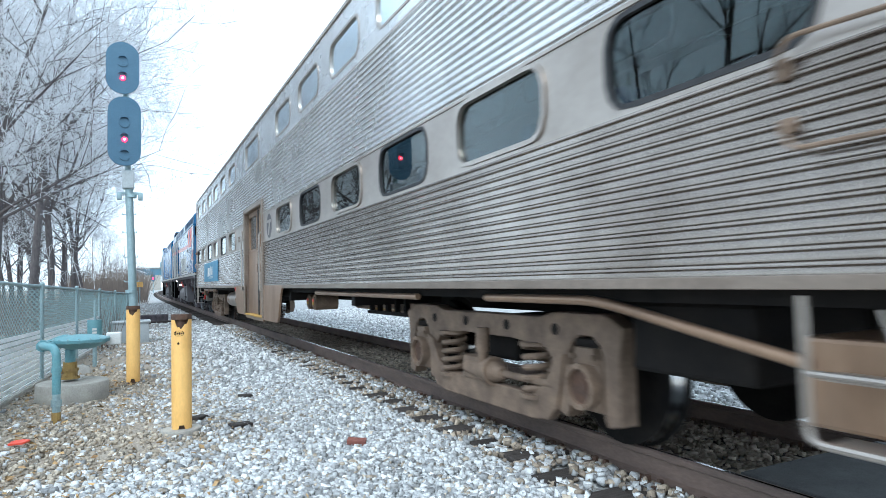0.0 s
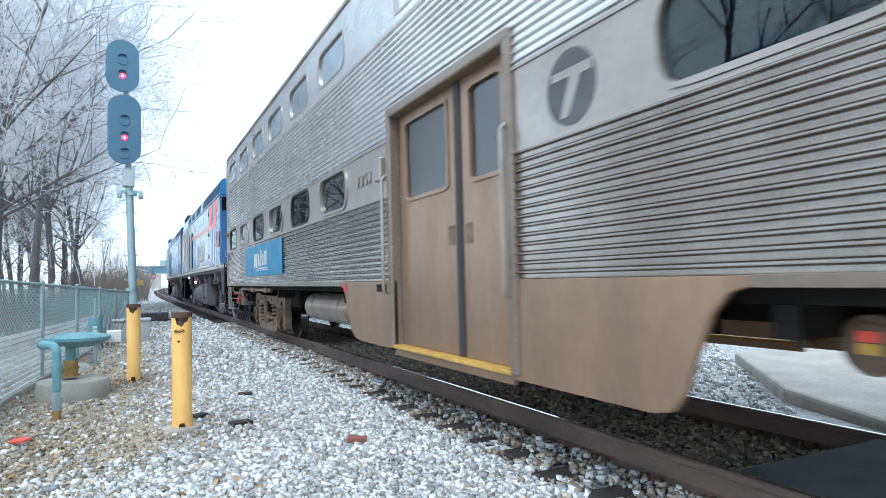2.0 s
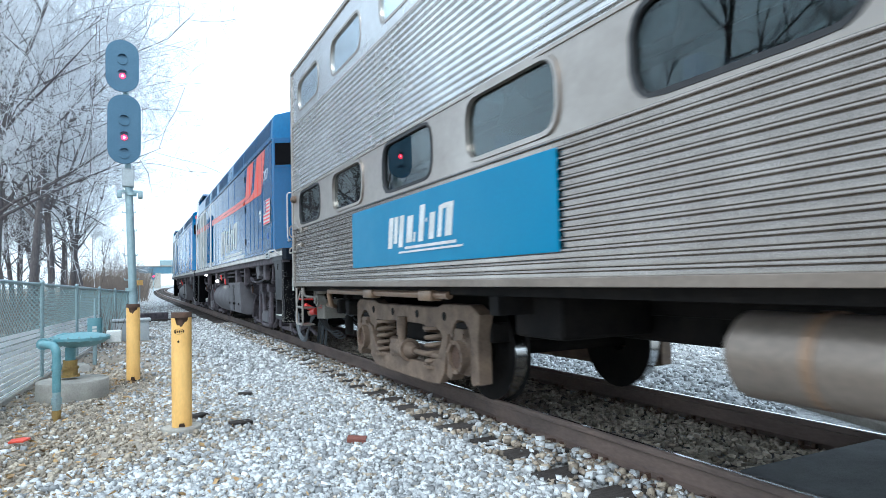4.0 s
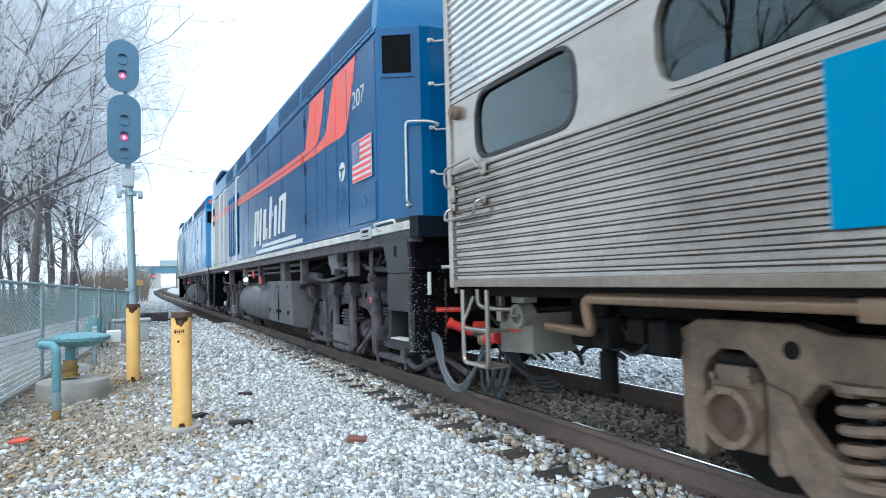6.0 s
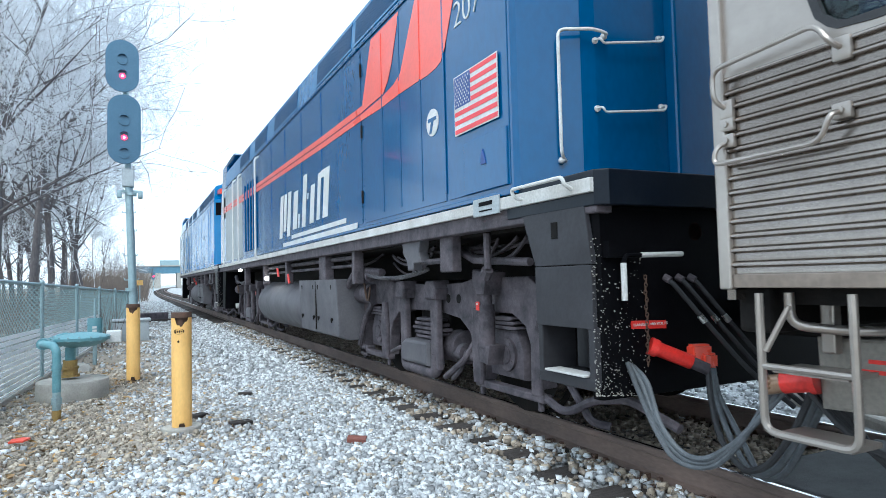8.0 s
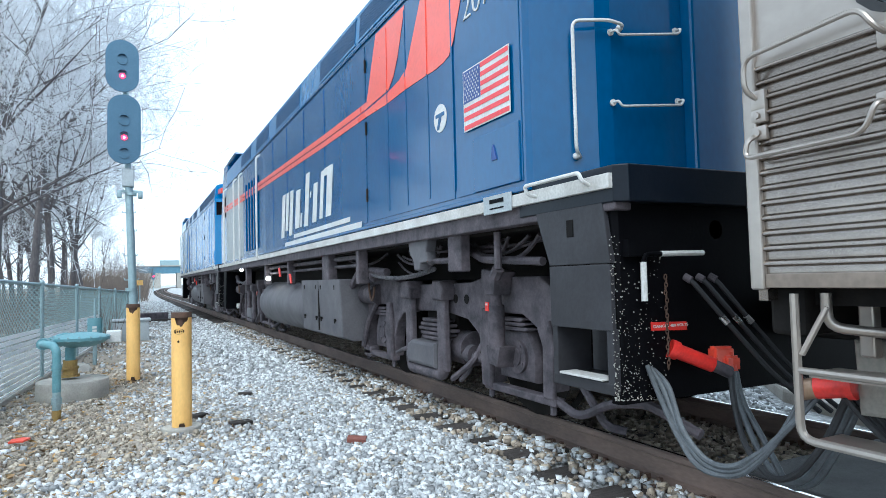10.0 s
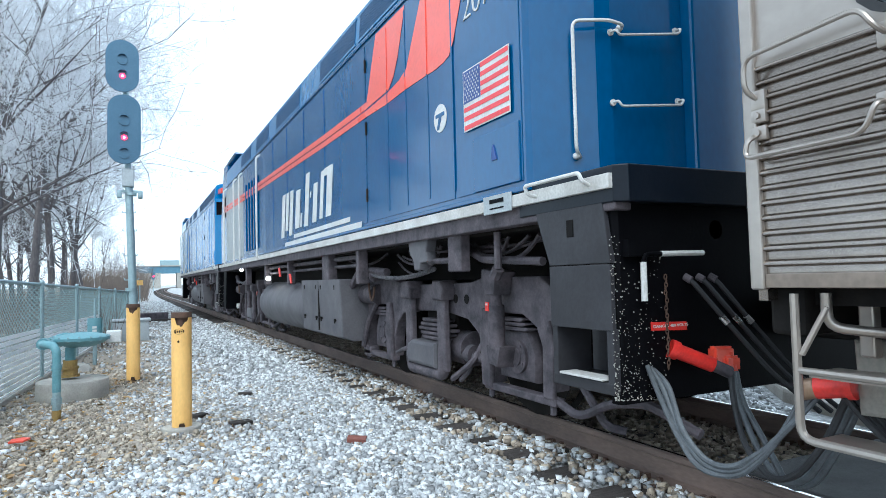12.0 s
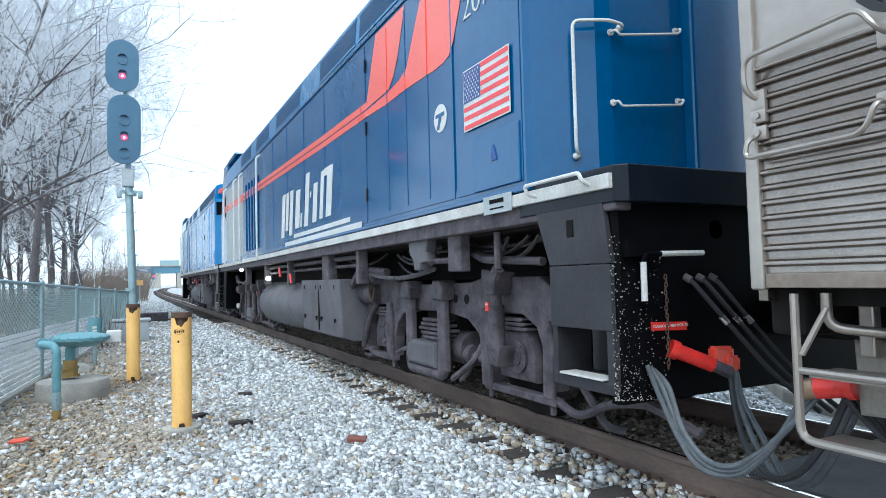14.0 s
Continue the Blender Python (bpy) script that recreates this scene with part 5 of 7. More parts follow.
        box(bm, x + sg * 0.007, x + sg * 0.012, -10.0, -9.72, 1.0, 1.075, 0.003)
        part("vent", bm, DARK, sk, "dark vent plate")
        # doors
        bm = B()
        for a0, a1 in ((DL, DL + 0.09), (DR - 0.09, DR)):
            box(bm, x - sg * 0.14, x + sg * 0.035, a0, a1, 0.47, DZ + 0.05, 0.02)
        box(bm, x - sg * 0.14, x + sg * 0.035, DR - 0.09, DL + 0.09, DZ, DZ + 0.10, 0.02)
        part("door_frame", bm, JAMB, car, "brown grimy door surround")
        bm = B()
        box(bm, x - sg * 0.12, x + sg * 0.03, DR, DL, 0.465, 0.495, 0.006)
        part("door_sill", bm, YELLOW, car, "worn yellow step edge")
        for a0, a1 in ((DL - 0.02, -11.40), (-11.50, DR + 0.02)):
            m = (a0 + a1) / 2
            hw = abs(a1 - a0) / 2
            bm = B()
            hole_plate(bm, x - sg * 0.075, a1 if a1 < a0 else a0, max(a0, a1), 0.50, DZ, m, 2.24, hw - 0.14, 0.37, 0.06, -sg * 0.03)
            box(bm, x - sg * 0.12, x - sg * 0.09, m - hw, m - hw + 0.05, 0.5, DZ)
            dr = part("door", bm, GRIME, car, "brown grimy door leaf with a window")
            bm = B()
            frame_ring(bm, x - sg * 0.10, x - sg * 0.062, m, 2.24, hw - 0.12, 0.39, 0.07, 0.035)
            part("window_frame", bm, GRIME, dr, "rounded metal window frame", True)
            bm = B()
            sheet(bm, x - sg * 0.098, m, 2.24, hw - 0.14, 0.37, 0.06, sg * 0.006)
            part("pane", bm, GLASS3, dr, "hazy grimy glass").visible_shadow = False
            bm = B()
            k = a1 + 0.1 if a1 > a0 - 2 and m > -11.45 else a0 - 0.1
            frame_ring(bm, x - sg * 0.078, x - sg * 0.068, k, 1.47, 0.05, 0.08, 0.008, 0.014)
            box(bm, x - sg * 0.08, x - sg * 0.073, k - 0.04, k + 0.04, 1.40, 1.54)
            part("door_pull", bm, TRUCK, dr, "brown recessed pull")
        bm = B()
        box(bm, x - sg * 0.085, x - sg * 0.06, -11.50, -11.40, 0.50, DZ, 0.008)
        part("door_seal", bm, RUBBER, car, "black rubber seal between the leaves")
        for a in (DL + 0.12, DR - 0.03):
            bm = B()
            tube(bm, bent([(x, a, 0.98), (x + sg * 0.07, a, 1.0), (x + sg * 0.07, a, 2.12), (x, a, 2.16)], 0.05), 0.016, 8)
            for z in (0.98, 2.16):
                box(bm, x, x + sg * 0.018, a - 0.02, a + 0.02, z - 0.03, z + 0.03, 0.006)
            part("handrail", bm, BAND, car, "steel handrail beside the doors", True)
        bm = B()
        box(bm, x, x + sg * 0.05, -9.98, -9.80, 2.12, 2.36, 0.012)
        part("indicator_box", bm, BAND, car)
        # round emblem beside the doors, as a plain shape
        bm = B()
        prism(bm, [(-13.0 + 0.225 * math.cos(t), 2.21 + 0.225 * math.sin(t)) for t in [i * math.pi / 16 for i in range(32)]], x, x + sg * 0.004)
        em = part("emblem", bm, TANKGREY, car, "round grey emblem")
        bm = B()
        prism(bm, [(-12.90, 2.04), (-12.98, 2.04), (-13.10, 2.26), (-13.20, 2.26), (-13.20, 2.32), (-12.83, 2.32), (-12.83, 2.27), (-13.0, 2.27)], x + sg * 0.004, x + sg * 0.007)
        part("emblem_stroke", bm, BAND, em)
        # end grab irons
        for s, e in ((1, F), (-1, R)):
            bm = B()
            tube(bm, bent([(x, e - s * 0.07, 1.80), (x + sg * 0.07, e - s * 0.05, 1.84), (x + sg * 0.07, e - s * 0.05, 1.97), (x + sg * 0.07, e - s * 0.50, 2.0), (x + sg * 0.07, e - s * 0.55, 1.92), (x, e - s * 0.56, 1.90)], 0.05), 0.0105, 8)
            for p, z in ((0.07, 1.80), (0.56, 1.90)):
                box(bm, x, x + sg * 0.025, e - s * p - 0.035, e - s * p + 0.035, z - 0.045, z + 0.045, 0.01)
            tube(bm, bent([(x, e - s * 0.07, 1.67), (x + sg * 0.07, e - s * 0.05, 1.64), (x + sg * 0.07, e - s * 0.04, 1.57), (x + sg * 0.07, e - s * 0.50, 1.575), (x + sg * 0.07, e - s * 0.54, 1.67), (x, e - s * 0.55, 1.68)], 0.05), 0.0105, 8)
            for p, z in ((0.07, 1.67), (0.07, 1.74), (0.55, 1.68)):
                box(bm, x, x + sg * 0.025, e - s * p - 0.035, e - s * p + 0.035, z - 0.03, z + 0.03, 0.008)
                tube(bm, [(x + sg * 0.02, e - s * p, z), (x + sg * 0.035, e - s * p, z)], 0.014, 6)
            part("grab_iron", bm, TRUCK if s < 0 else BAND, car, "bolted steel grab iron", True)
            bm = B()
            tube(bm, [(x, e - s * 0.17, 2.40), (x + sg * 0.05, e - s * 0.17, 2.40)], 0.055, 16)
            tube(bm, [(x + sg * 0.05, e - s * 0.17, 2.40), (x + sg * 0.07, e - s * 0.17, 2.40)], 0.035, 16)
            part("marker_lamp", bm, TRUCK, car, "round unlit marker lamp", True)
            # end step
            bm = B()
            fr = bent([(x, e - s * 0.17, 1.03), (x, e - s * 0.17, 0.48), (x, e - s * 0.54, 0.48), (x, e - s * 0.54, 1.03)], 0.06)
            tube(bm, fr, 0.0165, 8)
            tube(bm, bent([(x, e - s * 0.17, 0.74), (x, e - s * 0.54, 0.74)], 0.05), 0.014, 8)
            box(bm, x - sg * 0.2, x - sg * 0.02, e - s * 0.50, e - s * 0.2, 0.715, 0.735)
            box(bm, x - sg * 0.2, x - sg * 0.02, e - s * 0.50, e - s * 0.2, 0.46, 0.48)
            tube(bm, [(x, e - s * 0.19, 0.80), (x - sg * 0.04, e - s * 0.27, 0.98)], 0.012, 8)
            part("end_step", bm, BAND, car, "tubular steel end step", True)
    # teal panel with its word mark
    bm = B()
    box(bm, -1.524, -1.514, -5.17, -1.30, 1.26, 1.88, 0.003)
    tp = part("teal_panel", bm, TEAL, car, "bright teal blue panel")
    slanted_mark(tp, -1.525, -2.42, 1.42, 1.42, 0.34, "white slanted word mark", False)
    text_part("number", "7357", 0.20, (-1.506, -9.14, 2.14), JAMB, car, "dark raised car number", spacing=1.32)
    # roof, ends, floors
    bm = B()
    arc = [(1.51 * math.cos(t), 4.42 + 0.40 * math.sin(t)) for t in [i * math.pi / 20 for i in range(21)]]
    prism(bm, arc, R + 0.02, F - 0.02, "y")
    part("roof", bm, BAND, car, "dull steel curved roof", True)
    bm = B()
    box(bm, -1.44, 1.44, R + 0.06, F - 0.06, 4.37, 4.40)
    part("ceiling_lining", bm, LINING, car, "white ceiling lining")
    for e0, e1 in ((R, R + 0.05), (F - 0.05, F)):
        bm = B()
        box(bm, -1.48, 1.48, e0 + 0.004, e1 - 0.004, 1.0, 4.36)
        part("end_wall", bm, STEEL, car)
    bm = B()
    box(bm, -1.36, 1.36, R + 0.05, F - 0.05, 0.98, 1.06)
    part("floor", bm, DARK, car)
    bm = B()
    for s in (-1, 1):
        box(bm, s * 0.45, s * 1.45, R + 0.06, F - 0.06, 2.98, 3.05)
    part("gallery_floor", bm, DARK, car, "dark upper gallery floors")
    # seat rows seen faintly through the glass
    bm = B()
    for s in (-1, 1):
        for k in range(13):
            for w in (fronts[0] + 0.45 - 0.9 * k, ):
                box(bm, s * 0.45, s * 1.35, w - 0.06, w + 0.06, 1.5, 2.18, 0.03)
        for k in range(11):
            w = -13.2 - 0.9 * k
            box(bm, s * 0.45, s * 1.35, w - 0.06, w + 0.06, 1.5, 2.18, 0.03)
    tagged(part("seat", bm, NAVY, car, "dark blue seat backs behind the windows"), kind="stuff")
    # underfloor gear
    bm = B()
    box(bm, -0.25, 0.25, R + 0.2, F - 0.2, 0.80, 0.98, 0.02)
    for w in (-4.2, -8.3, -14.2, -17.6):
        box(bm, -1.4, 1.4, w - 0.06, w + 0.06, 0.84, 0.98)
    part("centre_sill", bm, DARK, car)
    bm = B()
    n = 28
    prof = [(-6.10, 0.0), (-6.12, 0.12), (-6.20, 0.20), (-8.22, 0.20), (-8.30, 0.12), (-8.33, 0.0)]
    rows = [[bm.verts.new((-1.2 + r * math.cos(2 * math.pi * k / n), a, 0.74 + r * math.sin(2 * math.pi * k / n))) for k in range(n)] for a, r in prof[1:-1]]
    for p, q in zip(rows, rows[1:]):
        for k in range(n):
            bm.faces.new((p[k], p[(k + 1) % n], q[(k + 1) % n], q[k]))
    bm.faces.new(rows[0][::-1])
    bm.faces.new(rows[-1])
    tk = part("air_tank", bm, JAMB, car, "long dusty tan air tank", True)
    for a in (-6.6, -7.9):
        bm = B()
        tube(bm, [(-1.2, a, 0.745), (-1.2, a + 0.05, 0.745)], 0.206, 28)
        part("tank_strap", bm, GRIME, tk)
    bm = B()
    for a in (-14.37, -14.72):
        tube(bm, [(-1.12, a, 0.81), (-0.75, a, 0.81)], 0.125, 22)
        tube(bm, [(-1.14, a, 0.81), (-1.11, a, 0.81)], 0.09, 22)
        rs = part("reservoir", bm, TRUCK, car, "small grimy tan round reservoir", True)
        bm = B()
        box(bm, -1.148, -1.141, a - 0.045, a + 0.045, 0.825, 0.87)
        part("placard", bm, ORANGE, rs, "faded orange placard")
        bm = B()
        box(bm, -1.148, -1.141, a - 0.045, a + 0.045, 0.775, 0.82)
        part("placard", bm, YELLOW, rs, "faded yellow placard")
        bm = B()
    box(bm, -1.0, -0.7, -15.0, -14.0, 0.93, 0.97, 0.01)
    part("reservoir_bracket", bm, DARK, car)
    bm = B()
    for b in ((-0.95, 0.9, -0.35, 0.98, 0.62), (-0.2, 1.2, -5.2, -3.8, 0.6), (-1.1, -0.25, -4.6, -4.0, 0.66), (-1.2, -0.3, -22.9, -22.1, 0.58)):
        box(bm, *b, 0.98, 0.03)
        part("equipment_box", bm, DARK, car, "dark underfloor equipment")
        bm = B()
    for a in (-16.8, -17.1, -17.4, -17.7, -18.0):
        box(bm, -0.9, -0.84, a - 0.03, a + 0.03, 0.7, 0.98)
    box(bm, -0.9, -0.84, -18.1, -16.7, 0.70, 0.74)
    part("hanger_frame", bm, DARK, car, "dark underfloor hanger frame")
    bm = B()
    tube(bm, bent([(-1.4, -15.93, 0.985), (-1.4, -19.53, 0.975)], 0.1), 0.03, 10)
    part("brake_pipe", bm, GRIME, car, "dusty pipe under the sill", True)
    bm = B()
    tube(bm, bent([(-1.4, -20.8, 0.985), (-1.4, -22.05, 0.985), (-1.38, -22.85, 0.83), (-1.36, -23.25, 0.755)], 0.2), 0.03, 10)
    part("brake_pipe", bm, GRIME, car, "dusty pipe under the sill", True)
    bm = B()
    tube(bm, bent([(-1.36, -3.4, 0.975), (-1.36, 0.30, 0.985), (-1.33, 0.28, 0.80), (-1.2, 0.45, 0.76), (-1.2, 0.9, 0.78)], 0.12), 0.036, 10)
    for a in (-1.45, -3.0):
        box(bm, -1.42, -1.30, a - 0.14, a + 0.14, 0.92, 1.02, 0.015)
    part("brake_pipe", bm, GRIME, car, "dusty pipe under the sill", True)
    bm = B()
    prism(bm, [(1.10, 0.56), (1.54, 0.54), (1.55, 0.84), (1.10, 0.85)], -1.20, -0.80, "x", 0.015)
    sb = part("supply_box", bm, DUSTY, car, "pale dusty power supply box")
    bm = B()
    prism(bm, [(1.05, 0.93), (1.20, 0.93), (1.22, 1.04), (1.03, 1.04)], -1.30, -1.18, "x", 0.01)
    tube(bm, [(-1.28, 1.13, 0.84), (-1.19, 1.13, 0.86)], 0.085, 20)
    frame_ring(bm, -1.28, -1.31, 1.13, 0.84, 0.085, 0.085, 0.084, 0.028)
    tube(bm, [(-1.32, 1.19, 0.835), (-1.32, 1.07, 0.845)], 0.010, 6)
    part("filler_valve", bm, DUSTY, car, "pale dusty round valve under a funnel", True)
    bm = B()
    for z in (0.70, 0.74):
        box(bm, -1.205, -1.199, 1.24, 1.40 if z < 0.72 else 1.34, z + 0.01, z + 0.026)
    part("warning_bars", bm, RED, sb, "small red unreadable writing")
    bm = B()
    tube(bm, [(-1.20, 1.555, 0.655), (-1.235, 1.685, 0.632)], 0.046, 18)
    tube(bm, [(-1.20, 1.55, 0.656), (-1.206, 1.575, 0.652)], 0.056, 18)
    pp = part("power_plug", bm, RED, car, "dull red electric plug on the coach end", True)
    bm = B()
    tube(bm, [(-1.235, 1.685, 0.632), (-1.25, 1.75, 0.615)], 0.043, 18)
    for t in (0.6, 1.6, 2.6):
        tube(bm, [(-1.285, 1.715, 0.60 + 0.02 * t), (-1.30, 1.715, 0.60 + 0.02 * t)], 0.007, 6)
    part("plug_collar", bm, GRIME, pp, "dusty brown plug collar", True)
    for k in range(4):
        bm = B()
        tube(bm, sag((-1.18 + 0.03 * k, 1.60 - 0.02 * k, 0.60), (-0.95 + 0.04 * k, 1.25, 0.36 - 0.03 * k), 0.10 + 0.02 * k, 10), 0.015, 8)
        part("cable", bm, RUBBER, car, "black cable below the plug", True)
    bm = B()
    box(bm, -1.26, -1.21, 1.43, 1.49, 0.78, 1.04, 0.008)
    part("hanger_post", bm, BAND, car, "short upright steel hanger")
    bm = B()
    tube(bm, bent([(-1.40, 1.52, 1.03), (-1.40, 1.52, 0.90), (-1.30, 1.36, 0.88), (-1.15, 1.2, 0.88)], 0.06), 0.02, 10)
    part("bent_pipe", bm, BAND, car, "bent dusty pipe above the step", True)
    bm = B()
    tube(bm, [(-1.0, 0.52, 0.98), (-1.0, 0.52, 0.38)], 0.045, 12)
    tube(bm, [(-1.0, 0.52, 0.62), (-1.0, 0.52, 0.36)], 0.06, 12)
    part("drain_pipe", bm, DARK, car, "dark hanging drain pipe", True)
    rnd = random.Random(12)
    for k in range(7):
        bm = B()
        x0, y0, w = -1.15 + 0.12 * rnd.random(), 0.55 - 0.12 * k, rnd.uniform(0.15, 0.4)
        tube(bm, sag((x0, y0, 0.80 + 0.08 * rnd.random()), (x0 + 0.2 * rnd.random(), y0 - w, 0.78 + 0.08 * rnd.random()), rnd.uniform(0.10, 0.26), 10), 0.014, 6)
        part("cable", bm, RUBBER, car, "black cable loop under the coach end", True)
        if k % 2:
            bm = B()
            box(bm, x0 - 0.1, x0 + 0.08, y0 - 0.16, y0 - 0.02, 0.66 + 0.06 * rnd.random(), 0.86, 0.02)
            part("valve", bm, DARK, car, "dark brake valve")
    bm = B()
    box(bm, -0.2, 0.2, F - 0.1, F + 0.34, 0.72, 0.98, 0.03)
    part("coupler", bm, DARK, car)
    bm = B()
    box(bm, -1.42, 1.42, F - 0.16, F - 0.004, 0.86, 1.06, 0.02)
    part("buffer_beam", bm, DARK, car, "dark beam under the coach end")
    bm = B()
    box(bm, -0.7, 0.7, F - 0.02, F + 0.26, 1.1, 3.3, 0.05)
    part("diaphragm", bm, RUBBER, car, "black folding passage between the vehicles")
    bm = B()
    box(bm, -1.34, -0.6, -23.81, -23.21, 0.50, 0.86, 0.02)
    part("supply_box", bm, GRIME, car, "dusty brown equipment box at the coach end")
    car_truck(car, -1.82)
    car_truck(car, -20.27)
    return car


# ---- locomotives ----
def build_loco(a0, paint, lead):
    """A cowl-bodied locomotive whose flat end stands at a0; the cab is at the far end."""
    L = 17.0
    C = a0 + L / 2
    lo = thing("diesel_locomotive", "dark blue diesel locomotive with an orange-red stripe and white sill strip" if lead
               else "lighter blue diesel locomotive behind the first one", "locomotive", (DC, C, 0), group="locomotives")
    ORIGIN[lo.name] = Vector((0, C, 0))
    d = a0 - 2.35
    # cowl body: plan with cut corners at the flat end
    plan = [(-1.5, 3.37 + d), (-1.48, 3.32 + d), (-1.12, 3.11 + d), (-1.02, 3.08 + d), (1.02, 3.08 + d), (1.12, 3.11 + d), (1.48, 3.32 + d), (1.5, 3.37 + d), (1.5, 17.8 + d), (-1.5, 17.8 + d)]
    bm = B()
    prism(bm, plan, 1.66, 3.74, "z", 0.012)
    part("body", bm, paint, lo, "", False)
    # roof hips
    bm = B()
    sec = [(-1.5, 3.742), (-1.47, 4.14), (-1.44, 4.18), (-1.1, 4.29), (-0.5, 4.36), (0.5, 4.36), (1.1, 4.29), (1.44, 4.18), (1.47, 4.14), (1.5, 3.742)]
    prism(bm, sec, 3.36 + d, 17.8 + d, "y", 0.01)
    part("roof", bm, ROOFBLUE if lead else paint, lo, "blue roof hips")
    for sg in (-1, 1):
        for a1, a2 in ((3.52, 4.98), (5.06, 6.60), (6.76, 8.26), (9.44, 11.18), (11.9, 13.2), (13.9, 15.2)):
            bm = B()
            prism(bm, [(sg * 1.503, 3.80), (sg * 1.483, 4.08), (sg * 1.470, 4.08), (sg * 1.490, 3.80)], a1 + d, a2 + d, "y")
            gr = part("roof_grille", bm, GRILLE, lo, "dark blue roof intake screen")
            for z0, z1 in ((3.775, 3.80), (4.08, 4.105)):
                bm = B()
                k = lambda z: sg * (1.5 - 0.0754 * (z - 3.742))
                prism(bm, [(k(z0) + sg * 0.010, z0), (k(z1) + sg * 0.010, z1), (k(z1) - sg * 0.01, z1), (k(z0) - sg * 0.01, z0)], a1 + d - 0.03, a2 + d + 0.03, "y")
                part("grille_edge", bm, ROOFBLUE if lead else paint, gr)
            bm = B()
            for q in range(14):
                z = 3.812 + 0.0195 * q
                prism(bm, [(k(z) + sg * 0.004, z), (k(z) + sg * 0.010, z + 0.004), (k(z) + sg * 0.004, z + 0.009)], a1 + d + 0.01, a2 + d - 0.01, "y")
            tagged(part("grille_slat", bm, GRILLE, gr), kind="stuff")
        bm = B()
        box(bm, sg * 1.497, sg * 1.516, 3.38 + d, 17.8 + d, 3.70, 3.735, 0.004)
        for q in range(2, 58):
            tube(bm, [(sg * 1.515, 3.0 + d + 0.25 * q, 3.717), (sg * 1.523, 3.0 + d + 0.25 * q, 3.717)], 0.010, 6)
        part("roof_joint", bm, paint, lo, "bolted joint strip below the roof")
    # cab and nose at the far end
    bm = B()
    prism(bm, [(17.8 + d, 1.66), (19.30 + d, 1.66), (19.30 + d, 2.9), (18.95 + d, 3.85), (18.6 + d, 4.42), (16.6 + d, 4.46), (16.4 + d, 4.38), (17.8 + d, 4.3)], -1.46, 1.46, "x", 0.05)
    cab = part("cab", bm, paint, lo)
    for sg in (-1, 1):
        bm = B()
        box(bm, sg * 1.465, sg * 1.475, 17.95 + d, 18.6 + d, 2.95, 3.5, 0.003)
        part("cab_window", bm, BLACK, cab, "dark cab side window")
    if lead:
        bm = B()
        box(bm, -1.506, -1.498, 14.9 + d, 17.8 + d, 1.72, 3.6, 0.003)
        part("grey_panel", bm, BOX, lo, "pale grey panel towards the cab")
    else:
        for k in range(5):
            bm = B()
            box(bm, -1.512, -1.498, 5.0 + 2.3 * k + d, 6.9 + 2.3 * k + d, 1.8, 3.5, 0.003)
            part("raised_panel", bm, paint, lo, "raised light blue panel")
        bm = B()
        prism(bm, [(2.7 + d, 3.85), (6.0 + d, 4.1), (6.0 + d, 4.16), (2.7 + d, 4.0)], -1.40, -1.34, "x")
        part("stripe", bm, ORANGE, lo)
    # panel seams, doors and louvres on the side
    seams = [4.36, 4.82, 5.30, 5.76]
    for sg in (-1, 1):
        x = sg * 1.5
        bm = B()
        for a in seams:
            box(bm, x, x + sg * 0.012, a + d - 0.012, a + d + 0.012, 1.80, 3.62, 0.003)
        part("side_rib", bm, paint, lo)
        for a1, a2, zt in ((3.40, 4.30, 3.66), (4.36, 6.34, 3.66), (6.42, 8.02, 3.66), (8.06, 9.14, 3.66), (9.18, 10.28, 3.66), (10.32, 11.43, 3.66), (11.47, 12.6, 3.66)):
            bm = B()
            box(bm, x - sg * 0.002, x + sg * 0.006, a1 + d, a2 + d, 1.74, zt, 0.003)
            pn = part("side_panel", bm, paint, lo)
            for z in (2.03, 2.75, 3.43) if a1 == 6.42 else ():
                bm = B()
                tube(bm, [(x + sg * 0.014, a1 + d - 0.03, z - 0.07), (x + sg * 0.014, a1 + d - 0.03, z + 0.07)], 0.012, 6)
                part("hinge", bm, DARK, pn)
        bm = B()
        for a in (6.38, 8.04, 9.16, 10.30, 11.45):
            for k in range(26):
                z = 1.78 + k * 0.073
                for u in (-0.04, 0.04):
                    tube(bm, [(x + sg * 0.005, a + d + u, z), (x + sg * 0.011, a + d + u, z)], 0.008, 5)
        tagged(part("rivet", bm, paint, lo), kind="stuff")
        bm = B()
        box(bm, x, x + sg * 0.018, 3.42 + d, 4.03 + d, 1.74, 2.14, 0.006)
        hp = part("hatch", bm, paint, lo, "small blue hatch")
        bm = B()
        prism(bm, [(3.69 + d, 1.93), (3.76 + d, 1.93), (3.755 + d, 2.0), (3.735 + d, 2.04), (3.715 + d, 2.0)], x + sg * 0.018, x + sg * 0.026, "x")
        part("latch", bm, NAVY, hp, "small dark blue latch")
        bm = B()
        for a in (13.0, 13.35, 13.7, 14.05, 14.4):
            box(bm, x, x + sg * 0.03, a + d, a + d + 0.10, 1.82, 3.3, 0.01)
            part("louvre", bm, paint, lo, "vertical louvre strip")
            bm = B()
        bm.free()
        bm = B()
        box(bm, x, x + sg * 0.035, 3.3 + d, 12.9 + d, 1.665, 1.70, 0.006)
        part("drip_rail", bm, paint, lo)
        # white sill strip in two lengths with a maker's plate
        bm = B()
        box(bm, sg * 1.50, sg * 1.535, 2.56 + d, 19.2 + d, 1.575, 1.655, 0.004)
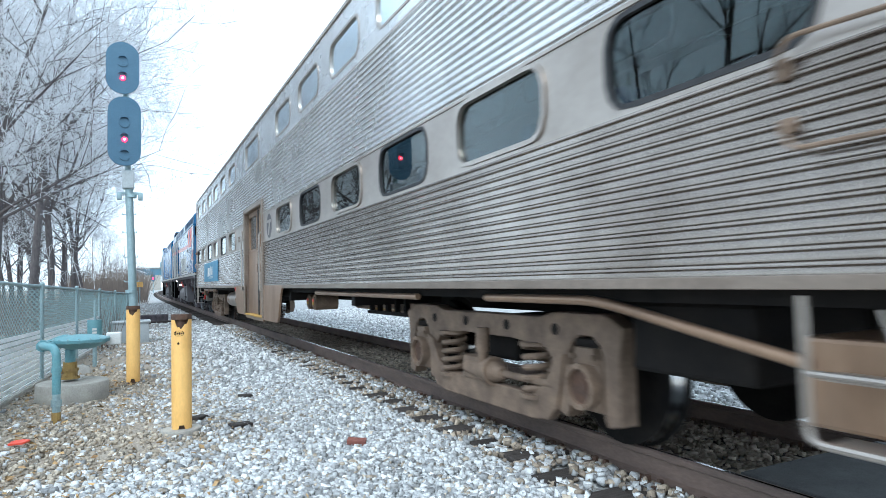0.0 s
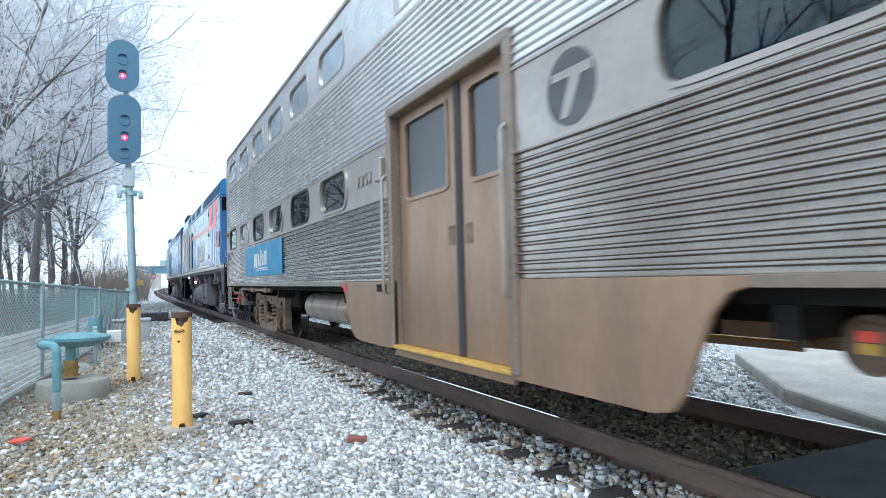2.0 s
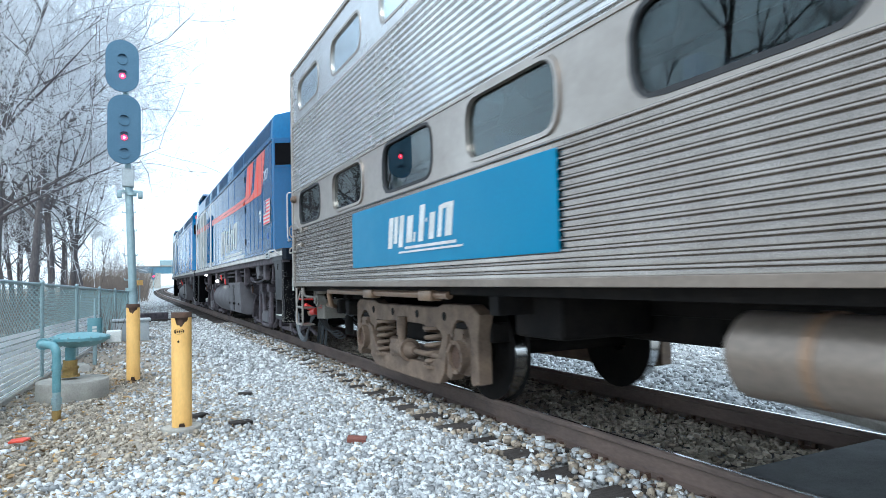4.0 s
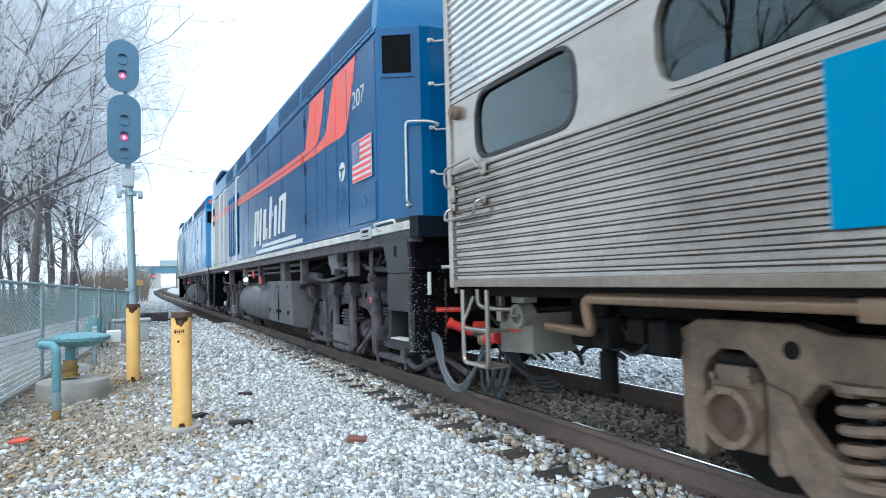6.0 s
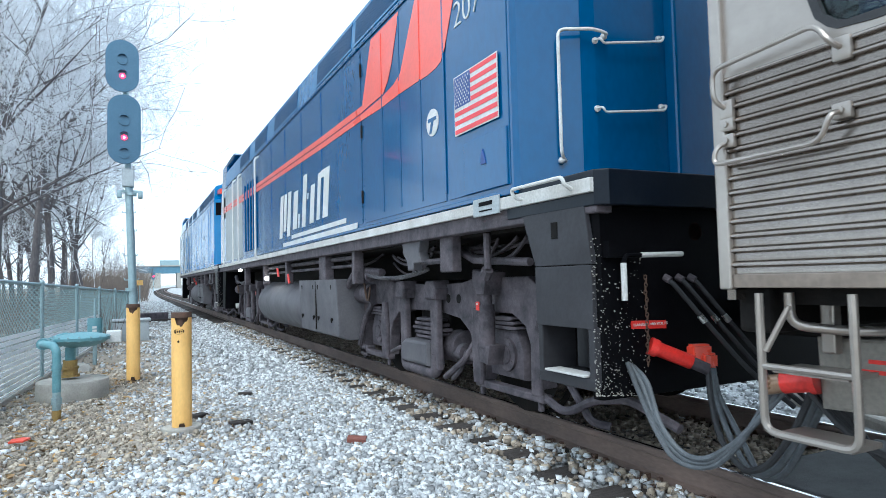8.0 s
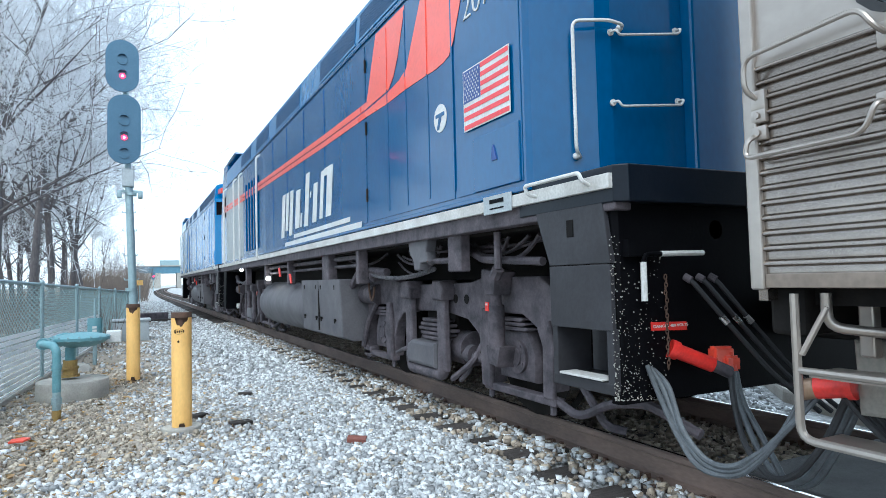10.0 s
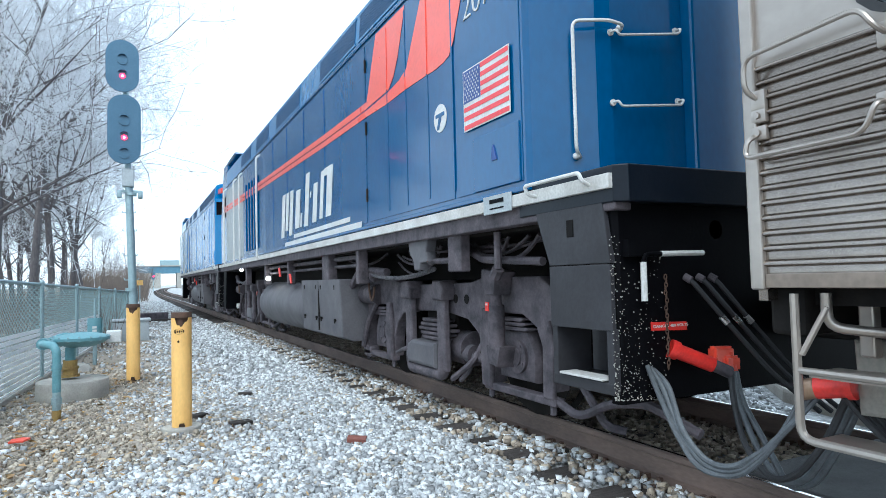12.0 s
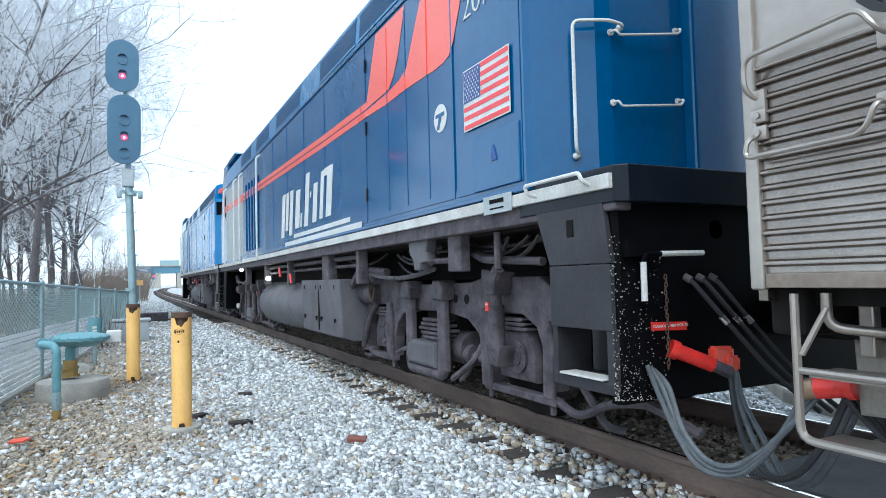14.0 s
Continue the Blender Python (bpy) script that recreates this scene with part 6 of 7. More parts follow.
        part("sill_strip", bm, STRIP, lo, "worn white sill strip")
        bm = B()
        box(bm, sg * 1.536, sg * 1.548, 3.49 + d, 3.85 + d, 1.555, 1.68, 0.003)
        part("maker_plate", bm, BOX, lo, "pale grey plate with unreadable marks")
        bm = B()
        for z in (1.585, 1.625):
            box(bm, sg * 1.548, sg * 1.552, 3.58 + d, 3.76 + d, z, z + (0.028 if z > 1.61 else 0.01))
        part("plate_marks", bm, BLACK, lo, "dark unreadable marks on the plate")
        bm = B()
        tube(bm, bent([(sg * 1.53, 3.22 + d, 1.61), (sg * 1.59, 3.23 + d, 1.62), (sg * 1.60, 3.25 + d, 1.675), (sg * 1.60, 2.72 + d, 1.675), (sg * 1.59, 2.71 + d, 1.63), (sg * 1.53, 2.72 + d, 1.61)], 0.04), 0.012, 8)
        part("grab_iron", bm, WHITE, lo, "white grab iron over the strip", True)
        # corner handrail
        bm = B()
        tube(bm, bent([(sg * 1.22, 3.17 + d, 1.87), (sg * 1.29, 3.12 + d, 1.90), (sg * 1.29, 3.12 + d, 2.72), (sg * 1.08, 3.02 + d, 2.72), (sg * 0.97, 3.01 + d, 2.70), (sg * 0.95, 3.08 + d, 2.70)], 0.05), 0.0115, 8)
        for p in ((1.26, 3.16, 1.87), (0.96, 3.06, 2.70)):
            bmesh.ops.create_icosphere(bm, subdivisions=2, radius=0.024, matrix=pose(sg * p[0], p[1] + d, p[2]))
        part("corner_handrail", bm, WHITE, lo, "white corner handrail", True)
        for a in (12.75, 13.0 + 2.0, 15.9, 17.7):
            bm = B()
            tube(bm, bent([(x, a + d, 1.6), (x + sg * 0.08, a + d, 1.64), (x + sg * 0.08, a + d, 3.6), (x, a + d, 3.66)], 0.05), 0.02, 8)
            part("handrail", bm, WHITE, lo, "pale upright handrail", True)
        # side sill, brackets and hanging gear
        bm = B()
        box(bm, sg * 1.38, sg * 1.50, 2.56 + d, 19.2 + d, 1.46, 1.66, 0.01)
        part("side_sill", bm, LOCOGREY, lo, "dark grey sill")
        for a, w in ((6.94, 0.05), (8.28, 0.16), (10.57, 0.05), (12.6, 0.07), (14.9, 0.07)):
            bm = B()
            box(bm, sg * 1.46, sg * 1.34, a + d - w, a + d + w, 1.08, 1.48, 0.01)
            part("hanging_bracket", bm, LOCOGREY, lo, "dusty grey bracket under the sill")
        bm = B()
        prism(bm, [(5.44 + d, 1.48), (5.00 + d, 1.48), (5.04 + d, 1.36), (5.00 + d, 1.27), (5.16 + d, 1.26), (5.18 + d, 1.20), (5.30 + d, 1.20), (5.33 + d, 1.30), (5.40 + d, 1.34)], sg * 1.46, sg * 1.36, "x", 0.012)
        part("jacking_bracket", bm, TANKGREY, lo, "curved pale grey jacking bracket")
        bm = B()
        box(bm, sg * 1.45, sg * 1.36, 4.40 + d, 4.63 + d, 1.17, 1.48, 0.012)
        tube(bm, [(sg * 1.40, 4.63 + d, 1.27), (sg * 1.40, 5.1 + d, 1.27)], 0.025, 8)
        part("hanging_bracket", bm, LOCOGREY, lo, "dusty grey post under the sill")
        bm = B()
        tube(bm, [(sg * 1.25, 4.9 + d, 1.44), (sg * 1.3, 4.3 + d, 1.26), (sg * 1.3, 3.5 + d, 1.22)], 0.03, 8)
        part("slanted_pipe", bm, LOCOGREY, lo, "", True)
        rnd = random.Random(21)
        for k in range(12):
            bm = B()
            y0 = rnd.uniform(3.3, 8.0) + d
            tube(bm, sag((sg * rnd.uniform(1.0, 1.3), y0, rnd.uniform(1.30, 1.44)), (sg * rnd.uniform(1.0, 1.3), y0 + rnd.uniform(0.5, 1.1), rnd.uniform(1.30, 1.44)), rnd.uniform(0.04, 0.16), 10), rnd.uniform(0.010, 0.018), 6)
            part("cable", bm, LOCOGREY, lo, "dusty sagging cable", True)
        bm = B()
        for k in range(4):
            tube(bm, sag((sg * 1.2, 5.0 + d - 0.15 * k, 1.42 - 0.02 * k), (sg * (1.1 + 0.05 * k), 3.4 + d + 0.2 * k, 1.42), 0.06 + 0.025 * k, 10), 0.013, 6)
        tube(bm, [(sg * 1.36, 7.0 + d, 1.40), (sg * 1.36, 12.6 + d, 1.40)], 0.03, 8)
        tube(bm, [(sg * 1.36, 7.0 + d, 1.30), (sg * 1.36, 12.6 + d, 1.30)], 0.022, 8)
        tube(bm, [(sg * 1.38, 3.95 + d, 1.45), (sg * 1.38, 3.95 + d, 1.18)], 0.028, 8)
        tube(bm, [(sg * 1.38, 3.95 + d, 1.18), (sg * 1.38, 4.0 + d, 1.12)], 0.045, 8)
        tube(bm, bent([(sg * 1.3, 6.4 + d, 1.2), (sg * 1.3, 7.3 + d, 1.25), (sg * 1.3, 7.7 + d, 1.0)], 0.2), 0.045, 8)
        part("pipe_run", bm, LOCOGREY, lo, "grey pipes and cables under the sill", True)
        # end skirt with the foot step
        bm = B()
        prism(bm, [(3.30 + d, 1.57), (2.66 + d, 1.57), (2.60 + d, 1.18), (3.14 + d, 1.18)], sg * 1.507, sg * 1.47, "x", 0.004)
        sk = part("step_skirt", bm, SKIRTGREY, lo, "dark grey skirt with a foot step opening")
        bm = B()
        prism(bm, [(3.14 + d, 1.175), (2.60 + d, 1.175), (2.60 + d, 0.82), (3.14 + d, 0.82)], sg * 1.51, sg * 1.48, "x", 0.004)
        part("lower_plate", bm, SKIRTGREY, sk)
        bm = B()
        for u0, u1 in ((2.602, 2.655), (3.09, 3.138)):
            box(bm, sg * 1.503, sg * 1.25, u0 + d, u1 + d, 0.50, 0.83, 0.006)
        box(bm, sg * 1.506, sg * 1.22, 2.605 + d, 3.135 + d, 0.48, 0.545, 0.008)
        box(bm, sg * 1.2, sg * 1.18, 2.6 + d, 3.14 + d, 0.5, 1.2)
        part("step_frame", bm, SKIRTGREY, sk)
        bm = B()
        box(bm, sg * 1.513, sg * 1.50, 2.90 + d, 2.96 + d, 1.34, 1.44, 0.003)
        part("latch", bm, DARK, sk, "dark recessed latch")
        bm = B()
        box(bm, sg * 1.52, sg * 1.40, 2.68 + d, 3.06 + d, 0.548, 0.562, 0.004)
        part("tread", bm, STRIP, sk, "pale worn step tread")
        bm = B()
        tube(bm, [(sg * 1.30, 2.82 + d, 0.55), (sg * 1.30, 2.80 + d, 0.83)], 0.014, 8)
        part("rod", bm, STRIP, sk)
        # fuel tank and battery box
        bm = B()
        pts = [(0.0, 1.12)] + [(0.86 + 0.57 * math.cos(t), 0.72 + 0.46 * math.sin(t)) for t in [math.radians(62 - 9.5 * q) for q in range(17)]] + [(0.0, 0.26)]
        prism(bm, [(sg * u, z) for u, z in pts], 9.62 + d, 13.4 + d, "y", 0.02)
        part("fuel_tank", bm, TANKGREY, lo, "dusty grey rounded fuel tank", True)
        bm = B()
        prism(bm, [(sg * u, z) for u, z in ((0.2, 1.14), (1.47, 1.14), (1.47, 1.05), (1.44, 0.42), (1.3, 0.36), (0.2, 0.36))], 7.6 + d, 9.58 + d, "y", 0.015)
        bb = part("battery_box", bm, TANKGREY, lo, "dusty grey equipment box")
        for a, z in ((7.85, 1.05), (8.5, 1.05), (8.75, 1.05), (9.4, 1.05), (7.85, 0.62), (8.5, 0.62), (8.75, 0.62), (9.4, 0.62)):
            bm = B()
            tube(bm, [(sg * 1.45, a + d, z), (sg * 1.475, a + d, z)], 0.018, 8)
            box(bm, sg * 1.46, sg * 1.474, a + d - 0.012, a + d + 0.012, z - 0.04, z + 0.02, 0.003)
            part("latch", bm, DARK, bb)
        bm = B()
        box(bm, sg * 1.455, sg * 1.474, 8.605 + d, 8.615 + d, 0.45, 1.12)
        part("door_joint", bm, DARK, bb)
        bm = B()
        for a, z in ((10.35, 1.18), (11.2, 1.30)):
            tube(bm, [(sg * 1.45, a + d, z - 0.08), (sg * 1.46, a + d + 0.05, z + 0.07)], 0.02, 8)
        part("shut_off_handle", bm, RED, lo, "red shut-off handles", True)
        for a, z in ((15.74, 1.44), (12.41, 1.20)):
            bm = B()
            tube(bm, [(sg * 1.44, a + d, z), (sg * 1.44, a + d - 0.09, z)], 0.038, 14)
            part("ground_lamp", bm, LAMP if lead else STRIP, lo, "small lit lamp" if lead else "")
    # stripes, flag, number and marks on the side that shows
    x = -1.507
    if lead:
        bm = B()
        for z0, z1 in ((2.885, 2.955), (2.97, 3.045)):
            prism(bm, [(18.4, z0 + 0.17), (8.0, z0), (6.36, z0 - 0.01), (6.36, z1 - 0.01), (8.0, z1), (18.4, z1 + 0.17)], x - 0.001, x - 0.004)
        prism(bm, [(6.36, 2.965), (6.36, 3.035), (6.05, 3.66), (5.28, 3.66), (5.32, 3.55), (5.47, 3.23), (5.58, 3.08), (5.72, 2.985)], x - 0.001, x - 0.004)
        prism(bm, [(6.36, 2.875), (6.36, 2.945), (5.75, 2.965), (5.44, 3.0), (5.26, 3.06), (4.86, 3.66), (4.00, 3.66), (4.10, 3.42), (4.20, 3.22), (4.32, 2.98), (4.40, 2.89), (4.50, 2.865), (4.66, 2.855), (4.83, 2.862), (5.3, 2.87), (5.8, 2.86)], x - 0.001, x - 0.004)
        part("stripe", bm, ORANGE, lo, "orange-red stripe swelling into slanted bands")
        for a, z0, z1 in ((5.30, 2.87, 2.99), (5.76, 3.0, 3.62), (4.82, 2.87, 3.62)):
            bm = B()
            box(bm, x - 0.012, x - 0.002, a - 0.012, a + 0.012, z0, z1, 0.003)
            part("stripe_rib", bm, ORANGE, lo)
        bm = B()
        y0, y1, z0, z1 = 4.15, 3.50, 2.215, 2.675
        box(bm, x - 0.016, x - 0.012, y1, y0, z0, z1)
        fl = part("flag", bm, WHITE, lo, "red, white and blue striped flag with stars")
        bm = B()
        for k in range(0, 13, 2):
            h = (z1 - z0 - 0.02) / 13
            zz = z0 + 0.01 + k * h
            box(bm, x - 0.018, x - 0.016, y1 + 0.01, (y0 - 0.265) if zz > z0 + 0.2 else y0 - 0.01, zz, zz + h)
        part("flag_stripe", bm, FLAGRED, fl)
        bm = B()
        box(bm, x - 0.0185, x - 0.016, y0 - 0.26, y0 - 0.01, z1 - 0.25, z1 - 0.01)
        part("canton", bm, NAVY, fl)
        bm = B()
        for r in range(9):
            for c in range(6 if r % 2 == 0 else 5):
                yy, zz = y0 - 0.035 - 0.04 * c - (0.02 if r % 2 else 0), z1 - 0.034 - 0.0245 * r
                pts = [(yy + (0.011 if i % 2 == 0 else 0.0045) * math.sin(i * math.pi / 5), zz + (0.011 if i % 2 == 0 else 0.0045) * math.cos(i * math.pi / 5)) for i in range(10)]
                prism(bm, pts, x - 0.0185, x - 0.020)
        tagged(part("star", bm, WHITE, fl), kind="stuff")
        bm = B()
        prism(bm, [(4.58 + 0.115 * math.cos(t), 2.43 + 0.115 * math.sin(t)) for t in [i * math.pi / 16 for i in range(32)]], x, x - 0.005)
        em = part("emblem", bm, WHITE, lo, "round white emblem")
        bm = B()
        prism(bm, [(4.64, 2.34), (4.60, 2.34), (4.55, 2.44), (4.50, 2.44), (4.50, 2.47), (4.66, 2.47), (4.66, 2.44), (4.60, 2.44)], x - 0.005, x - 0.008)
        part("emblem_stroke", bm, BLUE, em)
        text_part("number", "207", 0.29, (x - 0.003, 4.16, 3.07), WHITE, lo, "white engine number")
        slanted_mark(lo, x - 0.002, 10.78, 1.86, 3.1, 0.82, "large white slanted word mark", True)
    # bowed end: frame end, pilot plate, rungs, hoses
    def ch(u, off, z):
        """A point on the flat end plate: u inwards from its corner, off out of it."""
        return Vector((-1.39 + 1.40 * u, 2.59 + d - off, 1.123 + (z - 1.123) * (1.03 + 0.185 * u)))

    def up(u, off, z):
        """A point on the end of the cowl, which stands back from the sill."""
        return Vector((-0.95 + 1.62 * u, 3.08 + d - off, 1.123 + (z - 1.123) * (1.21 + 0.21 * u)))

    def slab(bm, u0, u1, o0, o1, z0, z1):
        v = [bm.verts.new(ch(u, o, z)) for z in (z0, z1) for o in (o0, o1) for u in (u0, u1)]
        for q in ((0, 1, 3, 2), (4, 6, 7, 5), (0, 4, 5, 1), (2, 3, 7, 6), (0, 2, 6, 4), (1, 5, 7, 3)):
            bm.faces.new([v[k] for k in q])
    bm = B()
    prism(bm, [(-1.508, 3.45 + d), (-1.508, 2.56 + d), (-1.45, 2.50 + d), (1.45, 2.50 + d), (1.508, 2.56 + d), (1.508, 3.45 + d)], 1.50, 1.70, "z", 0.008)
    part("end_sill", bm, NAVYSILL, lo, "blue-black end sill")
    bm = B()
    prism(bm, [(-1.476, 2.66 + d), (-1.476, 2.615 + d), (-1.45, 2.59 + d), (1.45, 2.59 + d), (1.476, 2.615 + d), (1.476, 2.66 + d)], 0.43, 1.50, "z", 0.006)
    pl = part("pilot_plate", bm, BLACK, lo, "black end plate splashed with mud")
    rnd = random.Random(6)
    bm = B()
    for k in range(480):
        z = 0.47 + 0.85 * rnd.random() ** 1.9
        u = -0.02 + 0.26 * rnd.random() ** 1.7
        bmesh.ops.create_icosphere(bm, subdivisions=1, radius=rnd.uniform(0.0012, 0.0048), matrix=Matrix.Translation(ch(u - 0.07, 0.001, z)))
    tagged(part("mud_splash", bm, CONCRETE, pl, "dried mud spots"), kind="stuff")
    bm = B()
    box(bm, -0.40, 0.40, 2.98 + d, 3.09 + d, 1.71, 3.70, 0.02)
    part("end_door", bm, paint, lo, "blue end door surround")
    for k in range(4):
        z = 2.0 + 0.38 * k
        bm = B()
        tube(bm, bent([up(-0.045, 0, z + 0.03), up(-0.045, 0.06, z + 0.03), up(-0.03, 0.06, z), up(0.29, 0.06, z), up(0.305, 0.06, z + 0.03), up(0.305, 0, z + 0.03)], 0.03), 0.0085, 8)
        for u in (-0.045, 0.305):
            tube(bm, [up(u, 0.0, z + 0.03), up(u, 0.012, z + 0.03)], 0.022, 12)
        part("rung", bm, WHITE, lo, "white ladder rung", True)
    bm = B()
    tube(bm, [up(0.52, 0.06, 1.9), up(0.52, 0.06, 3.4)], 0.014, 8)
    part("door_handrail", bm, WHITE, lo, "pale handrail beside the end door", True)
    bm = B()
    tube(bm, bent([up(0.43, 0.0, 2.24), up(0.45, 0.06, 2.27), up(0.53, 0.06, 2.28)], 0.03), 0.010, 6)
    part("hook", bm, STRIP, lo, "steel chain hook", True)
    bm = B()
    for q in range(11):
        tube(bm, [up(0.42 + 0.010 * q, 0.03, 2.52 - 0.024 * q), up(0.428 + 0.010 * q, 0.03, 2.50 - 0.024 * q)], 0.006, 5)
    part("safety_chain", bm, STRIP, lo, "thin steel chain")
    # dark window in the cut corner
    def corner(bm, v0, v1, o0, o1, z0, z1):
        p, q = Vector((-1.48, 3.32 + d, 0)), Vector((-1.12, 3.11 + d, 0))
        n = Vector((-0.504, -0.864, 0))
        v = [bm.verts.new(p.lerp(q, w) + n * o + Vector((0, 0, z))) for z in (z0, z1) for o in (o0, o1) for w in (v0, v1)]
        for f in ((0, 1, 3, 2), (4, 6, 7, 5), (0, 4, 5, 1), (2, 3, 7, 6), (0, 2, 6, 4), (1, 5, 7, 3)):
            bm.faces.new([v[t] for t in f])
    bm = B()
    corner(bm, 0.06, 0.80, -0.01, 0.004, 3.24, 3.64)
    ew = part("end_window", bm, BLACK, lo, "dark square window in the cut corner")
    for v0, v1, z0, z1 in ((0.02, 0.84, 3.20, 3.24), (0.02, 0.84, 3.64, 3.68), (0.02, 0.07, 3.24, 3.64), (0.79, 0.84, 3.24, 3.64)):
        bm = B()
        corner(bm, v0, v1, -0.01, 0.014, z0, z1)
        part("window_frame", bm, paint, ew)
    bm = B()
    tube(bm, [ch(0.04, 0.05, 0.98), ch(0.04, 0.05, 1.18)], 0.017, 8)
    part("uncoupling_lever", bm, WHITE, lo, "white painted uncoupling lever", True)
    bm = B()
    tube(bm, [ch(0.125, 0.06, 1.22), ch(0.35, 0.06, 1.22)], 0.015, 8)
    part("lever_arm", bm, WHITE, lo, "white painted lever arm", True)
    bm = B()
    tube(bm, bent([ch(0.04, 0.05, 1.18), ch(0.05, 0.055, 1.22), ch(0.125, 0.06, 1.22)], 0.02), 0.013, 8)
    slab(bm, -0.03, 0.10, -0.02, 0.05, 1.21, 1.30)
    part("lever_bracket", bm, BLACK, lo)
    bm = B()
    slab(bm, 0.10, 0.285, 0.0, 0.008, 0.825, 0.868)
    sg_ = part("warning_plate", bm, RED, lo, "small red high voltage warning plate")
    cu = bpy.data.curves.new("warning_text", "FONT")
    cu.body, cu.size, cu.extrude = "DANGER 480 VOLTS", 0.022, 0.001
    tmp = new("warning_text", cu)
    me = bpy.data.meshes.new_from_object(tmp.evaluated_get(bpy.context.evaluated_depsgraph_get()))
    bpy.data.objects.remove(tmp)
    p0 = ch(0.106, 0.010, 0.838) - ORIGIN[lo.name]
    me.transform(Matrix(((1.3, 0, 0, p0.x), (0, 0, -1, p0.y), (0, 1, 0, p0.z), (0, 0, 0, 1))))
    me.materials.append(STRIP)
    wt = new("warning_text", me)
    wt.parent = sg_
    bm = B()
    for q in range(24):
        t = Matrix.Translation(ch(0.165 + 0.003 * math.sin(q * 1.3), 0.03, 1.10 - 0.020 * q)) @ pose(0, 0, 0, 0, 0, 65 if q % 2 else -25)
        tube(bm, [t @ Vector((0.008 * math.cos(w), 0, 0.015 * math.sin(w))) for w in [i * math.pi / 4 for i in range(9)]], 0.003, 5)
    part("chain", bm, RUST, lo, "rusty safety chain")
    bm = B()
    tube(bm, [ch(0.19, 0.02, 0.73), ch(0.33, 0.12, 0.655)], 0.042, 16)
    tube(bm, [ch(0.18, 0.02, 0.735), ch(0.205, 0.04, 0.72)], 0.052, 16)
    part("power_plug", bm, RED, lo, "bright red jumper cable plug", True)
    bm = B()
    tube(bm, [ch(0.33, 0.12, 0.655), ch(0.39, 0.16, 0.62)], 0.034, 14)
    part("plug_collar", bm, LOCOGREY, lo, "grey plug collar", True)
    bm = B()
    slab(bm, 0.345, 0.46, 0.06, 0.12, 0.64, 0.745)
    slab(bm, 0.39, 0.475, 0.05, 0.14, 0.62, 0.70)
    bmesh.ops.bevel(bm, geom=bm.edges[:], offset=0.014, segments=2, affect="EDGES")
    part("socket_cap", bm, ORANGE, lo, "orange-red socket cap", True)
    for k, u in enumerate((0.29, 0.36, 0.43)):
        bm = B()
        tube(bm, bent([ch(u, -0.02, 1.10), ch(u + 0.01, 0.04, 1.075), ch(u + 0.11, 0.13, 0.88), ch(u + 0.26, 0.25, 0.62), ch(u + 0.42, 0.36, 0.45)], 0.1), 0.015, 8)
        h = part("air_hose", bm, RUBBER, lo, "black air brake hose", True)
        bm = B()
        tube(bm, [ch(u + 0.10, 0.12, 0.895), ch(u + 0.118, 0.137, 0.862)], 0.019, 10)
        part("hose_clamp", bm, CHROME, h, "bright hose clamp")
        bm = B()
        tube(bm, [ch(u, 0.0, 1.10), ch(u + 0.01, 0.035, 1.08)], 0.022, 10)
        part("hose_nut", bm, LOCOGREY, h)
    bm = B()
    tube(bm, [ch(0.48, -0.02, 1.34), ch(0.48, 0.0, 1.34)], 0.055, 18)
    part("reflector", bm, BRICK, lo, "dull red round marker")
    bm = B()
    box(bm, -0.2, 0.2, 1.95 + d, 2.6 + d, 0.72, 0.98, 0.03)
    part("coupler", bm, DARK, lo)
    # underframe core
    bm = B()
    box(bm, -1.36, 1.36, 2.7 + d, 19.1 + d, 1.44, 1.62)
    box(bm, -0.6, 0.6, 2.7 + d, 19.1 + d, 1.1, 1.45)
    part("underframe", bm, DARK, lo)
    bm = B()
    prism(bm, [(18.7 + d, 1.5), (19.3 + d, 1.5), (19.45 + d, 0.4), (18.9 + d, 0.4)], -1.4, 1.4, "x", 0.02)
    part("pilot", bm, BLACK, lo)
    loco_truck(lo, 5.70 + d)
    loco_truck(lo, 16.0 + d)
    return lo


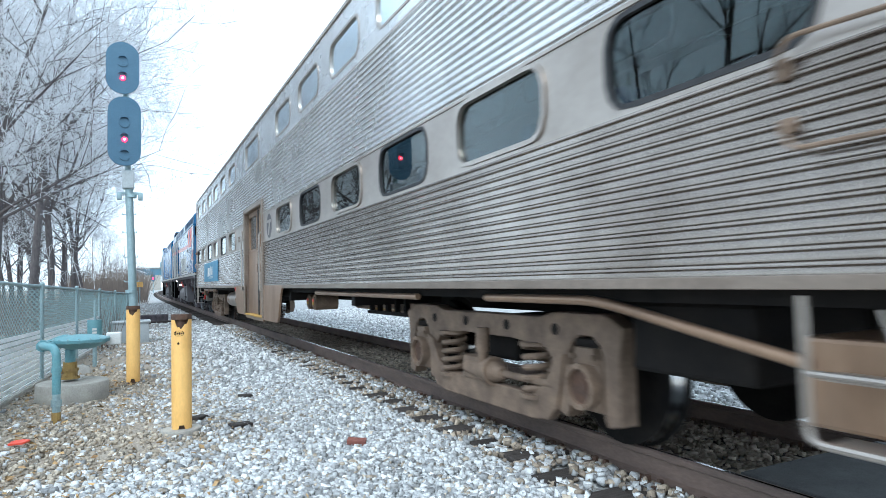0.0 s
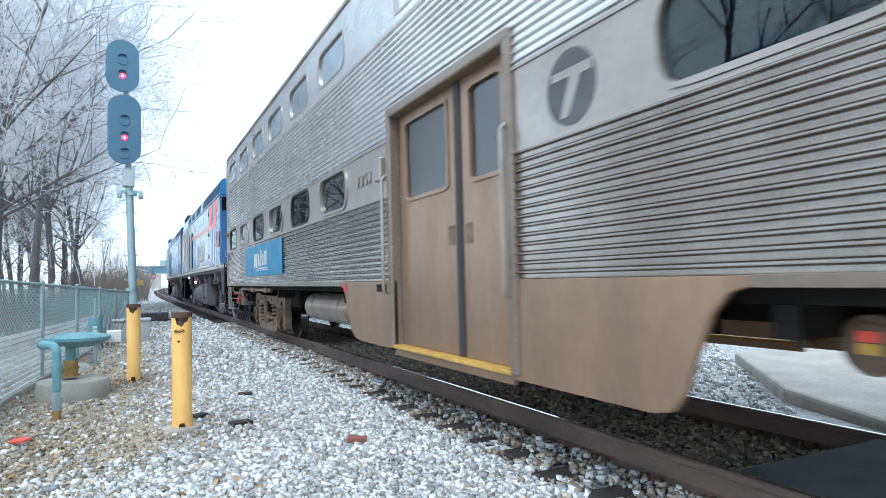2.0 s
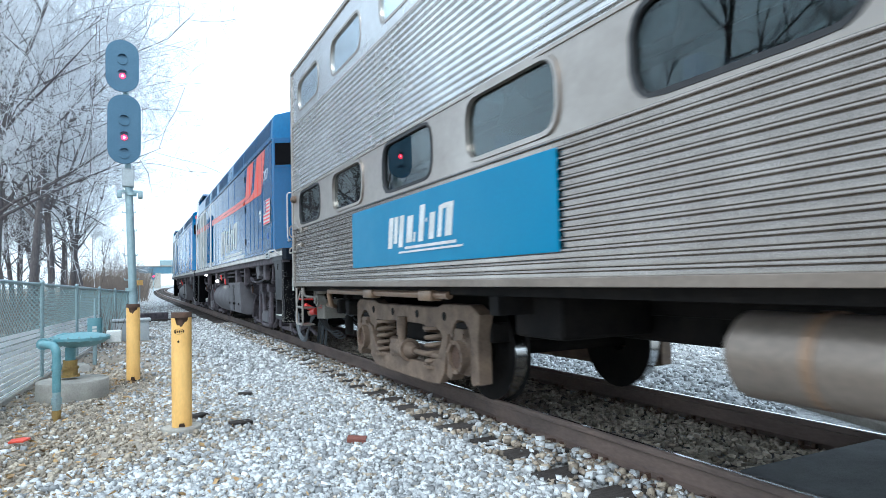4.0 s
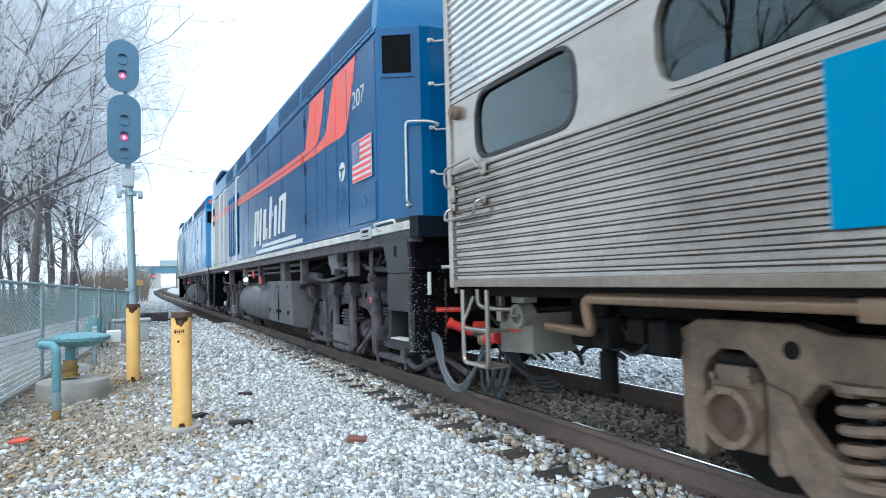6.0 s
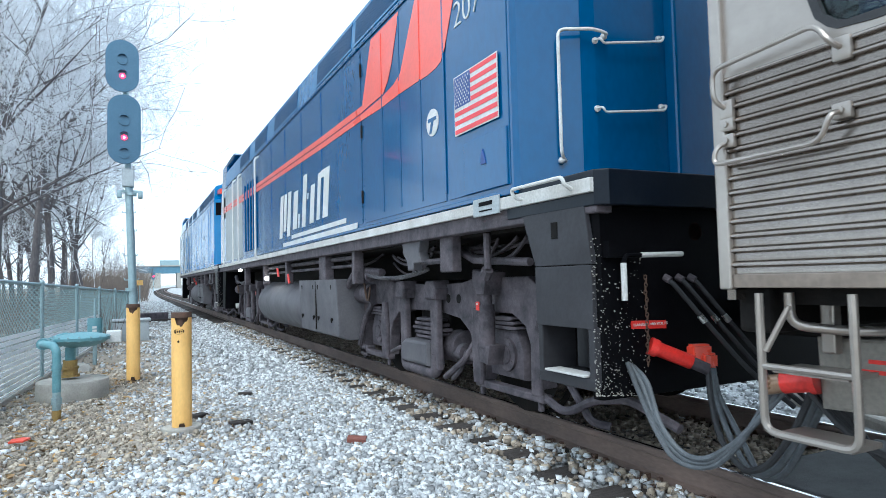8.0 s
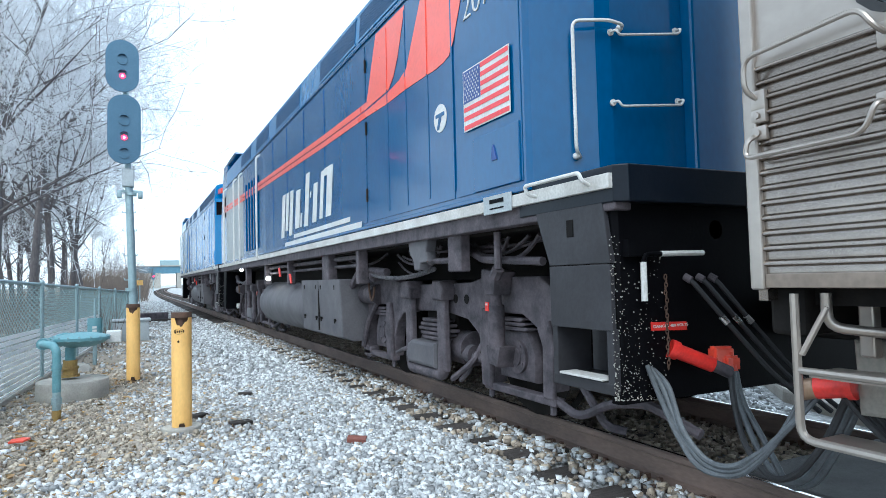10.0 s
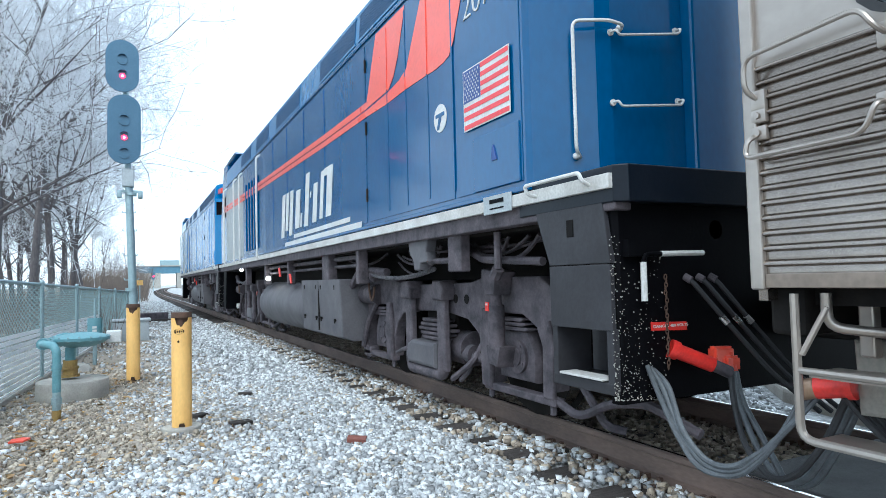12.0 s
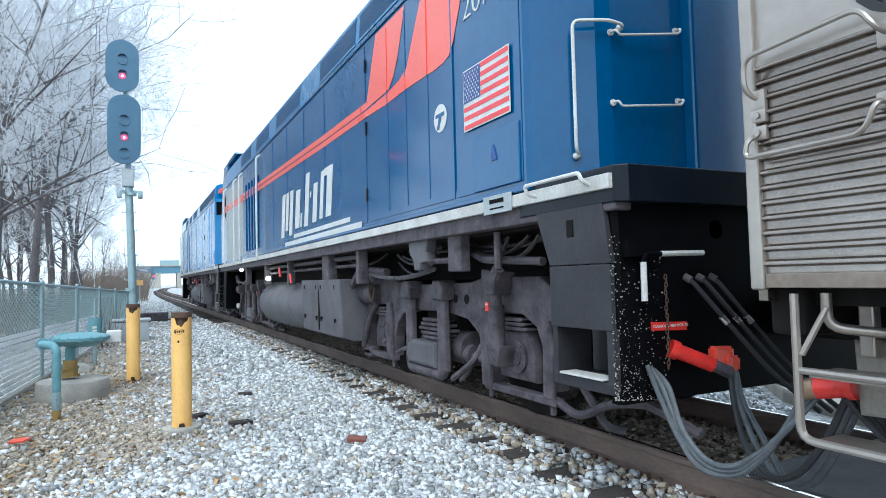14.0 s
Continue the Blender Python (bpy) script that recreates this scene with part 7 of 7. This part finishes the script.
def build_jumpers(parent):
    """The grey cables that hang in loops between locomotive and coach; they ride with the coach."""
    j = thing("jumper_cables", "thick grey jumper cables hanging in loops between the vehicles", "cable", (DC, 2.0, 0))
    ORIGIN[j.name] = Vector((0, 2.0, 0))
    rnd = random.Random(9)
    for k in range(3):
        e = lambda w: 0.6 * rnd.uniform(-w, w)
        bm = B()
        line = [(-1.29 + 0.02 * k, 2.585, 0.625 - 0.012 * k), (-1.30 + 0.02 * k, 2.53 - 0.03 * k, 0.54), (-1.30 + e(0.03), 2.40 - 0.02 * k, 0.32 + e(0.02)), (-1.25 + e(0.03), 2.30 - 0.02 * k, 0.14 + 0.022 * k),
                (-1.24 + e(0.03), 2.10, 0.15 + 0.025 * k), (-1.24 + e(0.02), 1.93, 0.29 + 0.015 * k), (-1.23 + e(0.02), 1.82 - 0.01 * k, 0.46), (-1.22 + 0.03 * k, 1.74 - 0.02 * k, 0.62)]
        tube(bm, bent(line, 0.12, 4), 0.0145, 8)
        part("cable", bm, HOSE, j, "", True)
    for k in range(3):
        bm = B()
        line = [(-0.84 + 0.02 * k, 2.43, 0.57), (-0.89 + 0.03 * k, 2.38, 0.43), (-0.97 + 0.05 * k, 2.26 - 0.03 * k, 0.22), (-1.05 + 0.06 * k, 2.05, 0.12 - 0.03 * k), (-1.1 + 0.06 * k, 1.88, 0.20 - 0.03 * k),
                (-1.12 + 0.06 * k, 1.72, 0.40), (-1.12 + 0.06 * k, 1.62, 0.62)]
        tube(bm, bent(line, 0.12, 4), 0.016, 8)
        part("cable", bm, HOSE if k else RUBBER, j, "", True)
    return j


build_ground()
build_track()
build_crossing()
build_fence()
build_gas_set()
build_bollard(0.42, 6.64, True)
build_bollard(0.0, 10.36, False)
build_cabinet()
build_signal()
build_bridge()
build_trees()
build_brush()
CAR = build_car()
LOCO1 = build_loco(2.35, BLUE, True)
LOCO2 = build_loco(19.5, BLUE2, False)
JUMPERS = build_jumpers(CAR)
build_ballast()


# ---- what moves ----
def glide(t):
    """Metres that the train still has to roll at t seconds."""
    ts = np.array([-0.5, 0, 0.5, 1.0, 1.5, 2.0, 2.5, 3.0, 4.25, 5.5, 6.0, 6.5, 7.0, 7.5, 8.0, 8.35, 8.65, 9.2])
    qs = np.array([27.24, 24.89, 22.565, 20.267, 18.036, 15.892, 13.85, 11.877, 7.36, 3.816, 2.709, 1.771, 1.03, 0.491, 0.151, 0.035, 0.0, 0.0])
    if t >= 8.65:
        return 0.0
    v = np.gradient(qs, ts)
    i = int(np.searchsorted(ts, t, side="right")) - 1
    h = ts[i + 1] - ts[i]
    u = (t - ts[i]) / h
    return float((2 * u ** 3 - 3 * u ** 2 + 1) * qs[i] + (u ** 3 - 2 * u ** 2 + u) * h * v[i] + (3 * u ** 2 - 2 * u ** 3) * qs[i + 1] + (u ** 3 - u ** 2) * h * v[i + 1])


def motions():
    times = [round(i * 0.1, 1) for i in range(0, 88)] + [14.0]
    for ob in (CAR, LOCO1, LOCO2, JUMPERS):
        p = ob.location.copy()
        walk(ob, [(t, pose(p.x, p.y + glide(t), p.z)) for t in times])
    for ob, r in WHEELS:
        p = ob.location.copy()
        walk(ob, [(t, pose(p.x, p.y, p.z, math.degrees(glide(t) / -r))) for t in times])


motions()
